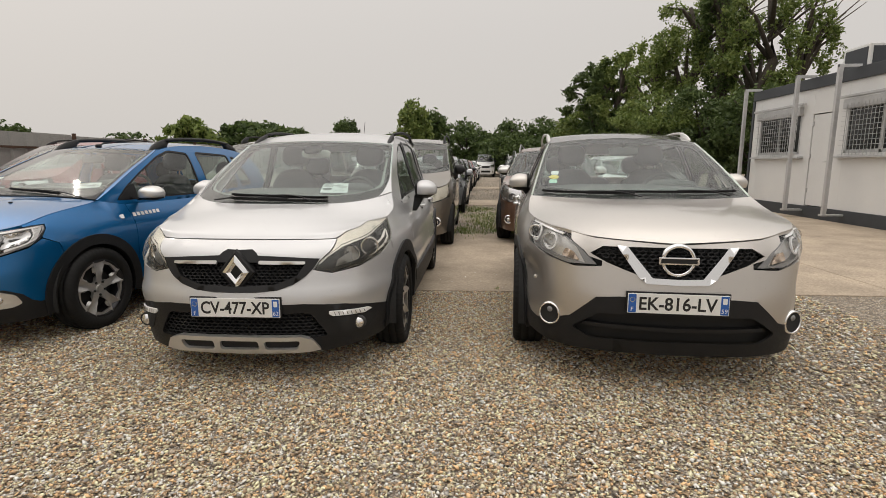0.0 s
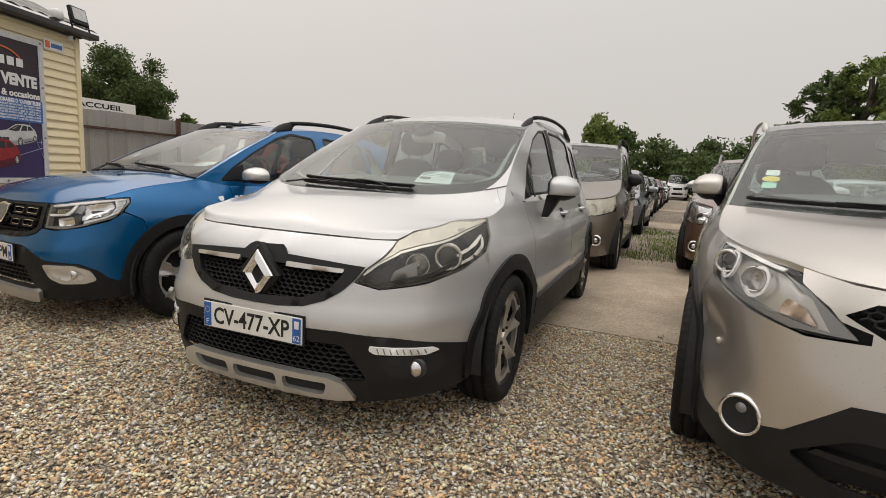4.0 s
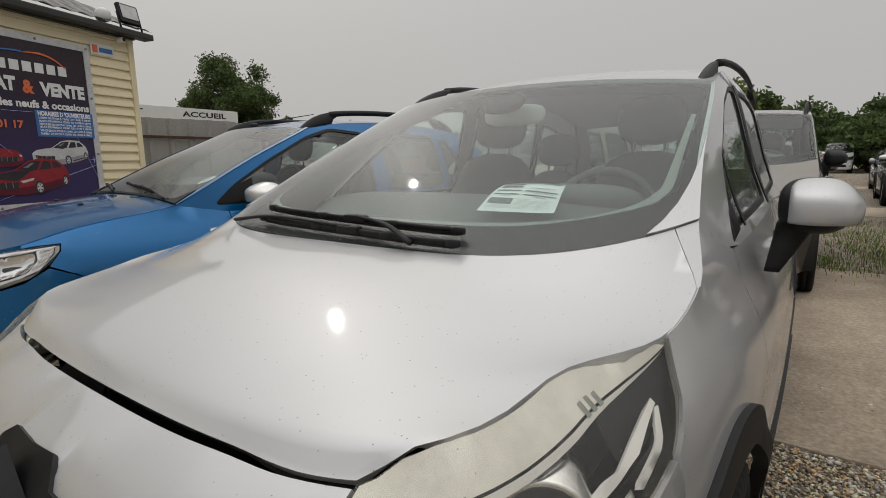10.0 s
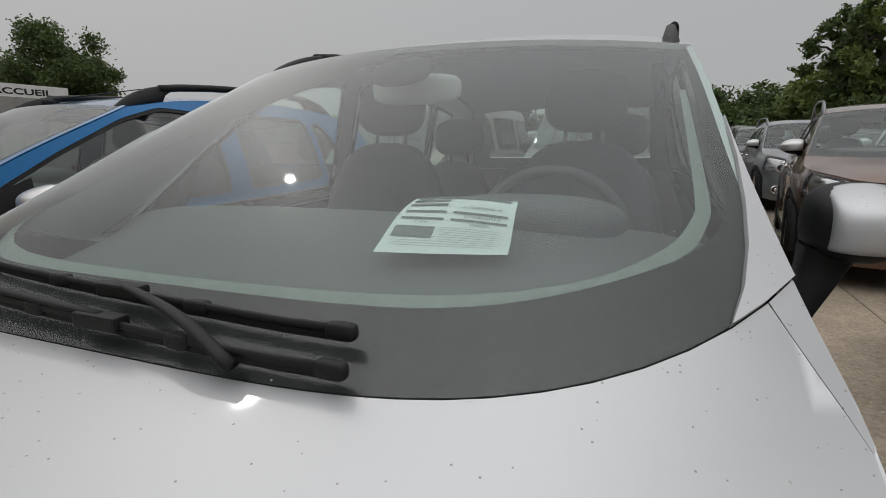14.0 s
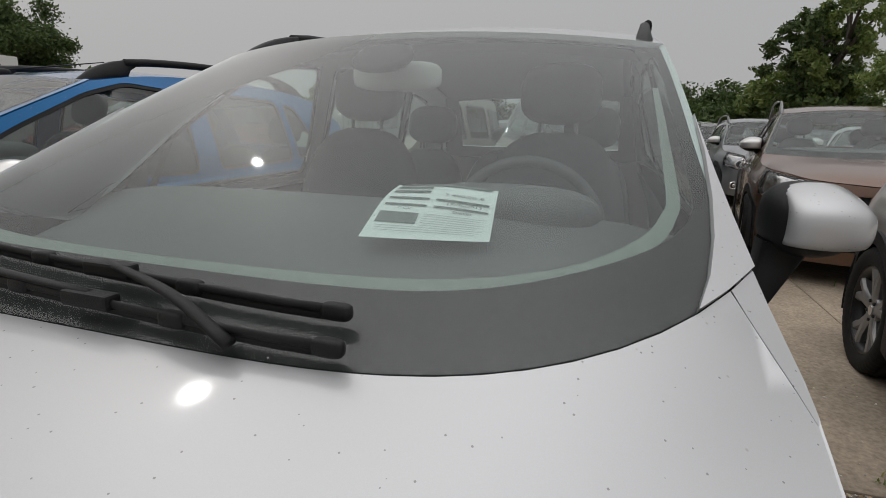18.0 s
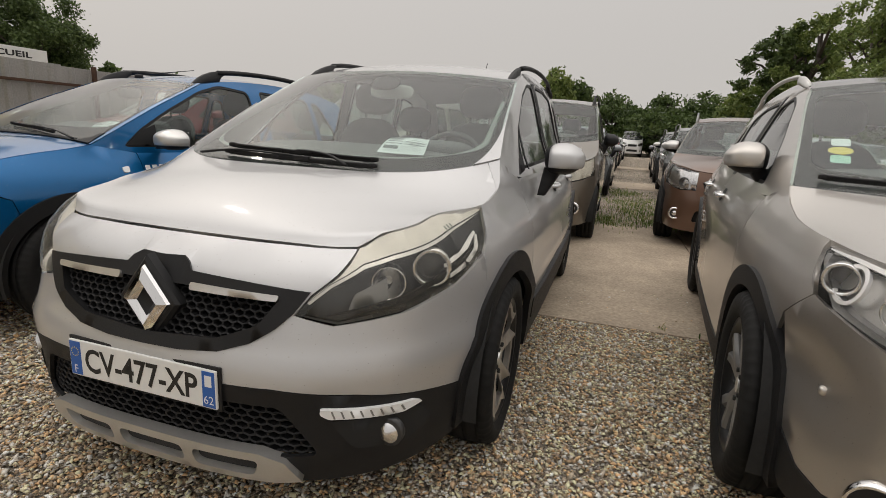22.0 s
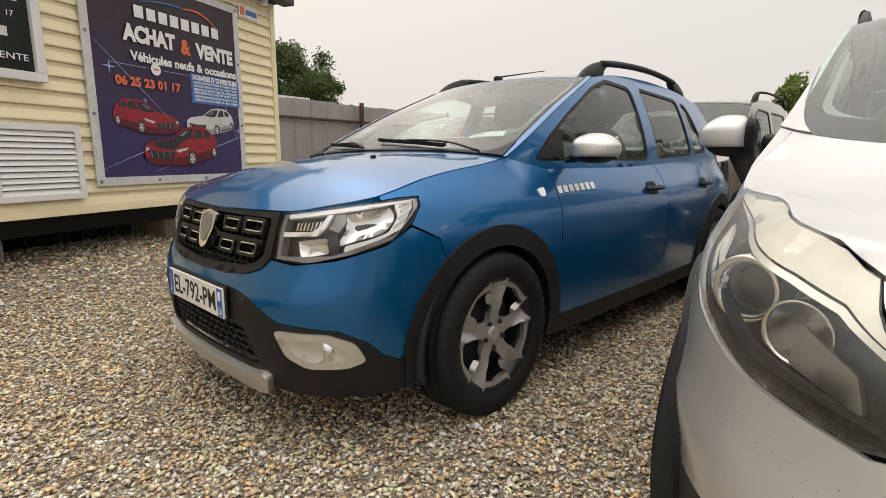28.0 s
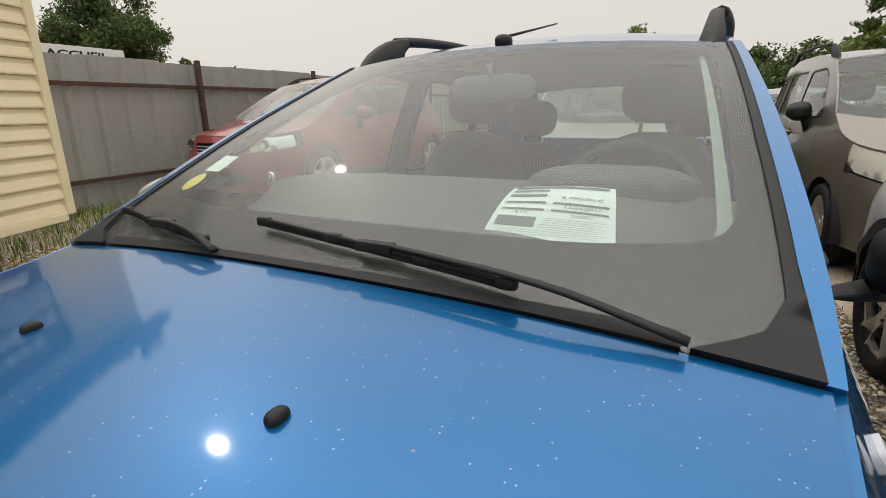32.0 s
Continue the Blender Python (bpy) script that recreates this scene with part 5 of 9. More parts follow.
    both("clouded_top", M["cream"], [(0.484, 0.728), (0.545, 0.775), (0.63, 0.824), (0.70, 0.845), ("y", 0.345, 0.862), ("y", 0.44, 0.878), ("y", 0.55, 0.900), ("y", 0.69, 0.929), *[("y", y, ed(fy(y))) for y in (0.66, 0.62, 0.58, 0.54, 0.50, 0.46, 0.42, 0.38, 0.345)], *[(x, ed(fx(x))) for x in (0.74, 0.71, 0.68, 0.65)], (0.629, ed(fx(0.629))), (0.567, 0.793), (0.502, 0.744)], parent=lamps, off=-0.004, lip=0, step=0.03, label="yellowed clouded plastic")
    # chrome edge below the clouded part, moulded notches in it
    both("lamp_brow", M["satin"], [(0.482, 0.725), (0.545, 0.773), (0.63, 0.821), (0.70, 0.842), ("y", 0.345, 0.859), ("y", 0.44, 0.875), ("y", 0.55, 0.897), ("y", 0.685, 0.925), ("y", 0.55, 0.892), ("y", 0.44, 0.868), ("y", 0.345, 0.851), (0.70, 0.834), (0.63, 0.812), (0.545, 0.764), (0.488, 0.720)], parent=lamps, off=-0.005, lip=0, step=0.03)
    for q in range(3):
        y = 0.475 + 0.016 * q
        both("moulded_notch", M["strip"], [("y", y, 0.880 + 0.2 * (y - 0.475)), ("y", y + 0.009, 0.882 + 0.2 * (y - 0.475)), ("y", y + 0.004, 0.898 + 0.2 * (y - 0.475)), ("y", y - 0.005, 0.896 + 0.2 * (y - 0.475))], parent=lamps, off=-0.003, lip=0, step=0.03)
    lamp_eye(lamps, P, (fx(0.738), 0.784), 0.110, 0.056, True)
    lamp_eye(lamps, P, (fx(0.655), 0.755), 0.090, 0.046, False)
    lamp_piece("reflector_tray", M["satin_dark"], lamps, P, at, [(0.18, 0.20), (0.34, 0.16), (0.36, 0.52), (0.22, 0.48)], off=-0.05, lip=0.01, step=0.03, r=0.01)
    lamp_piece("lower_trim", M["trim"], lamps, P, at, [(0.06, 0.10), (0.40, 0.06), (0.80, 0.08), (0.93, 0.30), (0.80, 0.18), (0.40, 0.16), (0.10, 0.22)], off=-0.022, lip=0.012, step=0.03)
    both("light_guide", M["led"], [("y", 0.40, 0.802), ("y", 0.48, 0.832), ("y", 0.56, 0.858), ("y", 0.615, 0.877), ("y", 0.62, 0.870), ("y", 0.56, 0.845), ("y", 0.48, 0.814), ("y", 0.40, 0.792)], parent=lamps, off=-0.016, lip=0.006, step=0.03)
    both("light_guide", M["led"], [("y", 0.42, 0.768), ("y", 0.50, 0.790), ("y", 0.57, 0.822), ("y", 0.615, 0.866), ("y", 0.627, 0.866), ("y", 0.59, 0.816), ("y", 0.51, 0.778), ("y", 0.42, 0.757)], parent=lamps, off=-0.018, lip=0.006, step=0.03)
    both("lamp_lens", M["lens_old"], lamp_o, parent=lamps, off=0.0, dome=0.012, lip=0.05, step=0.03, label="clouded clear lens")
    # fog lamp recess with running light
    fogs = []
    for mir in (False, True):
        h = new("fog_lamp")
        h.parent = car
        fogs.append(h)
    both("fog_recess", M["gap"], [(0.54, 0.41), (0.735, 0.40), (0.76, 0.35), (0.72, 0.305), (0.60, 0.315)], parent=fogs, off=0.006, lip=0.006, r=0.02, step=0.04)
    both("running_light", M["led"], [(0.52, 0.452), (0.72, 0.432), (0.735, 0.418), (0.70, 0.405), (0.54, 0.42), (0.52, 0.435)], parent=fogs, off=0.012, lip=0.014, r=0.008, step=0.03)
    for i in range(8):
        xx = 0.545 + 0.021 * i
        both("light_facet", M["satin_dark"], [(xx, 0.446 - 0.0022 * i), (xx + 0.004, 0.446 - 0.0022 * i), (xx + 0.011, 0.422 - 0.0015 * i), (xx + 0.007, 0.422 - 0.0015 * i)], parent=fogs, off=0.0135, lip=0.001, step=0.03)
    for mir, h in zip((1, -1), fogs):
        p = P(np.array([fx(0.68)]), np.array([0.35]))[0] * (mir, 1, 1) + (0, -0.012, 0)
        v, f = lathe([(0.0, 0.0), (0.03, 0.003), (0.036, 0.008), (0.042, 0.006), (0.042, 0.03)], 24)
        link_mesh("fog_ring", [(p[0] + b, p[1] - 0.012 + a, p[2] + c) for a, b, c in v], f, M["lamp_dark"], h)
        v, f = lathe([(0.0, -0.012), (0.018, -0.008), (0.031, 0.002)], 24)
        link_mesh("fog_glass", [(p[0] + b, p[1] - 0.012 + a, p[2] + c) for a, b, c in v], f, M["bowl"], h)
    plate(car, (0, 0.0, 0.487), "CV-477-XP", "62")
    # indicator in the mirror cap, aerial, quarter glass sticker
    tube("aerial", [(0.0, 3.6, 1.575), (0.0, 3.72, 1.80)], 0.003, M["trim"], car)
    super_blob("aerial_base", (0, 3.59, 1.59), (0.05, 0.09, 0.04), M["trim"], car)
    return car, P, k


# ---- the blue hatchback ----
STEP = dict(
    plan=[(0, 0), (0.30, 0.012), (0.50, 0.05), (0.65, 0.135), (0.74, 0.26), (0.795, 0.45), (0.825, 0.75), (0.845, 1.2), (0.86, 1.9), (0.86, 2.8), (0.84, 3.4), (0.78, 3.82), (0.6, 4.02), (0.3, 4.08), (0, 4.089)],
    front=[(0.15, -0.09), (0.22, -0.05), (0.30, -0.02), (0.42, -0.005), (0.52, 0.0), (0.58, -0.016), (0.64, -0.046), (0.72, -0.072), (0.80, -0.098), (0.86, -0.15), (1.0, -0.4), (1.1, -0.5)],
    side=[(0.15, -0.05), (0.30, -0.02), (0.45, -0.01), (0.62, 0), (0.74, 0.0), (0.84, -0.028), (0.89, -0.055), (0.93, -0.085), (0.96, -0.100), (1.0, -0.110), (1.03, -0.115), (1.07, -0.123), (1.2, -0.165), (1.38, -0.245), (1.46, -0.295), (1.55, -0.37)],
    rear=[(0.15, -0.1), (0.4, 0), (0.7, 0), (1.0, -0.1), (1.6, -0.5)],
    edge=[("x", 0, 0.815), ("x", 0.50, 0.826), ("x", 0.66, 0.850), ("y", 0.30, 0.876), ("y", 0.40, 0.902), ("y", 0.50, 0.928), ("y", 0.66, 0.956), ("y", 0.85, 0.982), ("y", 0.96, 1.003)],
    hood_corner=("x", 0.66), hood_mid=[(0.09, 0.815), (0.22, 0.905), (0.5, 0.984), (0.965, 1.035)],
    screen=[(0.96, 1.003), (1.42, 1.235), (1.86, 1.425)], screen_mid=[(0.965, 1.035), (1.30, 1.228), (1.76, 1.45)], cowl_pow=2.4, frit=(0.15, 0.02, 0.085),
    rail=[(1.86, 1.425), (2.2, 1.475), (2.7, 1.49), (3.2, 1.46), (3.55, 1.40)], roof_mid=[(2.2, 1.515), (2.8, 1.53), (3.3, 1.50)],
    hatch=[(3.55, 1.40), (3.72, 1.24), (3.86, 1.02)], hatch_mid=[(3.65, 1.44), (3.85, 1.24), (3.95, 1.0)],
    belt=[(0.96, 1.003), (1.2, 0.955), (1.8, 0.955), (2.8, 0.985), (3.4, 1.02), (3.9, 1.03)],
    windows=[[(1.14, 0.99), (2.28, 0.99), (2.30, 1.41), (2.02, 1.432), (1.81, 1.372), (1.50, 1.226), (1.27, 1.098)], [(2.42, 1.0), (3.02, 1.025), (3.02, 1.40), (2.42, 1.425)], [(3.07, 1.03), (3.36, 1.05), (3.18, 1.37), (3.07, 1.39)]],
    doors=(1.22, 2.36, 3.2), bumper_end=0.47, door_low=0.31, sill=0.22, arch=0.375, axles=(0.80, 3.38), wheel_r=0.325, track=0.75, clad=0.055, hood_gap=0.012, paint="blue", rim="five",
    handles=(2.18, 3.05), handle_z=0.84, handle_mat="trim", mirror=(0.905, 1.36, 1.045), mirror_size=(0.185, 0.14, 0.13), mirror_cap="satin", roof_rail=(1.86, 3.35, 0.525, 0.065), rail_r=0.017,
    strip=([(0.615, 0.78), (0.615, 0.30), (0.61, 0.17)], [(0.56, 0.14), (0.555, 0.165), (0.588, 0.20), (0.595, 0.30), (0.60, 0.78)]), strip_one=True, mirror_foot=(-0.12, -0.01, -0.06), foot=[(0.7, 0.0), (0.7, 0.8), (0.678, 0.8), (0.671, 0.4), (0.671, 0.14), (0.682, 0.0)],
    wipers=[(-0.60, 0.085, -0.26, 0.025, -0.20), (-0.15, 0.090, 0.34, 0.030, 0.56)], seat_z=0.45,
)


def fender_b(P, strip, top):
    fy = P.fy
    ra, wf, wz = 0.375, 0.80, 0.325
    arc = [(fy(wf + ra * math.cos(t)), wz + ra * math.sin(t)) for t in np.linspace(math.pi - 0.85, 0.0, 16)]
    up = [(fy(y), top(y)) for y in np.linspace(0.96, 0.31, 14)]
    return [(fy(0.51), 0.734)] + arc + [(fy(wf + ra), 0.22), (fy(1.2175), 0.22), (fy(1.2175), 0.955)] + up + [(fy(0.31), 0.866), (fy(0.36), 0.873), (fy(0.452), 0.877), (fy(0.449), 0.845), (fy(0.403), 0.786)]


STEP["fender"] = fender_b


def stepway(m):
    car, P, k = make_car("blue_hatchback", "bright blue hatchback with grey arch trim, on gravel", STEP, m)
    Q, both, mid = front_kit(car, P, M["blue"])
    fy, fx = P.fy, P.fx
    gr = [(0, 0.808), (0.25, 0.812), (0.448, 0.817), (0.450, 0.80), (0.444, 0.668), (0.40, 0.630), (0.33, 0.607), (0.20, 0.594), (0, 0.590)]
    mid("front_bumper", M["blue"], [(0, 0.592), (0.20, 0.596), (0.33, 0.609), (0.40, 0.632), (0.442, 0.664), (0.55, 0.656), (0.68, 0.678), ("y", 0.31, 0.722), ("y", 0.40, 0.778), ("y", 0.508, 0.730), ("y", 0.548, 0.60), ("y", 0.46, 0.45), ("y", 0.44, 0.37), ("y", 0.35, 0.335), (0.755, 0.36), (0.735, 0.41), (0.68, 0.455), (0.50, 0.472), (0.38, 0.535), (0.30, 0.552), (0, 0.555)], step=0.04)
    mid("lower_bumper", M["trim"], [(0, 0.553), (0.30, 0.550), (0.38, 0.533), (0.50, 0.470), (0.68, 0.453), (0.735, 0.408), (0.755, 0.358), ("y", 0.35, 0.333), ("y", 0.44, 0.368), ("y", 0.43, 0.28), ("y", 0.40, 0.22), (0.55, 0.215), (0, 0.212)], holes=[rounded(Q((-0.33, 0.43), (-0.41, 0.30), (0.41, 0.30), (0.33, 0.43)), 0.03)], off=0.004, step=0.05, label="dark grey plastic bumper")
    mid("grille_back", M["gap"], [(0, 0.81), (0.42, 0.81), (0.42, 0.6), (0, 0.59)], off=-0.045, lip=0, step=0.08)
    mid("intake_back", M["gap"], [(0, 0.45), (0.40, 0.45), (0.40, 0.29), (0, 0.29)], off=-0.04, lip=0, step=0.08)
    honeycomb("intake_mesh", car, P, 0.0, 0.40, 0.30, 0.44, 0.05, lambda x, z: abs(x) < 0.37 and 0.305 < z < 0.435, off=-0.012, rad=0.005)
    grille = new("grille")
    grille.parent = car
    inner = rounded(Q((0.415, 0.797), (0.405, 0.672), (0.34, 0.634), (0, 0.615), (-0.34, 0.634), (-0.405, 0.672), (-0.415, 0.797), (0, 0.795)), 0.02)
    mid("grille_frame", M["trim"], gr, holes=[inner], parent=grille, off=0.006, lip=0.04, step=0.05)
    honeycomb("grille_mesh", grille, P, 0.0, 0.40, 0.62, 0.80, 0.045, lambda x, z: abs(x) < 0.41 and 0.62 < z < 0.79, off=-0.02, rad=0.004)
    mid("grille_bar", M["trim"], [(0, 0.725), (0.38, 0.722), (0.38, 0.705), (0, 0.708)], parent=grille, off=0.004, lip=0.02, step=0.05)
    for x0, x1, z0, z1 in ((0.095, 0.225, 0.735, 0.788), (0.245, 0.385, 0.738, 0.792), (0.095, 0.215, 0.660, 0.712), (0.235, 0.365, 0.662, 0.716)):
        o = [(x0, z1), (x1, z1), (x1 - 0.006, z0), (x0 + 0.004, z0)]
        i = [(x0 + 0.012, z1 - 0.009), (x1 - 0.012, z1 - 0.009), (x1 - 0.016, z0 + 0.009), (x0 + 0.014, z0 + 0.009)]
        both("grille_slot", M["trim"], o, holes=[i], parent=[grille, grille], off=0.010, lip=0.02, r=0.010, step=0.03)
        i2 = [(x0 + 0.016, z1 - 0.013), (x1 - 0.016, z1 - 0.013), (x1 - 0.020, z0 + 0.013), (x0 + 0.018, z0 + 0.013)]
        both("slot_chrome", M["chrome"], i, holes=[i2], parent=[grille, grille], off=0.008, lip=0.008, r=0.008, step=0.03)
    mid("badge", M["chrome"], [(0, 0.795), (0.068, 0.785), (0.062, 0.73), (0.03, 0.665), (0, 0.652)], parent=grille, off=0.03, lip=0.03, step=0.03, r=0.008, label="chrome shield badge")
    mid("badge_face", M["satin_dark"], [(0, 0.782), (0.05, 0.776), (0.045, 0.735), (0.02, 0.685), (0, 0.675)], parent=grille, off=0.0325, lip=0.003, step=0.03)
    # lamps
    ed = lambda u: float(k["edge"](u)) - 0.006
    at, lo = lamp_field(Q((0.456, 0.672), (0.56, 0.664), (0.68, 0.688), ("y", 0.31, 0.732), ("y", 0.40, 0.79), ("y", 0.443, 0.848)), Q((0.458, ed(fx(0.458))), (0.58, ed(fx(0.58))), (0.66, ed(fx(0.66))), ("y", 0.29, 0.860), ("y", 0.36, 0.868), ("y", 0.446, 0.872)))
    lamps = []
    for mir in (False, True):
        h = new("headlamp")
        h.parent = car
        lamps.append(h)
    piece = functools.partial(lamp_piece, parents=lamps, P=P, at=at)
    piece("lamp_back", M["lamp_dark"], pts=[(0.0, 0.0), (0.25, 0.0), (0.5, 0.0), (0.75, 0.0), (1.0, 0.0), (1.0, 1.0), (0.75, 1.0), (0.5, 1.0), (0.25, 1.0), (0.0, 1.0)], off=-0.050, lip=0, step=0.05)
    piece("lamp_frame", M["satin_dark"], pts=[(0.0, 0.0), (0.25, 0.0), (0.5, 0.0), (0.75, 0.0), (1.0, 0.0), (1.0, 1.0), (0.75, 1.0), (0.5, 1.0), (0.25, 1.0), (0.0, 1.0)], holes=[[(0.03, 0.07), (0.40, 0.06), (0.78, 0.07), (0.95, 0.30), (0.97, 0.93), (0.5, 0.93), (0.04, 0.92)]], off=-0.010, lip=0.03, step=0.05)
    piece("reflector_panel", M["bowl"], pts=[(0.42, 0.22), (0.50, 0.58), (0.50, 0.88), (0.82, 0.88), (0.82, 0.50), (0.72, 0.24)], off=-0.028, lip=0.012, r=0.02, dome=-0.024, step=0.022)
    piece("reflector_panel", M["bowl"], pts=[(0.17, 0.12), (0.37, 0.12), (0.36, 0.44), (0.14, 0.44)], off=-0.026, lip=0.01, r=0.012, dome=-0.016, step=0.022)
    piece("divider", M["lamp_dark"], pts=[(0.385, 0.08), (0.44, 0.08), (0.44, 0.46), (0.37, 0.50)], off=-0.020, lip=0.02, step=0.03)
    piece("divider", M["satin_dark"], pts=[(0.45, 0.50), (0.51, 0.70), (0.51, 0.88), (0.44, 0.88), (0.38, 0.62)], off=-0.018, lip=0.02, step=0.03)
    for q in range(7):
        a = 0.10 + 0.03 * q
        piece("lamp_rib", M["bowl"], pts=[(a, 0.66), (a + 0.016, 0.66), (a + 0.022 + 0.003 * q, 0.84), (a + 0.006 + 0.003 * q, 0.84)], off=-0.030, lip=0.008, step=0.03)
    piece("light_guide", M["led"], pts=[(0.05, 0.98), (0.35, 0.98), (0.65, 0.98), (0.98, 0.97), (0.97, 0.89), (0.65, 0.90), (0.35, 0.90), (0.06, 0.89)], off=-0.009, lip=0.010, step=0.03, label="white daytime light strip")
    piece("light_guide", M["led"], pts=[(0.03, 0.59), (0.27, 0.60), (0.33, 0.68), (0.39, 0.88), (0.43, 0.88), (0.365, 0.62), (0.30, 0.50), (0.03, 0.49)], off=-0.010, lip=0.010, step=0.03, r=0.006)
    piece("light_guide", M["led"], pts=[(0.96, 0.90), (0.95, 0.50), (0.82, 0.12), (0.62, 0.08), (0.47, 0.07), (0.48, 0.20), (0.62, 0.19), (0.74, 0.22), (0.83, 0.48), (0.84, 0.90)], off=-0.012, lip=0.010, step=0.03, r=0.01)
    for t0, t1, a0, a1 in ((0.72, 0.87, 0.855, 0.955), (0.54, 0.68, 0.85, 0.945), (0.37, 0.50, 0.82, 0.915), (0.23, 0.34, 0.77, 0.865)):
        piece("light_tile", M["lens_tile"], pts=[(a0, t0), (a1, t0 + 0.02), (a1 + 0.01, t1), (a0 + 0.01, t1 - 0.02)], off=-0.008, lip=0.004, step=0.03, r=0.006)
    for mir, h in zip((False, True), lamps):
        patch("lamp_lens", M["lens"], h, P, lo, off=0.0, dome=0.010, lip=0.03, step=0.035, mirror=mir, label="clear lens")
    # fog lamps in silver surrounds, skid bar
    fogs = []
    for mir in (False, True):
        h = new("fog_lamp")
        h.parent = car
        fogs.append(h)
    dish = [(0.545, 0.425), (0.655, 0.425), (0.695, 0.395), (0.700, 0.360), (0.62, 0.350), (0.565, 0.375)]
    both("fog_surround", M["satin"], [(0.495, 0.446), (0.66, 0.446), (0.715, 0.412), (0.732, 0.350), (0.70, 0.330), (0.60, 0.328), (0.535, 0.362)], holes=[dish], parent=fogs, off=0.014, lip=0.02, r=0.02, step=0.03, label="silver lamp surround")
    both("fog_dish", M["satin"], dish, parent=fogs, off=0.0125, dome=-0.0075, lip=0, r=0.02, step=0.02)
    for mir, h in zip((1, -1), fogs):
        p = P(np.array([fx(0.64)]), np.array([0.388]))[0] * (mir, 1, 1)
        v, f = lathe([(0.0, 0.004), (0.025, 0.002), (0.033, -0.008), (0.037, -0.012), (0.037, 0.03)], 24)
        link_mesh("fog_glass", [(p[0] + b, p[1] + a, p[2] + c) for a, b, c in v], f, M["bowl"], h)
    mid("skid_bar", M["satin"], [(0, 0.275), (0.36, 0.272), (0.43, 0.285), (0.455, 0.27), (0.42, 0.205), (0.36, 0.195), (0, 0.20)], off=0.03, lip=0.04, step=0.05, r=0.012, label="silver skid bar")
    plate(car, (0, -0.013, 0.497), "EL-792-PM", "28")
    # washer jets, aerial, side repeater, door lettering bars
    for x in (-0.228, 0.228):
        q = k["hood"](np.array([x / 0.69 * 0.75]), np.array([0.75 * 0.79]))[0]
        super_blob("washer_jet", (q[0], q[1], q[2] + 0.002), (0.018, 0.028, 0.018), M["trim"], car)
    both("mirror_sail", M["trim"], [("y", 1.16, 1.0), ("y", 1.38, 0.997), ("y", 1.38, 1.13), ("y", 1.28, 1.09)], off=0.002, lip=0.004, step=0.04, label="black plastic corner")
    base = k["roof"](np.array([0.0]), np.array([0.07]))[0]
    super_blob("aerial_base", base + (0, 0, 0.008), (0.045, 0.06, 0.04), M["trim"], car)
    tube("aerial", [base + (0, 0, 0.02), base + (0, 0.50, 0.115)], [0.0045, 0.0025], M["trim"], car)
    both("side_repeater", M["led"], [("y", 1.085, 0.875), ("y", 1.13, 0.88), ("y", 1.125, 0.845), ("y", 1.09, 0.845)], off=0.006, lip=0.008, r=0.01, step=0.03)
    y = 1.235
    for wdt in (0.045,) * 7:
        both("door_emblem", M["white_ink"], [("y", y, 0.885 + (y - 1.3) * 0.03), ("y", y + wdt * 0.72, 0.885 + (y - 1.3) * 0.03), ("y", y + wdt * 0.62, 0.855 + (y - 1.3) * 0.03), ("y", y - 0.005, 0.855 + (y - 1.3) * 0.03)], off=0.001, lip=0, step=0.05)
        y += wdt * 1.05
    sc = k["screen"]
    for sg in (-1, 1):
        patch("screen_seal", M["trim"], car, sc, [(sg * a, b) for a, b in ((0.655, 0.0), (0.682, 0.0), (0.6715, 0.14), (0.6715, 0.4), (0.6785, 0.8), (0.665, 0.8), (0.656, 0.4))], off=0.004, lip=0.006, step=0.06, label="black rubber seal")
        patch("cowl_corner", M["trim"], car, sc, [(sg * a, b) for a, b in ((0.56, 0.0), (0.683, 0.0), (0.672, 0.10), (0.652, 0.085), (0.63, 0.040), (0.60, 0.022))], off=0.010, lip=0.012, step=0.03, label="black plastic corner")
    patch("cowl_panel", M["trim"], car, sc, [(-0.55, 0.0), (0.55, 0.0), (0.55, 0.022), (0.3, 0.016), (-0.3, 0.016), (-0.55, 0.022)], off=0.006, lip=0.010, step=0.04, label="black plastic cowl")
    # dark rectangle laid under the glass: the cabin floodlight's reflection, painted
    patch("toll_tag", M["gap"], car, sc, rounded([(-0.52, 0.20), (-0.45, 0.20), (-0.44, 0.245), (-0.51, 0.245)], 0.006), off=-0.012, lip=0.01, step=0.05)
    patch("tax_disc", M["yellow"], car, sc, [(-0.58 + 0.028 * math.cos(a), 0.22 + 0.03 * math.sin(a)) for a in np.linspace(0, 6.0, 18)], off=-0.012, lip=0, step=0.03)
    patch("white_sticker", M["paper"], car, sc, [(-0.60, 0.26), (-0.53, 0.26), (-0.53, 0.32), (-0.60, 0.32)], off=-0.012, lip=0, step=0.05)
    return car, P, k


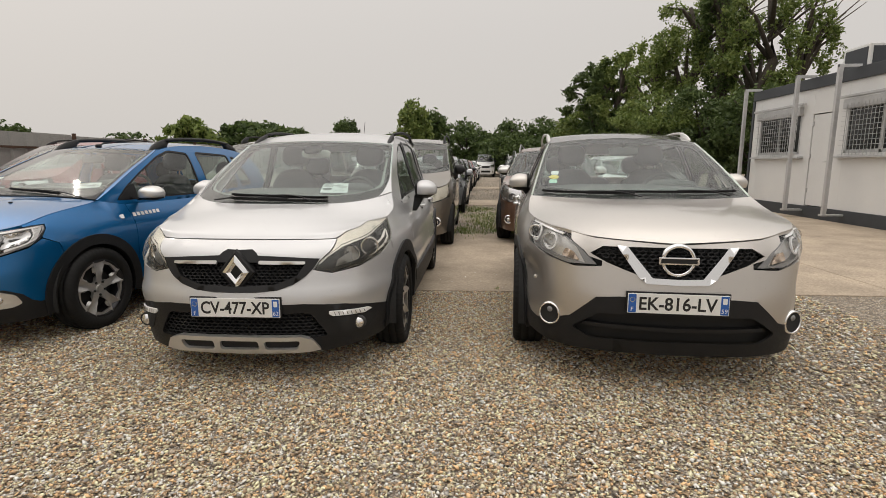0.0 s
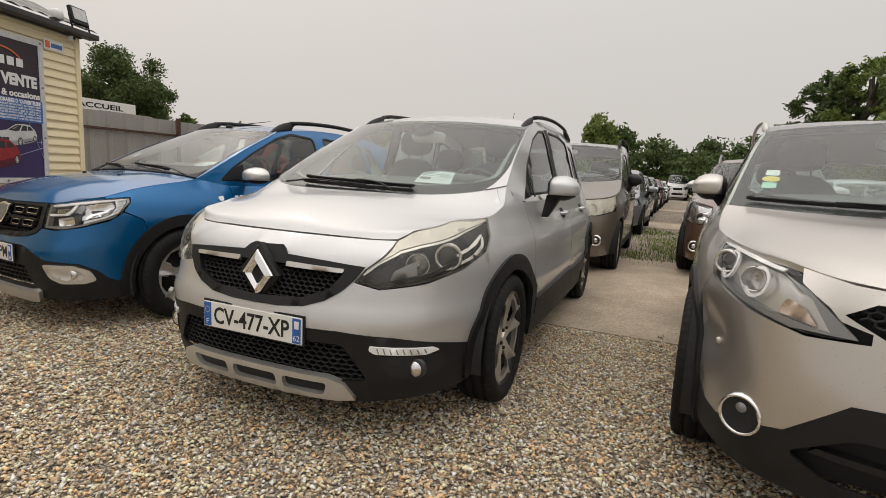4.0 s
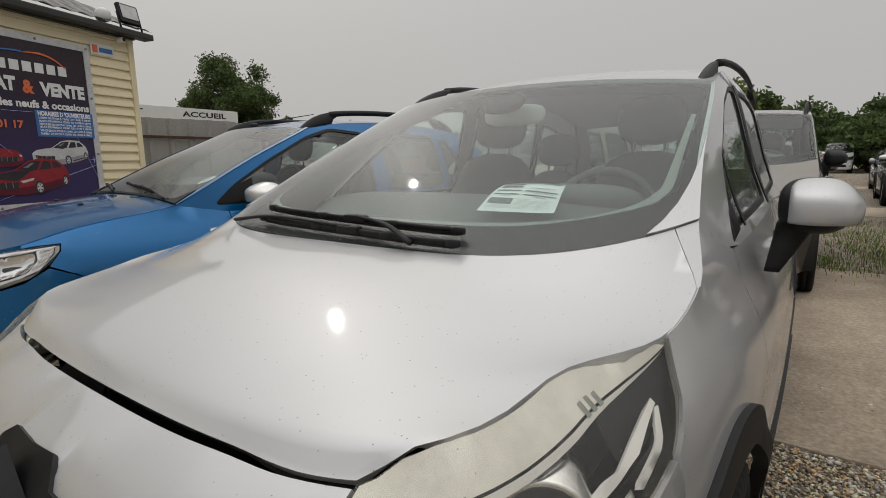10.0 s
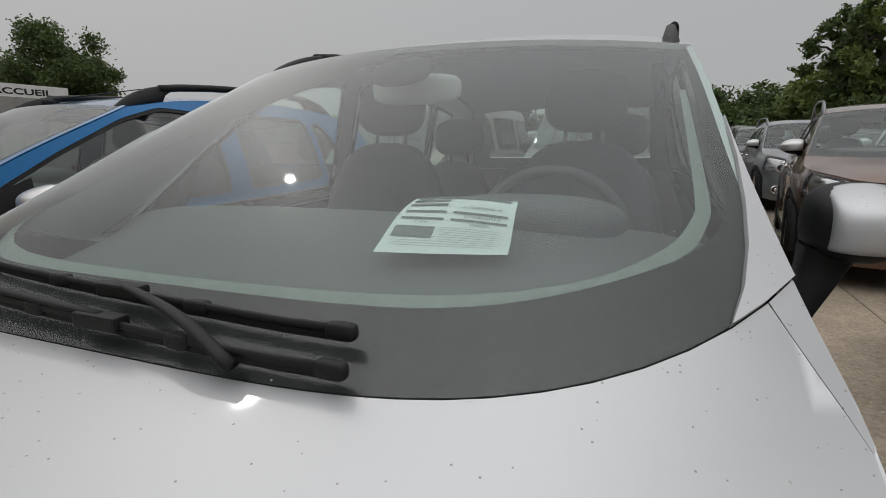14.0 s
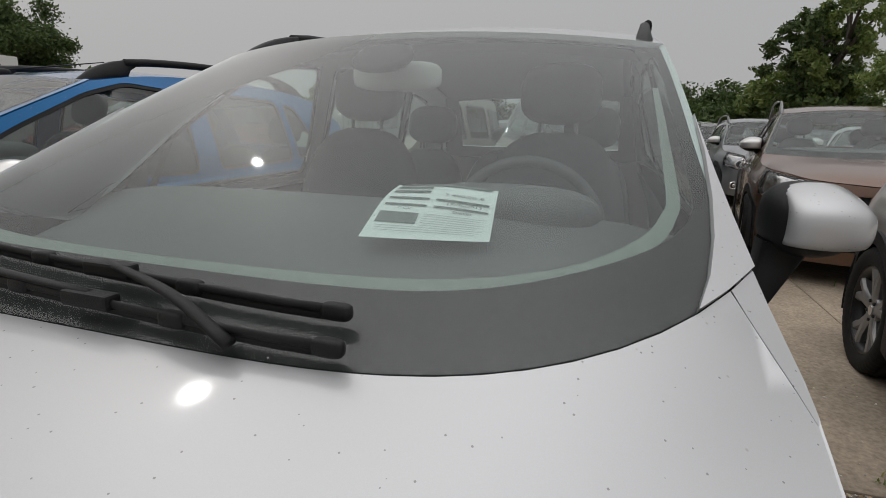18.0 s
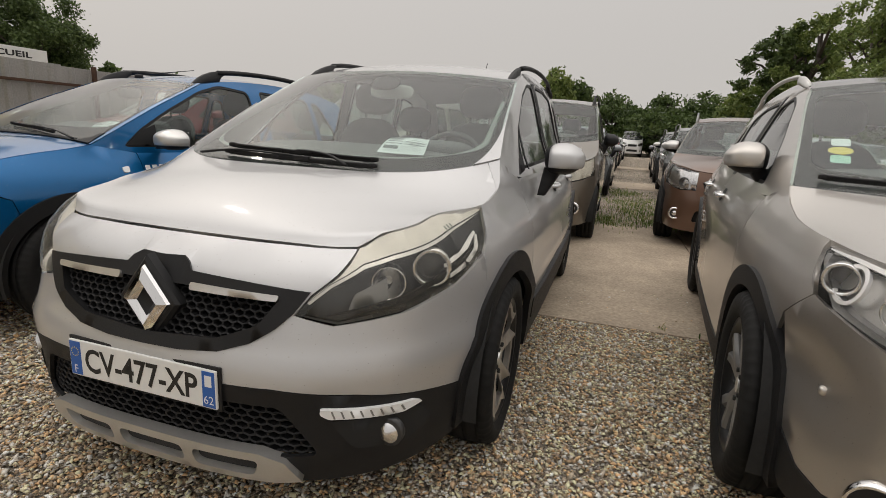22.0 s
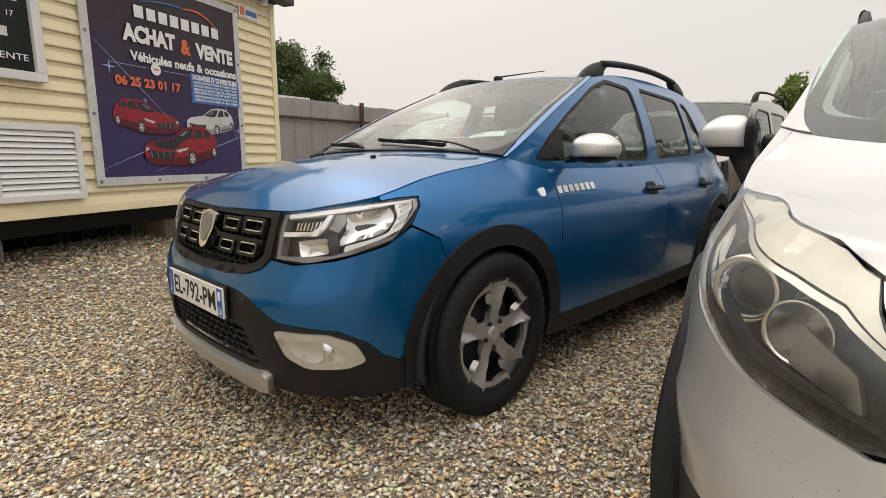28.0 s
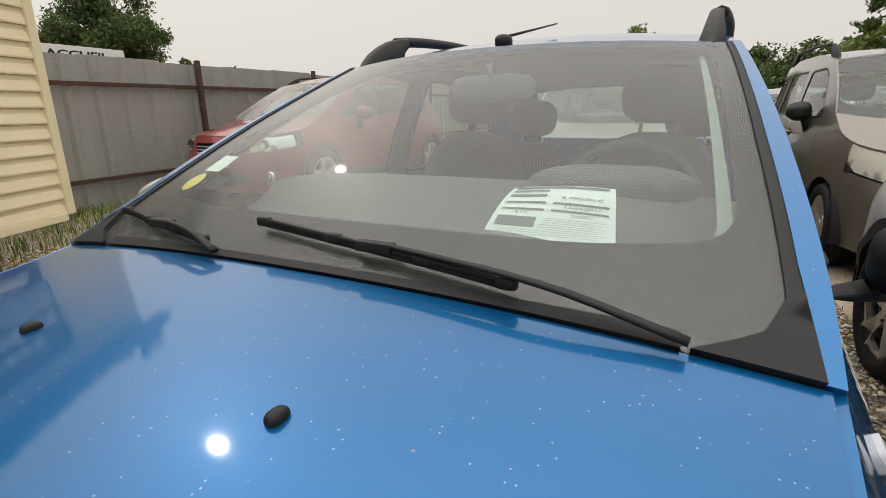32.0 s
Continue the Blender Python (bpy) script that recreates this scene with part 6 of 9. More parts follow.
# ---- the warm grey crossover ----
QASH = dict(
    plan=[(0, 0), (0.30, 0.014), (0.50, 0.06), (0.66, 0.16), (0.755, 0.32), (0.815, 0.53), (0.85, 0.8), (0.88, 1.25), (0.895, 1.9), (0.895, 2.9), (0.875, 3.6), (0.82, 4.05), (0.65, 4.29), (0.35, 4.365), (0, 4.377)],
    front=[(0.15, -0.09), (0.22, -0.05), (0.32, -0.02), (0.42, -0.005), (0.54, 0.0), (0.66, -0.02), (0.76, -0.04), (0.84, -0.06), (0.90, -0.10), (0.96, -0.22), (1.1, -0.5)],
    side=[(0.15, -0.05), (0.30, -0.015), (0.45, -0.012), (0.62, -0.004), (0.76, 0.0), (0.86, -0.012), (0.94, -0.04), (1.0, -0.07), (1.07, -0.105), (1.2, -0.16), (1.4, -0.245), (1.5, -0.30), (1.6, -0.37)],
    rear=[(0.15, -0.1), (0.4, 0), (0.7, 0), (1.0, -0.1), (1.6, -0.5)],
    edge=[("x", 0, 0.857), ("x", 0.46, 0.887), ("x", 0.66, 0.922), ("y", 0.42, 0.948), ("y", 0.75, 0.972), ("y", 0.95, 1.012), ("y", 1.08, 1.06)],
    hood_corner=("x", 0.68), hood_mid=[(0.09, 0.857), (0.21, 0.93), (0.5, 1.0), (0.95, 1.045)],
    screen=[(1.08, 1.06), (1.45, 1.26), (1.88, 1.47)], screen_mid=[(0.95, 1.045), (1.3, 1.265), (1.76, 1.505)], cowl_pow=2.6, frit=(0.12, 0.06, 0.045),
    rail=[(1.88, 1.47), (2.2, 1.53), (2.7, 1.545), (3.3, 1.50), (3.8, 1.40)], roof_mid=[(2.2, 1.57), (2.8, 1.585), (3.4, 1.55)], roof_paint="black_paint",
    hatch=[(3.8, 1.40), (4.0, 1.25), (4.15, 1.06)], hatch_mid=[(3.9, 1.45), (4.1, 1.26), (4.22, 1.05)],
    belt=[(1.08, 1.06), (1.25, 1.0), (1.9, 1.005), (2.9, 1.045), (3.5, 1.10), (4.2, 1.11)],
    windows=[[(1.42, 1.035), (2.30, 1.045), (2.32, 1.42), (2.1, 1.455), (1.9, 1.40), (1.62, 1.22)], [(2.42, 1.055), (3.15, 1.09), (3.20, 1.38), (2.9, 1.44), (2.42, 1.455)], [(3.22, 1.10), (3.55, 1.15), (3.30, 1.355), (3.25, 1.37)]],
    pillars=[[(2.31, 1.03), (2.41, 1.03), (2.41, 1.47), (2.33, 1.47)]], doors=(1.25, 2.36, 3.25), bumper_end=0.52, door_low=0.34, sill=0.22, arch=0.385, axles=(0.90, 3.546), wheel_r=0.345, track=0.775, tyre_w=0.215, clad=0.05,
    paint="grey", scoop=(0.98, 0.17, 0.615, 0.085, 0.034), no_strip=True, rim="twin_spoke", handles=(2.2, 3.08), handle_z=0.92, handle_mat="chrome", mirror=(0.855, 1.61, 1.14), mirror_size=(0.165, 0.13, 0.145), mirror_foot=(-0.10, -0.01, -0.135), rail_r=0.011, roof_rail=(1.98, 3.6, 0.60, 0.026), rail_mat="satin", privacy=True, seat_z=0.5,
    wipers=[(-0.62, 0.05, -0.05, 0.05, 0.0), (-0.15, 0.07, 0.60, 0.06, 0.55)],
)


def fender_q(P, strip, top):
    fy = P.fy
    ra, wf, wz = 0.385, 0.90, 0.345
    arc = [(fy(wf + ra * math.cos(t)), wz + ra * math.sin(t)) for t in np.linspace(math.pi - 0.8, 0.0, 16)]
    up = [(fy(y), top(y)) for y in np.linspace(1.08, 0.52, 10)]
    return [(fy(0.575), 0.73)] + arc + [(fy(wf + ra), 0.22), (fy(1.2475), 0.22), (fy(1.2475), 1.0)] + up + [(fy(0.52), 0.93), (fy(0.455), 0.82)]


QASH["fender"] = fender_q


def qashqai(m):
    car, P, k = make_car("grey_crossover", "warm grey metallic crossover with a black roof, on gravel", QASH, m)
    Q, both, mid = front_kit(car, P, M["grey"], 0.04)
    fy, fx = P.fy, P.fx
    vee = [(0, 0.80), (0.40, 0.80), (0.47, 0.76), (0.37, 0.71), (0.22, 0.655), (0.15, 0.615), (0, 0.61)]
    v2 = Q(*vee)
    hole = v2[1:-1] + [(-u, z) for u, z in v2[::-1][1:-1]]
    mid("front_bumper", M["grey"], [(0, 0.812), (0.46, 0.842), (0.60, 0.868), (0.585, 0.828), (0.505, 0.772), (0.475, 0.74), (0.40, 0.72), (0.40, 0.69), (0.55, 0.68), (0.70, 0.72), ("y", 0.45, 0.78), ("y", 0.57, 0.69), ("y", 0.53, 0.42), ("y", 0.38, 0.33), (0.74, 0.32), (0.56, 0.39), (0.42, 0.52), (0.30, 0.53), (0, 0.53)], holes=[hole], step=0.05)
    mid("lower_bumper", M["trim"], [(0, 0.528), (0.30, 0.528), (0.42, 0.518), (0.56, 0.388), (0.74, 0.318), ("y", 0.38, 0.328), ("y", 0.53, 0.418), ("y", 0.50, 0.30), ("y", 0.44, 0.22), (0.6, 0.20), (0, 0.195)], holes=[rounded(Q((-0.40, 0.43), (-0.55, 0.33), (-0.45, 0.275), (0.45, 0.275), (0.55, 0.33), (0.40, 0.43)), 0.03)], off=0.003, step=0.05, label="black plastic bumper")
    mid("grille_back", M["gap"], [(0, 0.81), (0.46, 0.80), (0.46, 0.7), (0.2, 0.60), (0, 0.60)], off=-0.05, lip=0, step=0.08)
    mid("intake_back", M["gap"], [(0, 0.45), (0.57, 0.45), (0.57, 0.26), (0, 0.26)], off=-0.05, lip=0, step=0.08)
    mid("intake_bar", M["trim"], [(0, 0.355), (0.48, 0.365), (0.50, 0.345), (0, 0.33)], off=-0.01, lip=0.03, step=0.05)
    grille = new("grille")
    grille.parent = car
    honeycomb("grille_mesh", grille, P, 0.0, 0.46, 0.65, 0.85, 0.036, lambda x, z: 0.66 + max(0, abs(x) - 0.15) * 0.48 < z < 0.84 + 0.02 * abs(x), off=-0.014, rad=0.004)
    both("chrome_vee", M["chrome"], [(0.265, 0.80), (0.325, 0.805), (0.20, 0.635), (0.16, 0.605), (0.0, 0.60), (0.0, 0.632), (0.13, 0.636)], parent=[grille, grille], off=0.012, lip=0.025, step=0.03, label="chrome vee trim")
    p = P(np.array([0.0]), np.array([0.775]))[0]
    v, f = lathe([(0.068, 0.01), (0.070, -0.018), (0.077, -0.026), (0.088, -0.022), (0.092, 0.0)], 40)
    ring = [(p[0] + b, p[1] + a, p[2] + c) for a, b, c in v]
    link_mesh("badge_ring", ring, f, M["chrome"], grille, "chrome ring badge")
    part("badge_bar", boxes([(-0.105, 0.105, p[1] - 0.03, p[1] - 0.01, p[2] - 0.021, p[2] + 0.021)], 0.006), M["chrome"], grille)
    part("badge_face", boxes([(-0.092, 0.092, p[1] - 0.0325, p[1] - 0.029, p[2] - 0.012, p[2] + 0.012)], 0.001), M["gap"], grille)
    eq = lambda u: float(k["edge"](u)) - 0.045
    at, lo = lamp_field(Q((0.43, 0.697), (0.56, 0.69), (0.70, 0.728), ("y", 0.45, 0.785), ("y", 0.51, 0.870)), Q((0.436, 0.704), (0.50, 0.768), (0.58, 0.824), (0.605, 0.855), (0.70, eq(fx(0.70))), ("y", 0.47, eq(fy(0.47))), ("y", 0.513, 0.888)))
    lamps = []
    for mir in (False, True):
        h = new("headlamp")
        h.parent = car
        lamps.append(h)
    piece = functools.partial(lamp_piece, parents=lamps, P=P, at=at)
    whole = [(0.0, 0.0), (0.25, 0.0), (0.5, 0.0), (0.75, 0.0), (1.0, 0.0), (1.0, 1.0), (0.75, 1.0), (0.5, 1.0), (0.25, 1.0), (0.0, 1.0)]
    piece("lamp_back", M["satin"], pts=whole, off=-0.045, lip=0, step=0.05)
    piece("lamp_frame", M["satin_dark"], pts=whole, holes=[[(0.10, 0.16), (0.40, 0.10), (0.72, 0.12), (0.93, 0.30), (0.955, 0.90), (0.70, 0.93), (0.42, 0.93), (0.22, 0.86)]], off=-0.014, lip=0.035, step=0.05)
    piece("indicator", M["amber_clear"], pts=[(0.16, 0.24), (0.34, 0.16), (0.33, 0.50), (0.24, 0.58)], off=-0.028, lip=0.01, r=0.012, dome=-0.012, step=0.025)
    c_in, c_out = at(0.50, 0.50), at(0.76, 0.52)
    lamp_eye(lamps, P, c_out, 0.050, 0.040, True)
    lamp_eye(lamps, P, c_in, 0.050, 0.038, False)
    lamp_ring("light_guide", M["led"], lamps, P, c_out, 0.043, 0.053, 60, 330, off=-0.012, lip=0.01, step=0.02, label="white light ring")
    lamp_ring("light_guide", M["led"], lamps, P, c_in, 0.043, 0.053, 70, 330, off=-0.012, lip=0.01, step=0.02, label="white light ring")
    piece("light_guide", M["led"], pts=[(0.40, 0.97), (0.60, 0.97), (0.80, 0.97), (0.975, 0.95), (0.97, 0.86), (0.80, 0.90), (0.60, 0.90), (0.41, 0.90)], off=-0.008, lip=0.008, step=0.03, label="white daytime light strip")
    for mir, h in zip((False, True), lamps):
        patch("lamp_lens", M["lens"], h, P, lo, off=0.0, dome=0.010, lip=0.03, step=0.035, mirror=mir)
    for mir in (1, -1):
        q = P(np.array([fx(0.665)]), np.array([0.42]))[0] * (mir, 1, 1)
        h = new("fog_lamp")
        h.parent = car
        rot = Matrix.Rotation(radians(28 * mir), 3, "Z")
        for nm, prof, mt in (("fog_ring", [(0.055, 0.01), (0.056, -0.012), (0.060, -0.018), (0.066, -0.015), (0.069, 0.01)], "chrome"), ("fog_cup", [(0.0, -0.008), (0.03, -0.008), (0.057, -0.010)], "gap"), ("fog_glass", [(0.0, -0.016), (0.012, -0.014), (0.017, -0.008)], "satin_dark")):
            v, f = lathe(prof, 28)
            link_mesh(nm, [tuple(rot @ Vector((b, a - 0.004, c + (0.024 if nm == "fog_glass" else 0.0))) + Vector(q)) for a, b, c in v], f, M[mt], h)
        s = P(np.array([fx(0.775)]), np.array([0.59]))[0] * (mir, 1, 1)
        super_blob("parking_sensor", s, (0.026, 0.026, 0.026), M["grey"], car)
    plate(car, (0, -0.014, 0.545), "EK-816-LV", "59")
    for dz, mt, pw in ((0.0, "pale_green", 0.35), (0.06, "yellow", 1.0), (0.12, "paper", 0.35)):
        patch("sticker", M[mt], car, k["screen"], [(-0.575 + (0.036 if mt == "yellow" else 0.028) * np.sign(math.cos(a)) * abs(math.cos(a)) ** pw, 0.225 + dz + 0.027 * np.sign(math.sin(a)) * abs(math.sin(a)) ** pw) for a in np.linspace(0.1, 6.1, 20)], off=-0.012, lip=0, step=0.05)
    tube("aerial", [(0.0, 3.6, 1.54), (0.0, 3.75, 1.72)], 0.003, M["trim"], car)
    return car, P, k


# ---- plainer cars further back ----
def derive(base, **kw):
    d = dict(base)
    d.pop("fender", None)
    d.update(kw)
    return d


def stretched(base, sy, sz, sx, **kw):
    """A spec of other proportions: length, height and width scaled."""
    d = derive(base)
    yz = lambda lst: [(y * sy, z * sz) for y, z in lst]
    d["plan"] = [(x * sx, y * sy) for x, y in d["plan"]]
    for k in ("front", "side", "rear"):
        d[k] = [(z * sz, o) for z, o in d[k]]
    d["edge"] = [(t, v * (sx if t == "x" else sy), z * sz) for t, v, z in d["edge"]]
    t, v = d["hood_corner"]
    d["hood_corner"] = (t, v * (sx if t == "x" else sy))
    for k in ("hood_mid", "screen", "screen_mid", "rail", "roof_mid", "hatch", "hatch_mid", "belt"):
        d[k] = yz(d[k])
    d["windows"] = [yz(w) for w in d["windows"]]
    d["pillars"] = [yz(w) for w in d.get("pillars", ())]
    d["doors"] = tuple(y * sy for y in d["doors"])
    d["axles"] = tuple(y * sy for y in d["axles"])
    d["handles"] = tuple(y * sy for y in d["handles"])
    d["handle_z"] *= sz
    d["bumper_end"] *= sy
    d["track"] *= sx
    d["mirror"] = (d["mirror"][0] * sx, d["mirror"][1] * sy, d["mirror"][2] * sz)
    if "roof_rail" in d:
        r = d["roof_rail"]
        d["roof_rail"] = (r[0] * sy, r[1] * sy, r[2] * sx, r[3])
    d.update(kw)
    return d


def plain_front(car, P, s, edge, old=False, fog=True):
    """Bumper, grille, lamps and plate of a plainer car."""
    col = M[s["paint"]]
    Q, both, mid = front_kit(car, P, col)
    W, sz = s["plan"][8][0], s["edge"][0][2]
    e = s["bumper_end"]
    z = lambda q: q * sz / 0.86
    fx = P.fx
    hole = rounded(Q((0.40, z(0.78)), (0.34, z(0.64)), (-0.34, z(0.64)), (-0.40, z(0.78))), 0.03)
    hole2 = rounded(Q((0.42, z(0.46)), (0.46, z(0.33)), (-0.46, z(0.33)), (-0.42, z(0.46))), 0.03)
    lo = s.get("bumper_low")
    ee = lambda u: float(edge(u)) - 0.006
    mid("front_bumper", col, [(0, ee(0)), (0.40, ee(fx(0.40))), (0.462, ee(fx(0.462))), (0.45, z(0.68)), (0.62, z(0.67)), ("y", e - 0.1, z(0.72)), ("y", e, z(0.72)), ("y", e, z(0.40)), ("y", e - 0.04, 0.24), (0.55, 0.22), (0, 0.22)], holes=[hole, hole2], step=0.07)
    mid("grille_back", M["gap"], [(0, z(0.82)), (0.45, z(0.82)), (0.45, z(0.6)), (0, z(0.6))], off=-0.04, lip=0, step=0.1)
    mid("intake_back", M["gap"], [(0, z(0.5)), (0.5, z(0.5)), (0.5, z(0.3)), (0, z(0.3))], off=-0.04, lip=0, step=0.1)
    for zz in (0.68, 0.715, 0.75):
        mid("grille_bar", M[s.get("bar_mat", "trim")], [(0, z(zz)), (0.40, z(zz)), (0.40, z(zz - 0.018)), (0, z(zz - 0.018))], off=-0.004, lip=0.02, step=0.08)
    lm = [(0.468, ee(fx(0.468))), (0.455, z(0.69)), (0.62, z(0.68)), ("y", e - 0.1, z(0.73)), ("y", e, z(0.79)), ("y", e, ee(P.fy(e))), ("y", e - 0.1, ee(P.fy(e - 0.1))), (0.68, ee(fx(0.68))), (0.60, ee(fx(0.60))), (0.53, ee(fx(0.53)))]
    lamps = []
    for mir in (False, True):
        h = new("headlamp")
        h.parent = car
        lamps.append(h)
    both("lamp_back", M["cream" if old else "bowl"], lm, parent=lamps, off=-0.012 if old else -0.03, lip=0, step=0.06)
    for mir, h in zip((1, -1), lamps):
        q = P(np.array([fx(0.60)]), np.array([z(0.76)]))[0] * (mir, 1, 1) + (0, 0.03, 0)
        r = 0.05
        v, f = lathe([(0.0, 0.01), (r * 0.6, 0.006), (r, -0.02), (r * 1.08, -0.02), (r * 1.08, 0.03)], 20)
        link_mesh("lamp_bowl", [(q[0] + b, q[1] + a, q[2] + c) for a, b, c in v], f, M["cream" if old else "lamp_dark"], h)
    both("lamp_lens", M["lens_old" if old else "lens"], lm, parent=lamps, off=0.0, dome=0.010, lip=0.03, step=0.06)
    if fog:
        for mir in (1, -1):
            q = P(np.array([fx(0.64)]), np.array([z(0.40)]))[0] * (mir, 1, 1)
            h = new("fog_lamp")
            h.parent = car
            for nm, prof, mt in (("fog_ring", [(0.05, 0.0), (0.053, -0.02), (0.068, -0.018), (0.072, 0.01)], "chrome"), ("fog_glass", [(0.0, -0.006), (0.03, -0.004), (0.05, 0.0)], "lamp_dark"), ("fog_lens", [(0.0, -0.014), (0.026, -0.012), (0.03, -0.004)], "bowl")):
                v, f = lathe(prof, 20)
                link_mesh(nm, [(q[0] + b, q[1] + a, q[2] + c) for a, b, c in v], f, M[mt], h)
    part("number_plate", boxes([(-0.26, 0.26, -0.03, -0.02, z(0.52), z(0.52) + 0.11)], 0.003), M["plate"], car)


CAR_COUNT = {}


def plain_car(name, label, spec, m, old=False, group="parked cars"):
    car, P, k = make_car(name, label, spec, m, group)
    plain_front(car, P, spec, k["edge"], old)
    return car, P, k


scenic_car, PS, KS = scenic(pose(0, 0.045, 0))
stepway_car, PB, KB = stepway(pose(-2.50, 0.385, 0, 0, 0, -6))
qash_car, PN, KN = qashqai(pose(2.455, 0.05, 0, 0, 0, -5))
PARTNER = stretched(CARRIER, 1.0, 1.10, 0.985, paint="taupe", no_strip=True, rim="plain", clad=0.0, door_clad=None, roof_rail=(1.8, 3.7, 0.66, 0.09), mirror_cap="trim", rail=[(1.62, 1.62), (2.2, 1.70), (2.9, 1.715), (3.6, 1.70), (4.1, 1.62)], side=[(0.15, -0.05), (0.35, -0.02), (0.6, 0), (0.9, -0.01), (1.05, -0.03), (1.2, -0.075), (1.4, -0.12), (1.6, -0.17), (1.8, -0.26)], screen=[(1.06, 1.19), (1.3, 1.41), (1.62, 1.62)], screen_mid=[(0.80, 1.13), (1.1, 1.40), (1.5, 1.66)], roof_mid=[(2.2, 1.74), (2.9, 1.76), (3.5, 1.75)], hatch=[(4.1, 1.62), (4.2, 1.4), (4.27, 1.15)], hatch_mid=[(4.2, 1.66), (4.3, 1.4), (4.34, 1.13)], belt=[(1.06, 1.19), (1.25, 1.08), (1.9, 1.10), (2.9, 1.11), (3.6, 1.12), (4.3, 1.12)], windows=[[(1.32, 1.14), (2.28, 1.13), (2.28, 1.56), (1.8, 1.57), (1.62, 1.5)], [(2.42, 1.14), (3.2, 1.14), (3.2, 1.57), (2.42, 1.57)], [(3.32, 1.16), (3.95, 1.17), (3.9, 1.54), (3.32, 1.56)]], pillars=[], edge=[("x", 0, 0.93), ("x", 0.50, 0.93), ("y", 0.42, 0.97), ("y", 0.72, 1.04), ("y", 0.90, 1.12), ("y", 1.06, 1.19)], hood_mid=[(0.14, 0.93), (0.30, 1.01), (0.52, 1.07), (0.80, 1.13)], wipers=())
plain_car("taupe_minivan", "taupe brown metallic minivan with clouded headlamps, on concrete", PARTNER, pose(0.17, 4.72, 0), old=True)
DUSTER = stretched(QASH, 0.985, 1.02, 1.0, paint="brown", mirror_size=(0.22, 0.14, 0.16), no_strip=True, rim="plain", clad=0.06, privacy=False, mirror_cap="satin", rail_mat="satin_dark", roof_rail=(1.9, 3.5, 0.60, 0.08), wipers=())
DUSTER.pop("roof_paint")
plain_car("brown_suv", "dark brown metallic off-road car, on concrete", DUSTER, pose(2.52, 5.3, 0, 0, 0, -9))

VAN2 = dict(PARTNER, paint="beige", rim="plain")
M["beige"] = paint("beige_grey_paint", (0.30, 0.265, 0.215), 0.4, 0.36)
plain_car("beige_minivan", "beige grey minivan with black roof bars, on gravel", VAN2, pose(-2.38, 4.75, 0, 0, 0, -5))
RED = stretched(CARRIER, 1.0, 0.97, 0.98, paint="red", no_strip=True, rim="plain", clad=0.0, door_clad=None, wipers=(), bar_mat="chrome", roof_rail=(1.9, 3.5, 0.58, 0.04))
plain_car("red_people_carrier", "dark red people carrier parked along the fence", RED, pose(-6.45, 5.0, 0.21, 0, 0, -4))
HATCH = stretched(STEP, 0.98, 0.98, 0.98, rim="plain", clad=0.0, wipers=())
HATCH.pop("roof_rail")
ESTATE = stretched(CARRIER, 1.02, 0.95, 0.98, rim="plain", clad=0.0, door_clad=None, wipers=())
ESTATE.pop("roof_rail")
SUV = derive(DUSTER)
far = [("steel", ESTATE, 0.25, 10.2), ("dark", HATCH, 0.3, 15.6), ("dark", ESTATE, 0.4, 20.6), ("red", HATCH, 0.6, 25.5), ("steel", HATCH, 0.7, 30.5), ("white", ESTATE, 0.9, 36.0), ("steel", SUV, 3.1, 10.4), ("dark", SUV, 3.25, 15.6), ("steel", ESTATE, 3.5, 21.0), ("white", HATCH, 3.9, 27.0), ("steel", HATCH, 4.3, 33.0), ("steel", ESTATE, -1.9, 10.4), ("dark", HATCH, -1.7, 15.8), ("steel", HATCH, -1.5, 21.0), ("white", HATCH, 7.4, 13.8), ("white", ESTATE, 5.6, 10.8), ("steel", HATCH, 5.7, 16.0)]
tone = {"steel": "grey metallic", "dark": "black", "red": "dark red", "white": "white"}
kind_of = {id(ESTATE): ("estate_car", "estate car"), id(HATCH): ("hatchback", "hatchback"), id(SUV): ("off_road_car", "off-road car")}
for colour, spec, x, y in far:
    nm, wd = kind_of[id(spec)]
    d = dict(spec, paint=colour, step=0.12)
    plain_car(nm, f"{tone[colour]} {wd} parked in a row further back", d, pose(x, y, 0, 0, 0, -1.5), group="row of parked cars")
# white vans at the end of the lanes
for x, y, sc in ((2.5, 46, 1.0), (6.5, 44, 1.05)):
    v = dict(PARTNER, paint="white", step=0.12)
    plain_car("white_van", "white panel van at the end of the lane", v, pose(x, y, 0, 0, 0, 0) @ Matrix.Diagonal((sc, sc, sc * 1.25, 1)), group="vans")


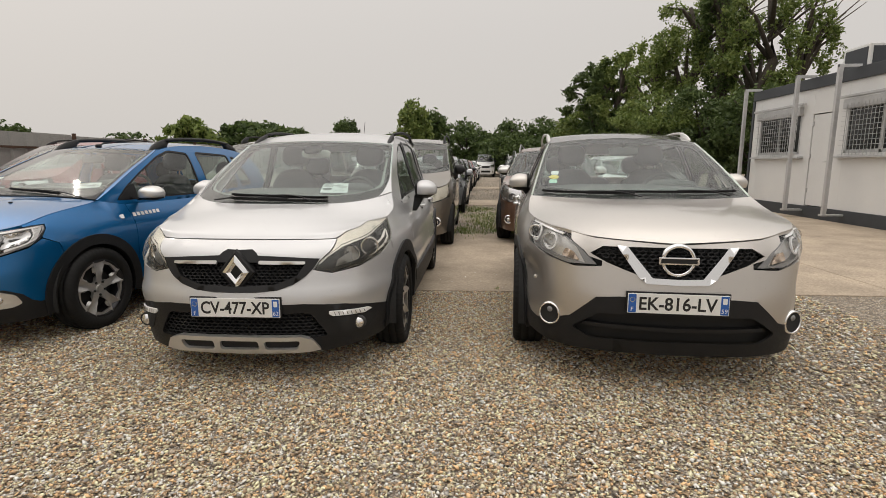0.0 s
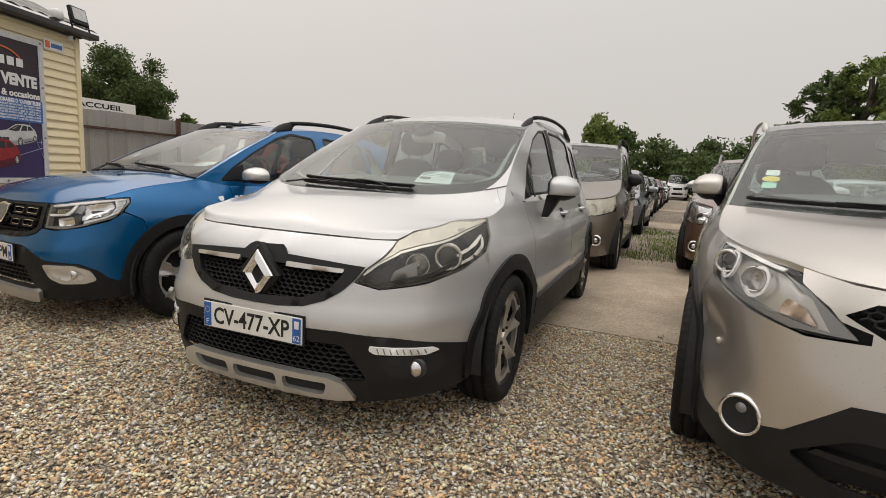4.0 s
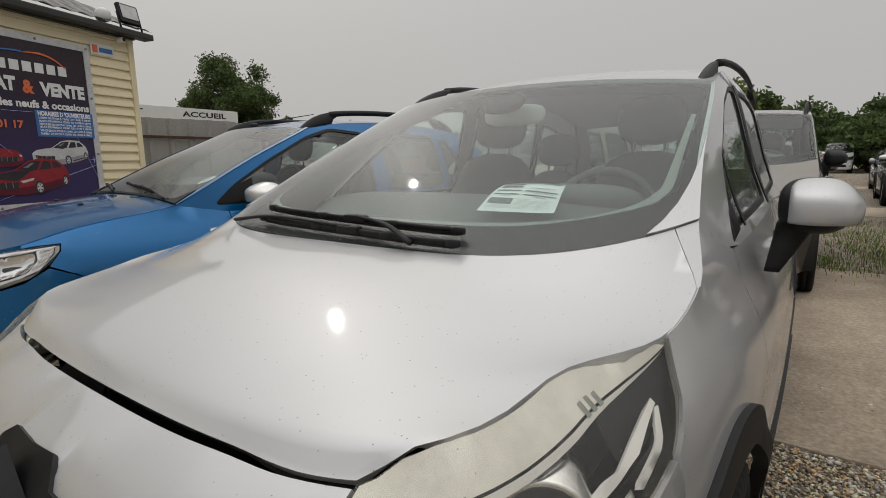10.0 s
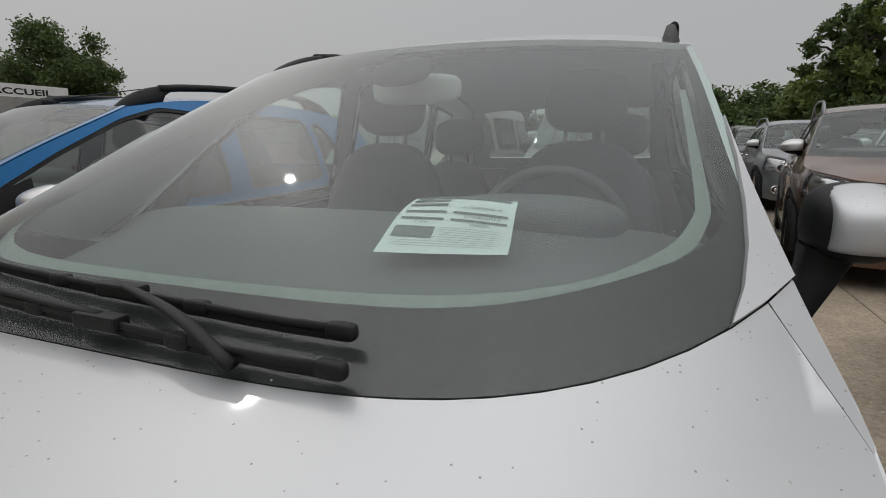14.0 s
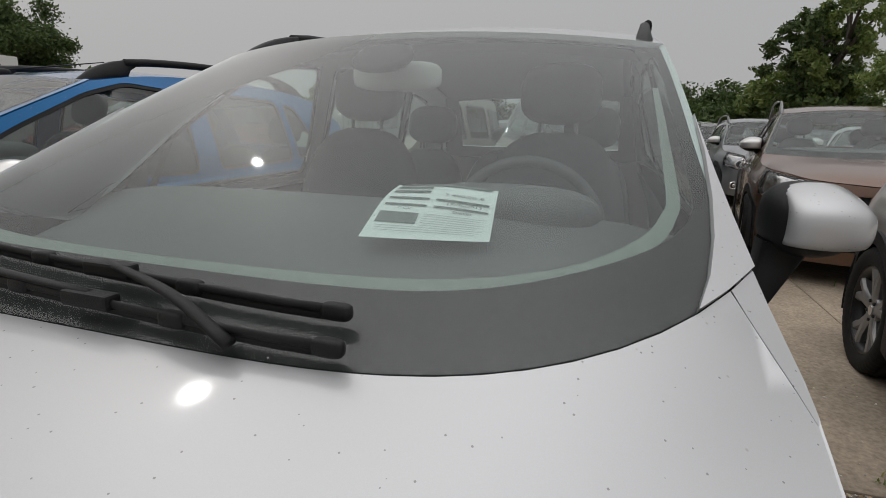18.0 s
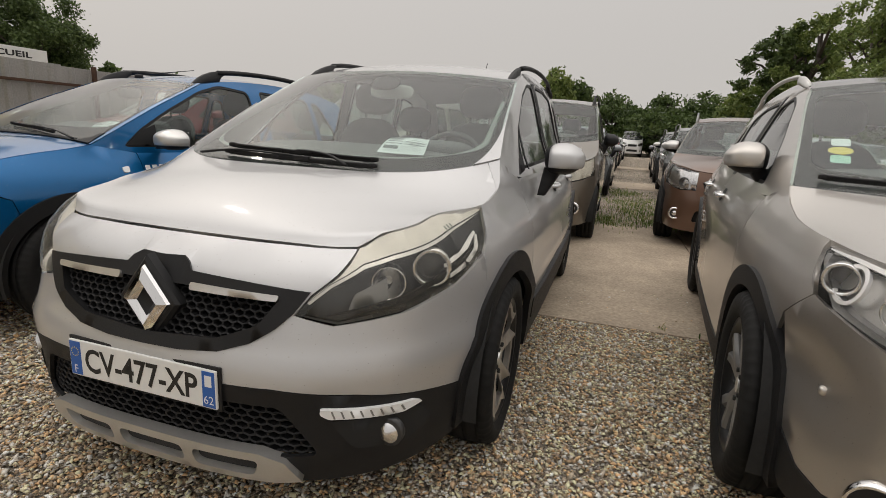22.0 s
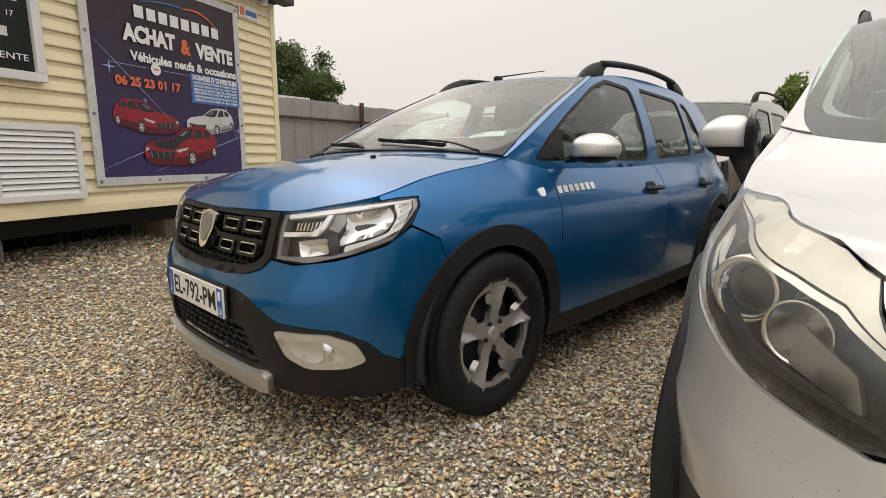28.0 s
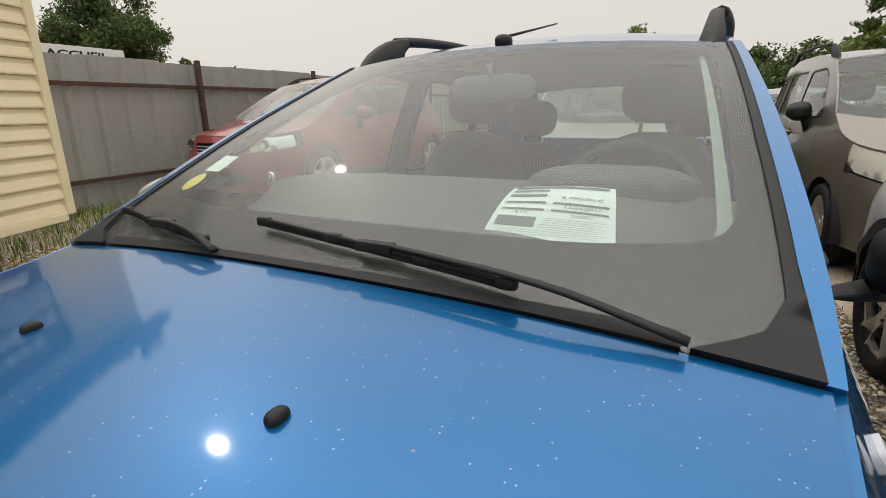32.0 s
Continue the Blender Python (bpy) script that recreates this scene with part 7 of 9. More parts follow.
# ---- papers on the dashboards ----
def price_sheet(name, label, corners, price, date, extra):
    """A printed A4 sheet lying on a dashboard: four corners, far left first, clockwise."""
    p = new(name)
    tagged(p, label, "paper")
    a, b, c, d = [np.array(q, float) for q in corners]
    n = 10

    def at(u, v, lift=0.0):
        q = (1 - v) * ((1 - u) * a + u * b) + v * ((1 - u) * d + u * c)
        return q + (0, 0, 0.006 * math.sin(u * 3.1) * (1 - v) + 0.008 * math.sin(v * 4 + u) + lift)

    def piece(nm, u0, u1, v0, v1, material, lift):
        k = 8
        vs = [at(u0 + (u1 - u0) * i / k, v0 + (v1 - v0) * j / k, lift) for j in range(k + 1) for i in range(k + 1)]
        fs = [(j * (k + 1) + i, (j + 1) * (k + 1) + i, (j + 1) * (k + 1) + i + 1, j * (k + 1) + i + 1) for j in range(k) for i in range(k)]
        return link_mesh(nm, vs, fs, material, p)

    piece("sheet", 0, 1, 0, 1, M["paper"], 0)
    for u0, u1, v0, v1 in ((0.05, 0.95, 0.03, 0.085), (0.05, 0.40, 0.13, 0.175), (0.05, 0.40, 0.23, 0.285), (0.05, 0.42, 0.385, 0.42), (0.48, 0.95, 0.385, 0.42), (0.05, 0.42, 0.505, 0.535), (0.48, 0.95, 0.505, 0.535), (0.05, 0.38, 0.64, 0.79)):
        piece("printed_bar", u0, u1, v0, v1, M["grey_ink"], 0.0015)
    for k in range(9):
        piece("printed_line", 0.42 if k < 6 else 0.08, 0.93 - 0.03 * (k % 3), 0.64 + 0.032 * k, 0.646 + 0.032 * k, M["pale_ink"], 0.0015)
    for txt, u, v, w, hgt in ((price, 0.72, 0.30, 0.36, 0.055), (date, 0.74, 0.46, 0.30, 0.036), ("DIESEL", 0.74, 0.58, 0.17, 0.036), (extra, 0.24, 0.58, 0.12, 0.036)):
        tv, tf = text_mesh(txt, 0.1, w, 0.0005)
        tv[:, 1] *= hgt / (tv[:, 1].max() - tv[:, 1].min())
        link_mesh("printed_text", [at(u + q[0], v - q[1], 0.0018) for q in tv], tf, M["grey_ink"], p, smooth=False)
    return p


price_sheet("price_sheet", "white printed price sheet on the dashboard", [(0.186, 1.29, 1.142), (0.378, 1.278, 1.136), (0.392, 1.165, 1.085), (0.200, 1.10, 1.088)], "7 490,00 €", "17/06/2013", "7 CV")
mb = pose(-2.50, 0.385, 0, 0, 0, -6)
price_sheet("price_sheet", "white printed price sheet on the dashboard", [mb @ Vector(q) for q in ((0.21, 1.375, 1.125), (0.415, 1.37, 1.128), (0.44, 1.265, 1.056), (0.185, 1.255, 1.052))], "8 490,00 €", "13/04/2017", "4 CV")


# ---- ground ----
def ground_z(x, y):
    """The lot is level under the cars and rises a little towards the cabin."""
    t = np.clip((-np.asarray(x, float) - 3.3) / 2.2, 0, 1)
    return 0.22 * t * t * (3 - 2 * t)


STONE_TONES = [(0.0, (0.40, 0.335, 0.262)), (0.16, (0.26, 0.222, 0.18)), (0.34, (0.57, 0.50, 0.41)), (0.52, (0.32, 0.294, 0.26)), (0.68, (0.67, 0.615, 0.53)), (0.82, (0.15, 0.135, 0.118)), (0.92, (0.47, 0.38, 0.272))]


def stone_ramp(n):
    r = n.new("ShaderNodeValToRGB")
    r.color_ramp.interpolation = "CONSTANT"
    for i, (p, c) in enumerate(STONE_TONES):
        e = r.color_ramp.elements[i] if i < 2 else r.color_ramp.elements.new(p)
        e.position, e.color = p, (*c, 1)
    return r


def gravel_sheet_mat():
    """Gravel too far or too deep to be single stones: cells of stone tones with relief."""
    m = bpy.data.materials.new("gravel")
    m.use_nodes = True
    n, l = m.node_tree.nodes, m.node_tree.links
    b = n["Principled BSDF"]
    b.inputs["Roughness"].default_value = 0.9
    tc, vo, rp, bp, nz, mx = n.new("ShaderNodeTexCoord"), n.new("ShaderNodeTexVoronoi"), stone_ramp(n), n.new("ShaderNodeBump"), n.new("ShaderNodeTexNoise"), n.new("ShaderNodeMix")
    vo.inputs["Scale"].default_value = 62
    nz.inputs["Scale"].default_value, nz.inputs["Detail"].default_value = 1.1, 6
    l.new(tc.outputs["Object"], vo.inputs["Vector"])
    l.new(tc.outputs["Object"], nz.inputs["Vector"])
    sep = n.new("ShaderNodeSeparateColor")
    l.new(vo.outputs["Color"], sep.inputs[0])
    l.new(sep.outputs[0], rp.inputs["Fac"])
    mx.data_type, mx.blend_type = "RGBA", "MULTIPLY"
    mx.inputs["Factor"].default_value = 0.85
    l.new(rp.outputs["Color"], mx.inputs["A"])
    r2 = n.new("ShaderNodeValToRGB")
    r2.color_ramp.elements[0].color, r2.color_ramp.elements[1].color = (0.86, 0.80, 0.72, 1), (1, 0.97, 0.93, 1)
    r2.color_ramp.elements[0].position, r2.color_ramp.elements[1].position = 0.3, 0.65
    l.new(nz.outputs["Fac"], r2.inputs["Fac"])
    l.new(r2.outputs["Color"], mx.inputs["B"])
    # dark rims round the cells: shade in the gaps between stones, put into the colour
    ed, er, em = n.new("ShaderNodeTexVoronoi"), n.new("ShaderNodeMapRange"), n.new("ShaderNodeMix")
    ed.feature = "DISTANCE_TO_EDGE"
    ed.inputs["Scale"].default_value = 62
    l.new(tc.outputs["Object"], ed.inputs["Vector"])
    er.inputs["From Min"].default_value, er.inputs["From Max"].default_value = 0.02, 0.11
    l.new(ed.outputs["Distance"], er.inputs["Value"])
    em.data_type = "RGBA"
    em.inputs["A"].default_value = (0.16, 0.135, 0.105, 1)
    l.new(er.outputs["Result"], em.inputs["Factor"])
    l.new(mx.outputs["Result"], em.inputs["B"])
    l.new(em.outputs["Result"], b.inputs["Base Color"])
    bp.invert = True
    bp.inputs["Strength"].default_value, bp.inputs["Distance"].default_value = 1.0, 0.02
    l.new(vo.outputs["Distance"], bp.inputs["Height"])
    l.new(bp.outputs["Normal"], b.inputs["Normal"])
    return m


def island_mat(name, tones, rough=0.9, fine=200, bump=0.0):
    """Each loose piece of a mesh takes its own tone."""
    m = bpy.data.materials.new(name)
    m.use_nodes = True
    n, l = m.node_tree.nodes, m.node_tree.links
    b = n["Principled BSDF"]
    b.inputs["Roughness"].default_value = rough
    g, r, nz, mx, tc = n.new("ShaderNodeNewGeometry"), n.new("ShaderNodeValToRGB"), n.new("ShaderNodeTexNoise"), n.new("ShaderNodeMix"), n.new("ShaderNodeTexCoord")
    for i, (p, c) in enumerate(tones):
        e = r.color_ramp.elements[i] if i < 2 else r.color_ramp.elements.new(p)
        e.position, e.color = p, (*c, 1)
    nz.inputs["Scale"].default_value = fine
    l.new(tc.outputs["Object"], nz.inputs["Vector"])
    l.new(g.outputs["Random Per Island"], r.inputs["Fac"])
    mx.data_type, mx.blend_type = "RGBA", "OVERLAY"
    mx.inputs["Factor"].default_value = 0.35
    l.new(r.outputs["Color"], mx.inputs["A"])
    l.new(nz.outputs["Fac"], mx.inputs["B"])
    l.new(mx.outputs["Result"], b.inputs["Base Color"])
    return m


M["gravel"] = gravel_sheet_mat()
M["stones"] = island_mat("stones", [(p, tuple(min(0.88, (v * 1.5) ** 1.5 * 1.30 * g) for v, g in zip(c, (1.08, 1.0, 0.91)))) for p, c in STONE_TONES])
M["concrete"] = mat("concrete", (0.43, 0.35, 0.262), 0.85, vary=0.30, scale=1.7, fine=50, bump=0.3, bump_scale=120)
M["earth"] = mat("earth", (0.14, 0.115, 0.08), 0.95, vary=0.3, scale=3, fine=60, bump=0.8, bump_scale=60)


def sheet(name, xs, ys, material, lift=0.0, label="", kind="structure"):
    xs, ys = np.array(xs, float), np.array(ys, float)
    v = [(x, y, float(ground_z(x, y)) + lift) for y in ys for x in xs]
    n = len(xs)
    f = [(j * n + i, j * n + i + 1, (j + 1) * n + i + 1, (j + 1) * n + i) for j in range(len(ys) - 1) for i in range(n - 1)]
    ob = link_mesh(name, v, f, material, None, label)
    return tagged(ob, label, "ground", "", kind)


gx = [-600, -120, -40, -12, *np.arange(-7, -3, 0.25), *np.arange(-3, 12, 1.0), 40, 120, 600]
gy = [-600, -120, -40, -12, *np.arange(-6, 10, 0.5), 14, 20, 40, 120, 600]
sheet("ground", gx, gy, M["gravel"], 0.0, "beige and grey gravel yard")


def bulk_mesh(name, verts, faces, material):
    """A mesh straight from arrays, for very many small pieces."""
    me = bpy.data.meshes.new(name)
    nf, k = faces.shape
    me.vertices.add(len(verts))
    me.vertices.foreach_set("co", verts.astype(np.float32).ravel())
    me.loops.add(nf * k)
    me.loops.foreach_set("vertex_index", faces.astype(np.int32).ravel())
    me.polygons.add(nf)
    me.polygons.foreach_set("loop_start", np.arange(0, nf * k, k, dtype=np.int32))
    me.materials.append(material)
    me.update(calc_edges=True)
    me.validate()
    return new(name, me)


def scatter_stones(count, x0, x1, y0, y1, rng, size=(0.0065, 0.012)):
    # angular chips: an eight-sided body, pulled about
    base = np.array([(1, 0, 0), (0, 1, 0), (-1, 0, 0), (0, -1, 0), (0.1, 0.1, 0.85), (0, 0, -0.85)], float)
    fac = np.array([(0, 1, 4), (1, 2, 4), (2, 3, 4), (3, 0, 4), (1, 0, 5), (2, 1, 5), (3, 2, 5), (0, 3, 5)])
    px, py = rng.uniform(x0, x1, count), rng.uniform(y0, y1, count)
    r = rng.uniform(*size, count) * rng.choice([0.7, 1.0, 1.0, 1.35], count)
    v = base[None] * (1 + rng.normal(0, 0.16, (count, len(base), 1))) + rng.normal(0, 0.22, (count, len(base), 3))
    v = v * np.stack([r * rng.uniform(0.8, 1.5, count), r * rng.uniform(0.8, 1.2, count), r * rng.uniform(0.5, 0.85, count)], -1)[:, None]
    a = rng.uniform(0, 2 * np.pi, count)
    tilt = rng.normal(0, 0.3, count)
    c, s = np.cos(a)[:, None], np.sin(a)[:, None]
    z = v[..., 2] + v[..., 0] * np.sin(tilt)[:, None]
    x, y = v[..., 0] * c - v[..., 1] * s, v[..., 0] * s + v[..., 1] * c
    gz = ground_z(px, py) + rng.uniform(0.0, 0.014, count)
    out = np.stack([x + px[:, None], y + py[:, None], z + gz[:, None]], -1).reshape(-1, 3)
    f = (fac[None] + (np.arange(count) * len(base))[:, None, None]).reshape(-1, 3)
    return out, f


rng = np.random.default_rng(4)
sets = [scatter_stones(125000, -0.9, 3.3, -1.9, 2.39, rng, (0.0060, 0.0095)), scatter_stones(62000, -4.4, -0.9, -1.3, 2.4, rng, (0.0058, 0.0105)), scatter_stones(20000, -5.0, -0.75, 2.4, 5.0, rng, (0.009, 0.014)), scatter_stones(26000, -3.4, 4.6, -2.6, -1.3, rng, (0.0075, 0.012)), scatter_stones(8000, 3.3, 4.6, -1.9, 2.39, rng, (0.0085, 0.013)), scatter_stones(15000, -6.6, -4.4, -2.6, 5.0, rng, (0.010, 0.015)), scatter_stones(3500, -4.4, -3.4, -2.6, -1.3, rng, (0.008, 0.012)), scatter_stones(260, 0.9, 2.1, 2.42, 3.4, rng, (0.004, 0.008))]
off, vs, fs = 0, [], []
for v, f in sets:
    vs.append(v)
    fs.append(f + off)
    off += len(v)
tagged(bulk_mesh("gravel_stones", np.vstack(vs), np.vstack(fs), M["stones"]), "loose beige, brown and grey gravel stones", "gravel", "", "stuff")

# concrete apron in slabs
apron = new("pavement")
tagged(apron, "worn beige concrete slabs with dirt", "pavement", "", "structure")
for x0, x1 in ((-0.75, 2.1), (2.1, 5.6), (5.6, 9.2), (9.2, 13.0)):
    part("slab", boxes([(x0 + 0.004, x1 - 0.004, 2.41, 6.75, -0.15, 0.012)], 0.008), M["concrete"], apron)
for x0, x1 in ((5.6, 9.2), (9.2, 13.0)):
    part("slab", boxes([(x0 + 0.004, x1 - 0.004, 6.76, 14.0, -0.15, 0.012)], 0.008), M["concrete"], apron)
for y0 in (13.3, 24.0):
    part("slab", boxes([(-1.3, 4.2, y0, y0 + 2.2, -0.15, 0.010)], 0.008), M["concrete"], apron)

# ---- grass and weeds ----
M["grass"] = island_mat("grass", [(0.0, (0.09, 0.16, 0.03)), (0.6, (0.15, 0.22, 0.045)), (0.88, (0.28, 0.28, 0.09)), (1.0, (0.42, 0.36, 0.17))])
M["straw"] = island_mat("dry_grass", [(0.0, (0.42, 0.35, 0.16)), (0.6, (0.50, 0.42, 0.20)), (1.0, (0.20, 0.22, 0.06))])


def blades(spots, rng):
    """Blades of grass: each (x, y, count, spread_x, spread_y, height)."""
    vs, fs = [], []
    for x, y, n, sx, sy, h in spots:
        px, py = rng.normal(x, sx, n), rng.normal(y, sy, n)
        hh = h * rng.uniform(0.45, 1.15, n)
        a, ln = rng.uniform(0, 2 * np.pi, n), rng.uniform(0.1, 0.7, n) * hh
        w = rng.uniform(0.0018, 0.0045, n) * (1 + h * 2)
        gz = ground_z(px, py)
        dx, dy = np.cos(a), np.sin(a)
        for k in range(n):
            b = len(vs)
            p = np.array((px[k], py[k], gz[k]))
            side = np.array((-dy[k], dx[k], 0)) * w[k]
            mid = p + (dx[k] * ln[k] * 0.3, dy[k] * ln[k] * 0.3, hh[k] * 0.6)
            tip = p + (dx[k] * ln[k], dy[k] * ln[k], hh[k] * (1 - 0.3 * ln[k] / hh[k]))
            vs += [p - side, p + side, mid + side * 0.8, mid - side * 0.8, tip]
            fs += [(b, b + 1, b + 2), (b, b + 2, b + 3), (b + 3, b + 2, b + 4)]
    return np.array(vs), np.array(fs)


spots = [(1.55 + rng.normal(0, 0.25), y, 260, 0.22, 0.3, 0.07) for y in np.arange(6.9, 12.5, 0.45)]
spots += [(2.0, 7.1, 300, 0.15, 0.25, 0.09), (1.15, 7.2, 300, 0.12, 0.3, 0.08)]
spots += [(-6.9 + rng.normal(0, 0.25), y, 120, 0.25, 0.2, 0.13) for y in np.arange(-4.0, 3.2, 0.3)]
spots += [(-5.75 + 0.3 * (y - 2.4) + rng.normal(0, 0.15), y, 45, 0.15, 0.2, 0.16) for y in np.arange(-2.5, 3.2, 0.3)]
spots += [(x, 3.9 + rng.normal(0, 0.3), 130, 0.3, 0.3, 0.12) for x in np.arange(-8.0, -5.2, 0.35)]
spots += [(-7.7, y, 90, 0.12, 0.3, 0.14) for y in np.arange(3.5, 9.0, 0.4)]
spots += [(-0.98, y, 60, 0.14, 0.2, 0.07) for y in np.arange(4.4, 10, 0.35)]
spots += [(3.0, 20, 500, 2, 6, 0.08), (1.6, 2.5, 12, 0.02, 0.02, 0.05), (0.5, 2.42, 14, 0.03, 0.01, 0.05), (1.9, 1.6, 10, 0.02, 0.02, 0.04)]
tagged(bulk_mesh("grass", *blades(spots, rng), M["grass"]), "patchy green grass and weeds", "grass", "", "stuff")
dry = [(-1.10, 3.42, 150, 0.05, 0.08, 0.20), (-1.16, 3.75, 90, 0.06, 0.10, 0.15), (-1.05, 4.4, 110, 0.1, 0.3, 0.10), (-0.86, 2.35, 40, 0.03, 0.05, 0.1), (-0.95, 5.5, 200, 0.15, 0.4, 0.12), (-6.6, 1.2, 30, 0.2, 0.4, 0.45), (-6.7, 2.4, 25, 0.3, 0.3, 0.4), (-6.8, -0.6, 25, 0.2, 0.5, 0.5)]
tagged(bulk_mesh("dry_weeds", *blades(dry, rng), M["straw"]), "dry straw-coloured weeds in the gravel", "weeds", "", "stuff")

# ---- cabin ----
M["siding"] = mat("cream_siding", (0.82, 0.715, 0.475), 0.5, vary=0.05, scale=3, fine=60, bump=0.1, bump_scale=300)
M["banner"] = mat("banner_print", (0.026, 0.014, 0.024), 0.40, vary=0.35, scale=1.6, fine=40, dark=(0.018, 0.010, 0.014))
bn, bl = M["banner"].node_tree.nodes, M["banner"].node_tree.links
bsep, bramp, bmix, bsrc = bn.new("ShaderNodeSeparateXYZ"), bn.new("ShaderNodeMapRange"), bn.new("ShaderNodeMix"), bn["Principled BSDF"].inputs["Base Color"].links[0].from_socket
bl.new(bn["Texture Coordinate"].outputs["Object"], bsep.inputs[0])
bl.new(bsep.outputs["Y"], bramp.inputs["Value"])
bramp.inputs["From Min"].default_value, bramp.inputs["From Max"].default_value = 0.45, -0.5
bmix.data_type = "RGBA"
bmix.inputs["B"].default_value = (0.040, 0.028, 0.105, 1)
bl.new(bsrc, bmix.inputs["A"])
bl.new(bramp.outputs["Result"], bmix.inputs["Factor"])
bl.new(bmix.outputs["Result"], bn["Principled BSDF"].inputs["Base Color"])
M["pvc"] = mat("white_pvc", (0.72, 0.72, 0.70), 0.4, vary=0.05, scale=5)
M["tile"] = mat("roof_tile_sheet", (0.045, 0.043, 0.042), 0.45, 0.2, vary=0.15, scale=8, fine=60)
M["film"] = mat("printed_window_film", (0.02, 0.022, 0.022), 0.15, vary=0.2, scale=6)
M["print_blue"] = mat("print_blue", (0.05, 0.16, 0.42), 0.45, vary=0.1)
M["print_red"] = mat("print_red", (0.30, 0.02, 0.03), 0.45, vary=0.2, scale=9)
M["print_white"] = mat("print_white", (0.6, 0.6, 0.6), 0.45, vary=0.15, scale=9)
M["print_dark"] = mat("print_dark", (0.03, 0.028, 0.035), 0.45, vary=0.2)
M["print_glow"] = mat("print_pale_blue", (0.35, 0.42, 0.70), 0.45, vary=0.1)
M["rust"] = mat("rusty_steel", (0.10, 0.055, 0.035), 0.8, 0.2, vary=0.3, scale=9, fine=80)
CAB = Matrix.Translation((-5.62, 2.46, 0)) @ Matrix.Rotation(radians(17), 4, "Z")
cabin = new("cabin")
tagged(cabin, "cream mobile cabin with weatherboard siding, raised on blocks", "cabin")
cabin.matrix_world = CAB
Z0, Z1, YL, YR = 0.62, 2.70, -7.6, 0.62
wall = part("wall", boxes([(-2.9, -0.035, YL, YR - 0.02, Z0 + 0.03, Z1)]), M["siding"], cabin)
pitch = 0.1045
me = None
for i in range(20):
    z = Z0 + i * pitch
    if me is None:
        bm = bmesh.new()
        prof = [(-0.034, 0.0), (0.0, 0.0), (0.002, 0.012), (-0.012, pitch * 0.62), (-0.016, pitch * 0.66), (-0.018, pitch * 0.98), (-0.034, pitch)]
        ends = [[bm.verts.new((x, y, zz)) for x, zz in prof] for y in (YL, YR - 0.07)]
        for a in range(len(prof) - 1):
            bm.faces.new((ends[0][a], ends[1][a], ends[1][a + 1], ends[0][a + 1]))
        bm.faces.new(ends[1])
        ob = part("board", bm, M["siding"], wall)
        me = ob.data
    else:
        ob = new("board", me)
        ob.parent = wall
    ob.location = (0, 0, z)
part("corner_trim", boxes([(-0.09, 0.012, YR - 0.07, YR, Z0 - 0.01, Z1)], 0.006), M["siding"], cabin)
part("base_rail", boxes([(-0.04, 0.006, YL, YR - 0.07, Z0 - 0.05, Z0 + 0.004)], 0.004), M["siding"], cabin)
# near-black chassis and an added block: shade of the void below, put into colour
part("chassis", boxes([(-2.6, -0.35, YL + 0.3, YR - 0.4, Z0 - 0.22, Z0 - 0.03), (-0.5, -0.4, YL, YR - 0.3, Z0 - 0.16, Z0 - 0.05)], 0.01), M["tub"], cabin)
part("underside_sheet", boxes([(-2.8, -0.9, YL, YR - 0.3, 0.12, Z0 - 0.15)]), M["tub"], cabin)
for y in (-0.35, -2.3, -4.6):
    part("support_block", boxes([(-0.95, -0.45, y - 0.28, y + 0.28, 0.16, 0.42)], 0.012), M["concrete"], cabin, "grey concrete block")
# roof with pressed tile waves
rv, rf = [], []
nx, ny = 9, 240
for i in range(nx):
    for j in range(ny):
        t, y = i / (nx - 1), YL + (YR + 0.16 - YL) * j / (ny - 1)
        x = 0.16 - 1.6 * t
        rv.append((x, y, Z1 + 0.03 + 0.66 * t + 0.030 * abs(math.sin(y * math.pi / 0.19)) + 0.03 * ((4 * t) % 1.0) * -1 + 0.02))
rf = [(i * ny + j, i * ny + j + 1, (i + 1) * ny + j + 1, (i + 1) * ny + j) for i in range(nx - 1) for j in range(ny - 1)]
link_mesh("roof", rv, rf, M["tile"], cabin, "dark tile-effect sheet roof", smooth=False)
part("gutter", boxes([(0.02, 0.17, YL, YR + 0.16, Z1 - 0.035, Z1 + 0.035)], 0.012), M["tile"], cabin)
part("soffit", boxes([(-0.04, 0.05, YL, YR, Z1 - 0.05, Z1 - 0.01)], 0.004), M["tile"], cabin)
# floodlight, camera, small sign
fl = new("floodlight")
tagged(fl, "black flat floodlight on the cabin eave", "floodlight")
fl.matrix_world = CAB @ Matrix.Translation((0.10, 0.52, Z1 + 0.20)) @ Matrix.Rotation(radians(-14), 4, "Y")
part("lamp_case", boxes([(-0.03, 0.02, -0.13, 0.13, -0.10, 0.12)], 0.012), M["trim"], fl)
part("lamp_face", boxes([(0.021, 0.027, -0.105, 0.105, -0.05, 0.10)], 0.003), M["print_white"], fl)
part("bracket", boxes([(-0.02, 0.0, -0.145, -0.132, -0.17, 0.02), (-0.02, 0.0, 0.132, 0.145, -0.17, 0.02), (-0.02, 0.0, -0.145, 0.145, -0.18, -0.165)], 0.003), M["trim"], fl)
sd = super_blob("alarm_dome", (0, 0, 0), (0.16, 0.14, 0.15), M["pvc"], None)
sd.matrix_world = CAB @ Matrix.Translation((0.02, 0.26, Z1 + 0.15))
tagged(sd, "white plastic alarm dome on the eave", "alarm")
cm = new("camera_unit")
tagged(cm, "small white security camera under the eave", "security camera")
cm.matrix_world = CAB @ Matrix.Translation((0.05, 0.40, Z1 - 0.09))
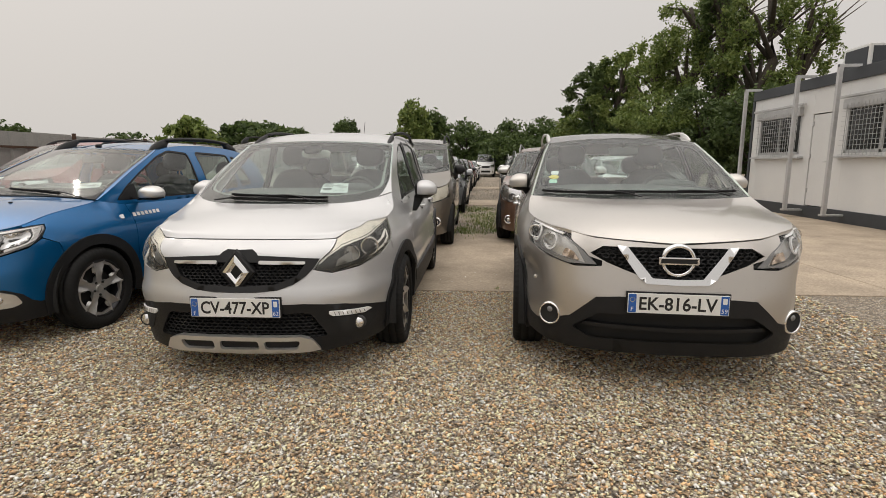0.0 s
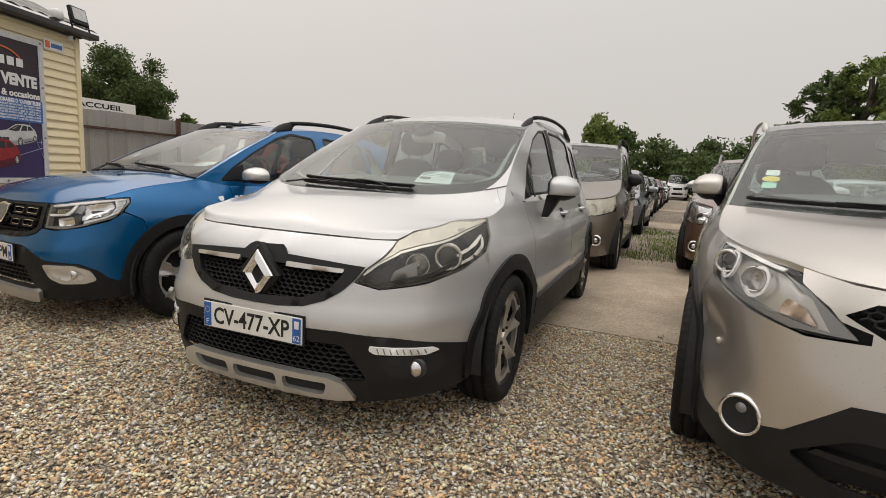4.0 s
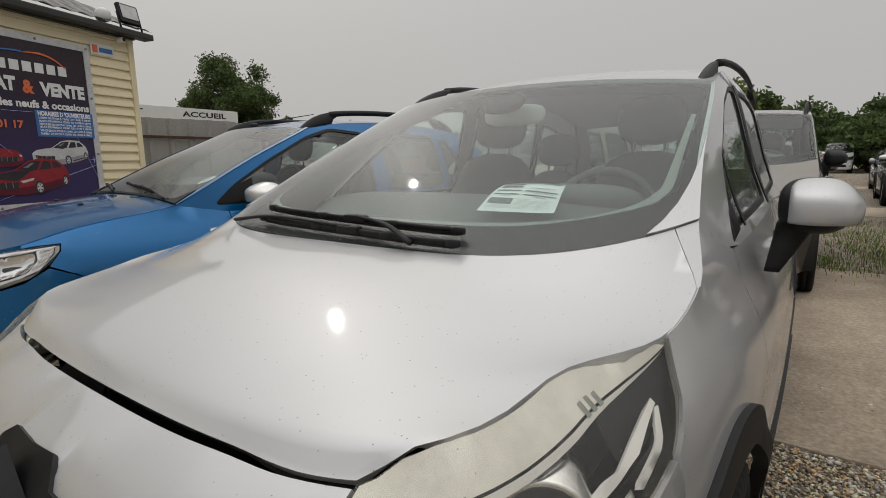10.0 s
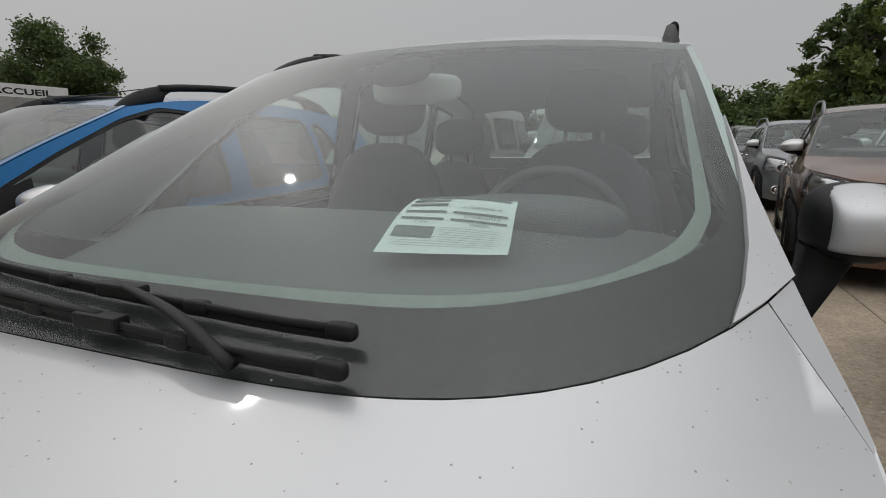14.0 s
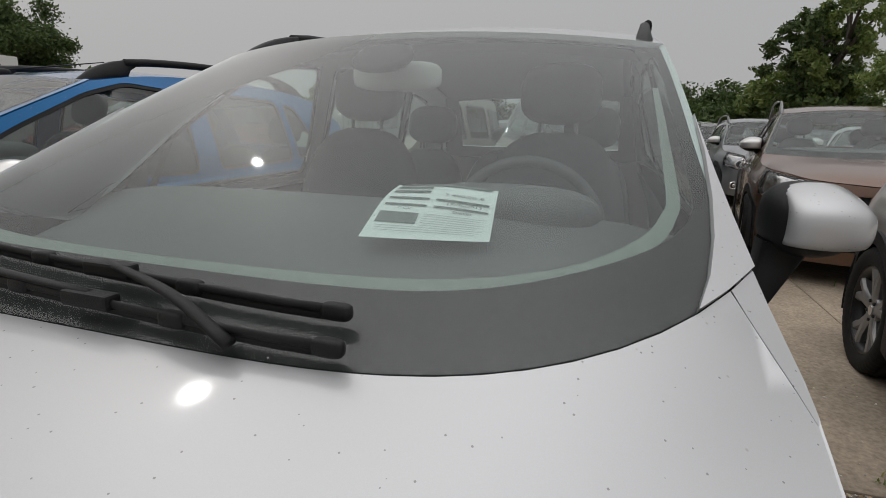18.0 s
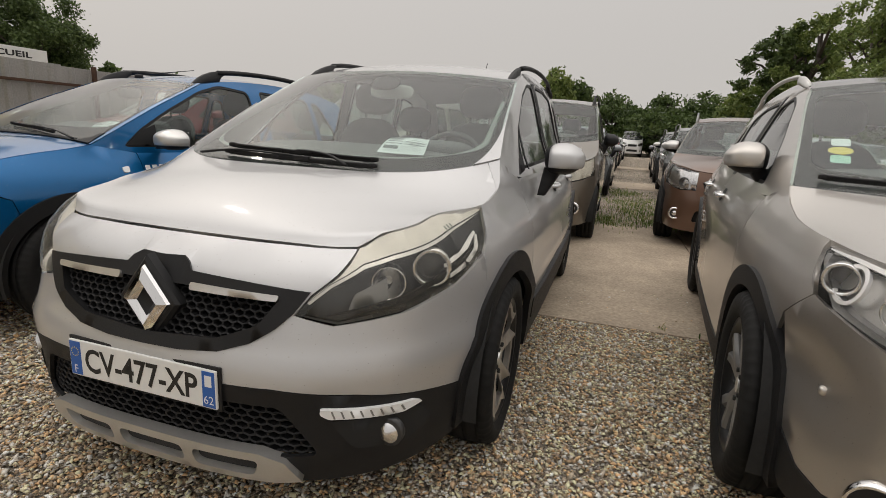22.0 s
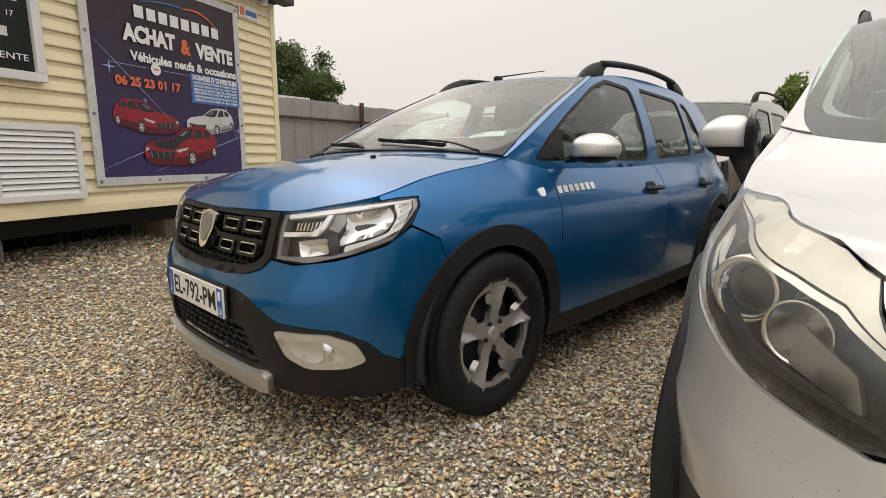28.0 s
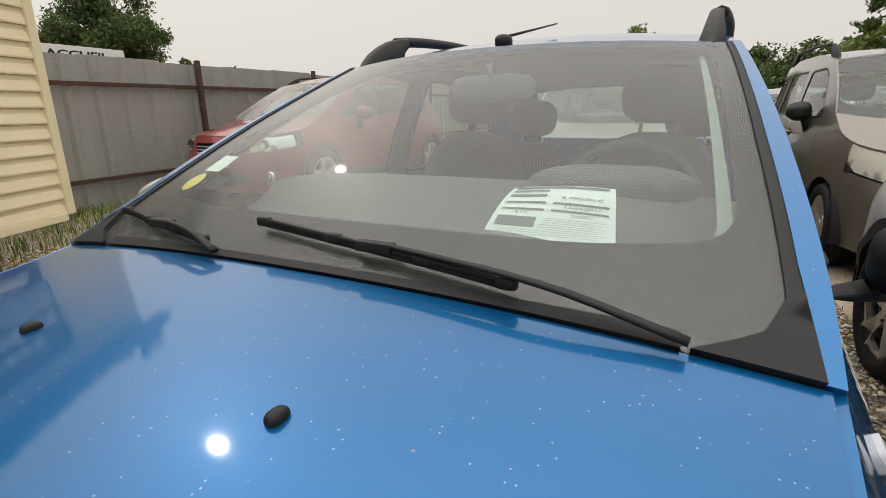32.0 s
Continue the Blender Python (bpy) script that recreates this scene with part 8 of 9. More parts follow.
super_blob("camera_body", (0.03, 0, 0), (0.10, 0.06, 0.06), M["pvc"], cm)
super_blob("camera_eye", (0.075, 0, 0), (0.03, 0.035, 0.035), M["trim"], cm)
sg = new("maker_sign")
tagged(sg, "small white plate with red and blue shapes", "sign")
sg.matrix_world = CAB @ Matrix.Translation((0.006, 0.20, 2.47))
part("plate", boxes([(0, 0.006, -0.13, 0.15, -0.06, 0.06)], 0.002), M["pvc"], sg)
part("red_mark", boxes([(0.006, 0.009, -0.11, -0.05, -0.04, 0.04)]), M["orange_ink"], sg)
part("blue_mark", boxes([(0.006, 0.009, -0.03, 0.13, -0.03, 0.02)]), M["print_blue"], sg)

# banner: text is set flat on the sheet; local frame x along the wall, y up
ban = new("banner")
tagged(ban, "dark purple printed vinyl banner with white lettering", "banner")
BW, BH = 1.58, 1.66
ban.matrix_world = CAB @ Matrix.Translation((0.016, -0.775, 1.622)) @ Euler((radians(90), 0, radians(90))).to_matrix().to_4x4()
bv, bf = [], []
nu, nv = 40, 40
for j in range(nv + 1):
    for i in range(nu + 1):
        u, v = (i / nu - 0.5) * BW, (j / nv - 0.5) * BH
        bv.append((u, v, 0.006 * math.sin(u * 5 + v * 2) * (1 - (2 * u / BW) ** 4) * (1 - (2 * v / BH) ** 4)))
bf = [(j * (nu + 1) + i, j * (nu + 1) + i + 1, (j + 1) * (nu + 1) + i + 1, (j + 1) * (nu + 1) + i) for j in range(nv) for i in range(nu)]
link_mesh("vinyl_sheet", bv, bf, M["banner"], ban)
t = 0.045
part("white_border", boxes([(-BW / 2 - 0.02, BW / 2 + 0.02, BH / 2 - t, BH / 2 + 0.02, -0.004, 0.007), (-BW / 2 - 0.02, BW / 2 + 0.02, -BH / 2 - 0.02, -BH / 2 + t, -0.004, 0.007), (-BW / 2 - 0.02, -BW / 2 + t, -BH / 2 + t, BH / 2 - t, -0.004, 0.0068), (BW / 2 - t, BW / 2 + 0.02, -BH / 2 + t, BH / 2 - t, -0.004, 0.0068)]), M["print_white"], ban, "white hem")
for x, y in [(sx * BW / 2 * 0.985, sy * BH / 2 * 0.985) for sx in (-1, -0.33, 0.33, 1) for sy in (-1, 1)] + [(sx * BW / 2 * 0.985, v) for sx in (-1, 1) for v in (-0.3, 0.3)]:
    bm = bmesh.new()
    bmesh.ops.create_cone(bm, cap_ends=True, segments=12, radius1=0.014, radius2=0.011, depth=0.008, matrix=Matrix.Translation((x, y, 0.01)))
    part("eyelet", bm, M["satin_dark"], ban)
TX = lambda x, y, z=0.0095: Matrix.Translation((x, y, z))
lettering("headline", "ACHAT", 0.17, M["white_ink"], ban, TX(-0.23, 0.36), width=0.50, bold=0.010)
lettering("headline", "VENTE", 0.17, M["white_ink"], ban, TX(0.47, 0.34), width=0.46, bold=0.010)
lettering("ampersand", "&", 0.17, M["orange_ink"], ban, TX(0.13, 0.345), width=0.11, bold=0.008)
lettering("subline", "Véhicules neufs & occasions", 0.10, M["white_ink"], ban, TX(0.15, 0.185), width=1.16, bold=0.004)
lettering("phone_number", "06 25 23 01 17", 0.095, M["orange_ink"], ban, TX(-0.27, -0.02), width=0.62, bold=0.004)
part("hours_panel", boxes([(0.16, 0.76, -0.13, 0.13, 0.006, 0.0085)], 0.001), M["print_blue"], ban)
lettering("hours_title", "HORAIRES D 'OUVERTEURE", 0.06, M["white_ink"], ban, TX(0.46, 0.10, 0.0095), width=0.55, bold=0.003)
for k, day in enumerate(("LUNDI", "MARDI", "MERCREDI", "JEUDI", "VENDREDI", "SAMEDI")):
    lettering("hours_line", day + " DE 09H30 À 12H00  DE 14H00 À 18H00", 0.028, M["white_ink"], ban, TX(0.46, 0.058 - k * 0.031), width=0.54, bold=0.0008)
disc = bmesh.new()
bmesh.ops.create_circle(disc, cap_ends=True, segments=24, radius=0.048, matrix=TX(-0.20, 0.105, 0.0085))
part("phone_disc", disc, M["white_ink"], ban)
part("handset", boxes([(-0.225, -0.175, 0.098, 0.112, 0.0084, 0.0098)], 0.001), M["orange_ink"], ban)
part("rule", boxes([(-0.62, -0.26, 0.103, 0.107, 0.0075, 0.0085), (-0.14, 0.14, 0.103, 0.107, 0.0075, 0.0085)]), M["print_glow"], ban)
# company mark as plain shapes
for k in range(8):
    x = -0.36 + k * 0.115
    part("mark_bar", boxes([(x, x + 0.085, 0.49, 0.585, 0.0075, 0.0095)], 0.0005), M["white_ink"], ban)
tube("mark_arc", [(-0.30 + 0.75 * q, 0.62 + 0.05 * math.sin(q * math.pi) ** 0.8, 0.009) for q in np.linspace(0, 0.55, 10)], [0.003 + 0.008 * q for q in np.linspace(0, 1, 10)], M["print_blue"], ban, flat=0.3, sides=6)
tube("mark_arc", [(0.11 + 0.42 * q, 0.665 + 0.02 * math.sin(q * math.pi) - 0.10 * q**3, 0.009) for q in np.linspace(0, 1, 10)], [0.004 + 0.007 * math.sin(q * 3) for q in np.linspace(0, 1, 10)], M["orange_ink"], ban, flat=0.3, sides=6)


def flat_piece(name, pts, z, material, parent):
    v, f, _ = cells([tuple(p) for p in pts], (), 0.2)
    return link_mesh(name, [(x, y, z) for x, y in v], f[:, ::-1] if np.cross(v[f[0, 1]] - v[f[0, 0]], v[f[0, 2]] - v[f[0, 0]]) < 0 else f, material, parent, smooth=False)


def flat_car(x, y, w, tone, low_tone, z, mirror=1, stripe=None):
    """A printed car seen from the front corner, in flat shapes: body, shade, glass, grille, lamps, wheels."""
    h = w * 0.44
    S = lambda pts, r=0.012: rounded([(x + mirror * px * w, y + py * h) for px, py in pts], r)
    put = lambda nm, pts, lift, m, r=0.012: flat_piece(nm, S(pts, r), z + lift * 0.0004, m, ban)
    put("printed_body", [(-0.50, -0.28), (-0.50, -0.02), (-0.42, 0.10), (-0.16, 0.20), (0.02, 0.47), (0.16, 0.52), (0.34, 0.50), (0.46, 0.28), (0.50, 0.04), (0.49, -0.16), (0.42, -0.26), (0.24, -0.38), (-0.02, -0.48), (-0.34, -0.46), (-0.46, -0.40)], 0, tone)
    put("printed_shade", [(-0.50, -0.26), (-0.20, -0.30), (0.00, -0.26), (0.22, -0.16), (0.49, -0.02), (0.48, -0.16), (0.42, -0.26), (0.24, -0.38), (-0.02, -0.48), (-0.34, -0.46), (-0.46, -0.40)], 1, low_tone)
    if stripe:
        put("printed_bonnet", [(-0.40, 0.08), (-0.16, 0.18), (0.02, 0.17), (-0.06, 0.02), (-0.14, -0.10), (-0.34, -0.04)], 1.5, stripe)
    put("printed_glass", [(-0.14, 0.20), (0.03, 0.43), (0.16, 0.46), (0.10, 0.20), (0.02, 0.16)], 2, M["print_dark"], 0.006)
    put("printed_glass", [(0.13, 0.20), (0.19, 0.45), (0.27, 0.44), (0.28, 0.23)], 2, M["print_dark"], 0.006)
    put("printed_glass", [(0.30, 0.24), (0.295, 0.43), (0.35, 0.42), (0.42, 0.27)], 2, M["print_dark"], 0.006)
    put("printed_glint", [(-0.06, 0.26), (0.04, 0.39), (0.08, 0.40), (0.00, 0.26)], 3, M["print_grey"], 0.004)
    put("printed_grille", [(-0.46, -0.10), (-0.28, -0.14), (-0.12, -0.13), (-0.14, -0.30), (-0.28, -0.33), (-0.43, -0.28)], 2, M["print_dark"])
    for q in range(4):
        put("printed_slat", [(-0.43 + 0.075 * q, -0.13), (-0.42 + 0.075 * q, -0.13), (-0.415 + 0.075 * q, -0.28), (-0.425 + 0.075 * q, -0.28)], 3, M["print_grey"], 0.001)
    put("printed_lamp", [(-0.11, -0.10), (0.06, -0.02), (0.04, -0.09), (-0.08, -0.16)], 3, M["print_white"], 0.004)
    put("printed_lamp", [(-0.49, -0.06), (-0.45, -0.03), (-0.45, -0.10), (-0.49, -0.13)], 3, M["print_white"], 0.003)
    put("printed_sill", [(0.20, -0.30), (0.42, -0.18), (0.42, -0.21), (0.20, -0.345)], 3, M["print_dark"], 0.002)
    for px, py, rx, ry in ((0.11, -0.30, 0.058, 0.088), (0.44, -0.13, 0.036, 0.072)):
        for r, mt, up in ((1.0, M["print_dark"], 4), (0.72, M["print_grey"], 5), (0.62, M["print_white"], 6)):
            flat_piece("printed_wheel", [(x + mirror * (px + rx * r * math.cos(a)) * w, y + py * h + ry * r * w * math.sin(a)) for a in np.linspace(0, 2 * math.pi, 20)[:-1]], z + up * 0.0004, mt, ban)
        for q in range(5):
            a = 2 * math.pi * q / 5 + 0.3
            c, sn = math.cos(a), math.sin(a)
            flat_piece("printed_spoke", [(x + mirror * (px + rx * (0.62 * math.cos(a + d) * g)) * w, y + py * h + ry * 0.62 * w * math.sin(a + d) * g) for d, g in ((-0.32, 0.95), (0.32, 0.95), (0.0, 0.25))], z + 7 * 0.0004, M["print_dark"], ban)


M["print_grey"] = mat("print_grey", (0.22, 0.21, 0.23), 0.45, vary=0.2, scale=9)
M["print_red_low"] = mat("print_deep_red", (0.12, 0.008, 0.02), 0.45, vary=0.2, scale=9)
M["print_white_low"] = mat("print_shaded_white", (0.34, 0.33, 0.36), 0.45, vary=0.15, scale=9)
flat_car(-0.32, -0.30, 0.62, M["print_red"], M["print_red_low"], 0.0085, -1)
flat_car(0.37, -0.29, 0.58, M["print_white"], M["print_white_low"], 0.0085)
flat_car(0.02, -0.53, 0.80, M["print_red"], M["print_red_low"], 0.0120, 1, M["print_dark"])
for x, y, r in ((-0.62, 0.07, 0.06), (0.72, -0.36, 0.05), (-0.33, -0.16, 0.03)):
    star = [(x + (r if i % 2 == 0 else r * 0.16) * math.cos(i * math.pi / 4), y + (r if i % 2 == 0 else r * 0.16) * math.sin(i * math.pi / 4)) for i in range(8)]
    flat_piece("printed_star", star, 0.0085, M["print_glow"], ban)
for p, q in (((-0.72, 0.25), (-0.1, -0.30)), ((-0.3, -0.75), (0.74, -0.42)), ((-0.74, -0.72), (-0.3, -0.55)), ((0.55, -0.1), (0.74, -0.55))):
    tube("printed_streak", [(*p, 0.008), (*q, 0.008)], [0.0015, 0.004], M["print_glow"], ban, flat=0.2, sides=4)

# cabin window and vent
win = new("window_1")
tagged(win, "white plastic sliding window with dark printed film", "window", "", "structure")
win.matrix_world = CAB @ Matrix.Translation((0.0, -2.27, 1.86)) @ Euler((radians(90), 0, radians(90))).to_matrix().to_4x4()
w2, h2 = 0.40, 0.36
part("window_frame", boxes([(-w2, w2, h2 - 0.06, h2, 0, 0.05), (-w2, w2, -h2, -h2 + 0.06, 0, 0.05), (-w2, -w2 + 0.06, -h2 + 0.06, h2 - 0.06, 0, 0.05), (w2 - 0.06, w2, -h2 + 0.06, h2 - 0.06, 0, 0.05), (-0.02, 0.02, -h2 + 0.06, h2 - 0.06, 0, 0.045)], 0.006), M["pvc"], win)
for x0, x1 in ((-w2 + 0.06, -0.02), (0.02, w2 - 0.06)):
    part("pane", boxes([(x0, x1, -h2 + 0.06, h2 - 0.06, 0.012, 0.018)]), M["film"], win)
lettering("film_text", "ACHAT", 0.06, M["white_ink"], win, TX(-0.19, -0.20, 0.0192), width=0.24)
lettering("film_text", "VENTE", 0.06, M["white_ink"], win, TX(0.20, -0.21, 0.0192), width=0.22)
lettering("film_text", "0625", 0.05, M["white_ink"], win, TX(-0.12, 0.06, 0.0192), width=0.12)
lettering("film_text", "23 01 17", 0.05, M["white_ink"], win, TX(0.16, 0.06, 0.0192), width=0.18)
for x0, x1 in ((-0.32, -0.05), (0.05, 0.28)):
    part("film_mark", boxes([(x0, x1, 0.14, 0.19, 0.0185, 0.0192)]), M["print_white"], win)
part("film_car", boxes([(-0.28, -0.04, -0.09, -0.03, 0.0185, 0.0192), (0.04, 0.20, -0.09, -0.03, 0.0185, 0.0192)]), M["print_white"], win)
vent = new("vent_hatch")
tagged(vent, "white plastic louvred hatch in the cabin wall", "vent")
vent.matrix_world = CAB @ Matrix.Translation((0.0, -1.98, 0.955)) @ Euler((radians(90), 0, radians(90))).to_matrix().to_4x4()
w2, h2 = 0.30, 0.265
part("frame", boxes([(-w2, w2, h2 - 0.045, h2, 0, 0.035), (-w2, w2, -h2, -h2 + 0.045, 0, 0.035), (-w2, -w2 + 0.045, -h2 + 0.045, h2 - 0.045, 0, 0.035), (w2 - 0.045, w2, -h2 + 0.045, h2 - 0.045, 0, 0.035)], 0.004), M["pvc"], vent)
part("backing", boxes([(-w2 + 0.04, w2 - 0.04, -h2 + 0.04, h2 - 0.04, 0.002, 0.008)]), M["satin_dark"], vent)
sl = None
for k in range(11):
    y = -h2 + 0.06 + k * 0.0405
    if sl is None:
        bm = boxes([(-w2 + 0.046, w2 - 0.046, -0.019, 0.019, -0.003, 0.003)], 0.001)
        ob = part("slat", bm, M["pvc"], vent)
        sl = ob.data
    else:
        ob = new("slat", sl)
        ob.parent = vent
    ob.matrix_local = Matrix.Translation((0, y, 0.02)) @ Matrix.Rotation(radians(-28), 4, "X")
for y in (-0.15, 0.15):
    part("hinge", boxes([(w2 - 0.05, w2 - 0.02, y - 0.03, y + 0.03, 0.034, 0.042)], 0.002), M["pvc"], vent)
# stacked tins beside the cabin
for k, (dz, mt) in enumerate(((0.0, "pvc"), (0.24, "pvc"), (0.48, "pvc"))):
    c = new("metal_can")
    tagged(c, "square white metal can with a red label on gravel", "can", "stacked cans")
    c.matrix_world = pose(-4.75, -0.42, 0.155 + dz, 0, 0, 12 + 3 * k)
    part("body", boxes([(-0.11, 0.11, -0.11, 0.11, 0.001, 0.22)], 0.012), M[mt], c)
    part("lid", boxes([(-0.1, 0.1, -0.1, 0.1, 0.22, 0.238)], 0.006), M["satin"], c)
    part("label", boxes([(0.111, 0.114, -0.07, 0.1, 0.06, 0.17)]), M["print_red" if k == 1 else "ink"], c)

# ---- fence ----
M["galv"] = mat("galvanised_steel", (0.55, 0.55, 0.55), 0.45, 0.5, vary=0.1, scale=8)
M["sheet_metal"] = mat("grey_sheet_metal", (0.36, 0.355, 0.335), 0.5, 0.15, vary=0.12, scale=1.5, fine=40)
fence = new("fence")
tagged(fence, "grey corrugated sheet metal fence with rusty brown rails", "fence", "", "structure")
fence.matrix_world = pose(-7.95, 0, 0.0)
pm = None
for k in range(44):
    y0 = 0.5 + k * 1.05
    if pm is None:
        v, f = [], []
        prof = [(0, 0.0), (0.11, 0.0), (0.14, 0.035), (0.2, 0.035), (0.23, 0.0), (0.35, 0.0)]
        line = [(a + 0.35 * r, b) for r in range(3) for a, b in prof[:-1]] + [(1.05, 0.0)]
        for y, x in line:
            for xx, zz in ((x, 0.17), (x, 1.95), (x - 0.004, 1.95), (x - 0.004, 0.17)):
                v.append((xx, y, zz))
        n = len(line)
        for i in range(n - 1):
            for a in range(4):
                f.append((4 * i + a, 4 * i + (a + 1) % 4, 4 * (i + 1) + (a + 1) % 4, 4 * (i + 1) + a))
        ob = link_mesh("panel", v, f, M["sheet_metal"], fence, smooth=False)
        pm = ob.data
    else:
        ob = new("panel", pm)
        ob.parent = fence
    ob.location = (0, y0, 0.012 * math.sin(k * 2.1))
for z in (0.55, 1.62):
    part("rail", boxes([(0.045, 0.085, 0.4, 47, z, z + 0.045)], 0.004), M["rust"], fence)
pm = None
for k in range(18):
    y = 1.05 + k * 2.6
    if pm is None:
        ob = part("post", boxes([(0.05, 0.11, -0.03, 0.03, 0.10, 1.99)], 0.004), M["rust"], fence)
        pm = ob.data
    else:
        ob = new("post", pm)
        ob.parent = fence
    ob.location = (0.035, y, 0)
sign = new("long_sign")
tagged(sign, "long white sign board with black lettering behind the fence", "sign")
sign.matrix_world = pose(-13.7, 7.98, 2.58, 90, 0, 90)
part("board", boxes([(-3.6, 1.62, -0.17, 0.17, -0.03, 0.03)], 0.006), M["pvc"], sign)
lettering("sign_text", "CREDIT", 0.2, M["ink"], sign, Matrix.Translation((-1.75, 0.0, 0.034)), width=1.15, bold=0.006)
lettering("sign_text", "ACCUEIL", 0.2, M["ink"], sign, Matrix.Translation((0.55, 0.0, 0.034)), width=1.35, bold=0.006)
for x in (-3.0, -0.9, 1.2):
    part("post", boxes([(x - 0.05, x + 0.05, -2.6, -0.1, -0.12, -0.031)], 0.006), M["galv"], sign)

# ---- office ----
M["panel"] = mat("white_panel", (0.70, 0.70, 0.69), 0.5, vary=0.04, scale=1.2, fine=30)
M["anthracite"] = mat("anthracite_steel", (0.055, 0.06, 0.068), 0.5, 0.2, vary=0.1, scale=3)
office = new("office_container")
tagged(office, "white modular office with barred windows and grey steel frame", "building")
office.matrix_world = pose(9.3, 0, 0)
YA, YB = 4.0, 12.75
part("wall", boxes([(0.0, 0.1, YA, 7.0, 0.28, 3.0), (0.0, 0.1, 7.0, 9.03, 0.28, 1.5), (0.0, 0.1, 7.0, 9.03, 2.62, 3.0), (0.0, 0.1, 9.03, 9.40, 0.28, 3.0), (0.0, 0.1, 9.40, 10.16, 2.42, 3.0), (0.0, 0.1, 10.16, 10.57, 0.28, 3.0), (0.0, 0.1, 10.57, 12.40, 0.28, 1.5), (0.0, 0.1, 10.57, 12.40, 2.62, 3.0), (0.0, 0.1, 12.40, YB, 0.28, 3.0), (0.1, 3.0, YB - 0.1, YB, 0.28, 3.0), (0.1, 3.0, YA, YA + 0.1, 0.28, 3.0)], 0.004), M["panel"], office)
part("base_frame", boxes([(-0.03, 3.0, YA - 0.03, YB + 0.03, 0.0, 0.28)], 0.01), M["anthracite"], office)
part("roof_frame", boxes([(-0.05, 3.05, YA - 0.05, YB + 0.05, 3.0, 3.25)], 0.01), M["anthracite"], office)
part("corner_post", boxes([(-0.03, 0.12, YB, YB + 0.1, 0.28, 3.0)], 0.01), M["anthracite"], office)
part("back_wall", boxes([(2.4, 2.5, YA + 0.1, YB - 0.1, 0.28, 3.0)]), M["dash"], office)
dr = part("door", boxes([(0.015, 0.07, 9.42, 10.14, 0.30, 2.40)], 0.006), M["panel"], office)
tube("door_handle", [(-0.01, 9.50, 1.32), (-0.03, 9.50, 1.32), (-0.03, 9.62, 1.32)], 0.011, M["galv"], dr)
for z in (0.6, 1.4, 2.15):
    part("hinge", boxes([(-0.012, 0.014, 10.10, 10.14, z, z + 0.1)], 0.003), M["galv"], dr)
for y0, y1 in ((10.57, 12.40), (7.0, 9.03)):
    w = new("window")
    w.parent = office
    z0, z1 = 1.5, 2.62
    part("window_frame", boxes([(0.0, 0.06, y0, y0 + 0.06, z0, z1), (0.0, 0.06, y1 - 0.06, y1, z0, z1), (0.0, 0.06, y0, y1, z0, z0 + 0.06), (0.0, 0.06, (y0 + y1) / 2 - 0.03, (y0 + y1) / 2 + 0.03, z0, z1)], 0.004), M["galv"], w)
    part("shutter_box", boxes([(-0.10, 0.05, y0 - 0.03, y1 + 0.03, z1 - 0.2, z1)], 0.01), M["galv"], w)
    for a, b in ((y0 + 0.06, (y0 + y1) / 2 - 0.03), ((y0 + y1) / 2 + 0.03, y1 - 0.06)):
        part("pane", boxes([(0.03, 0.036, a, b, z0 + 0.06, z1 - 0.2)]), M["film"], w)
    for k in range(int((y1 - y0) / 0.1)):
        part("grille_bar", boxes([(-0.116, -0.108, y0 + 0.1 * k, y0 + 0.1 * k + 0.008, z0 - 0.06, z1 - 0.1)]), M["galv"], w)
    for k in range(11):
        part("grille_bar", boxes([(-0.116, -0.108, y0, y1, z0 - 0.04 + 0.1 * k, z0 - 0.032 + 0.1 * k)]), M["galv"], w)
    part("window_sill", boxes([(-0.14, 0.0, y0 - 0.2, y1 + 0.15, z0 - 0.10, z0 - 0.05)], 0.006), M["galv"], w)
    part("grille_rail", boxes([(-0.14, -0.06, y0 - 0.2, y1 + 0.15, z1 + 0.03, z1 + 0.08)], 0.006), M["galv"], w)
for y in (8.8, 10.2, 12.5):
    part("canopy_post", boxes([(-0.45, -0.37, y - 0.04, y + 0.04, 0.2, 3.3)], 0.006), M["galv"], office)
    part("post_arm", boxes([(-0.45, 0.0, y - 0.03, y + 0.03, 3.24, 3.3)], 0.004), M["galv"], office)
    part("post_foot", boxes([(-0.48, 0.0, y - 0.06, y + 0.06, 0.16, 0.2)], 0.004), M["galv"], office)
ac = new("air_conditioner")
tagged(ac, "white air conditioner with dark grille on the roof", "air conditioner")
ac.matrix_world = pose(9.75, 9.35, 3.25)
part("case", boxes([(-0.2, 0.2, -0.4, 0.4, 0.0, 0.5)], 0.02), M["pvc"], ac)
part("intake_grille", boxes([(-0.212, -0.2, -0.33, 0.33, 0.06, 0.44)], 0.005), M["anthracite"], ac)
part("intake_grille", boxes([(-0.15, 0.15, -0.412, -0.4, 0.06, 0.44)], 0.005), M["anthracite"], ac)

# ---- trees ----
M["bark"] = mat("bark", (0.085, 0.07, 0.055), 0.9, vary=0.3, scale=5, fine=40, bump=0.8, bump_scale=40)


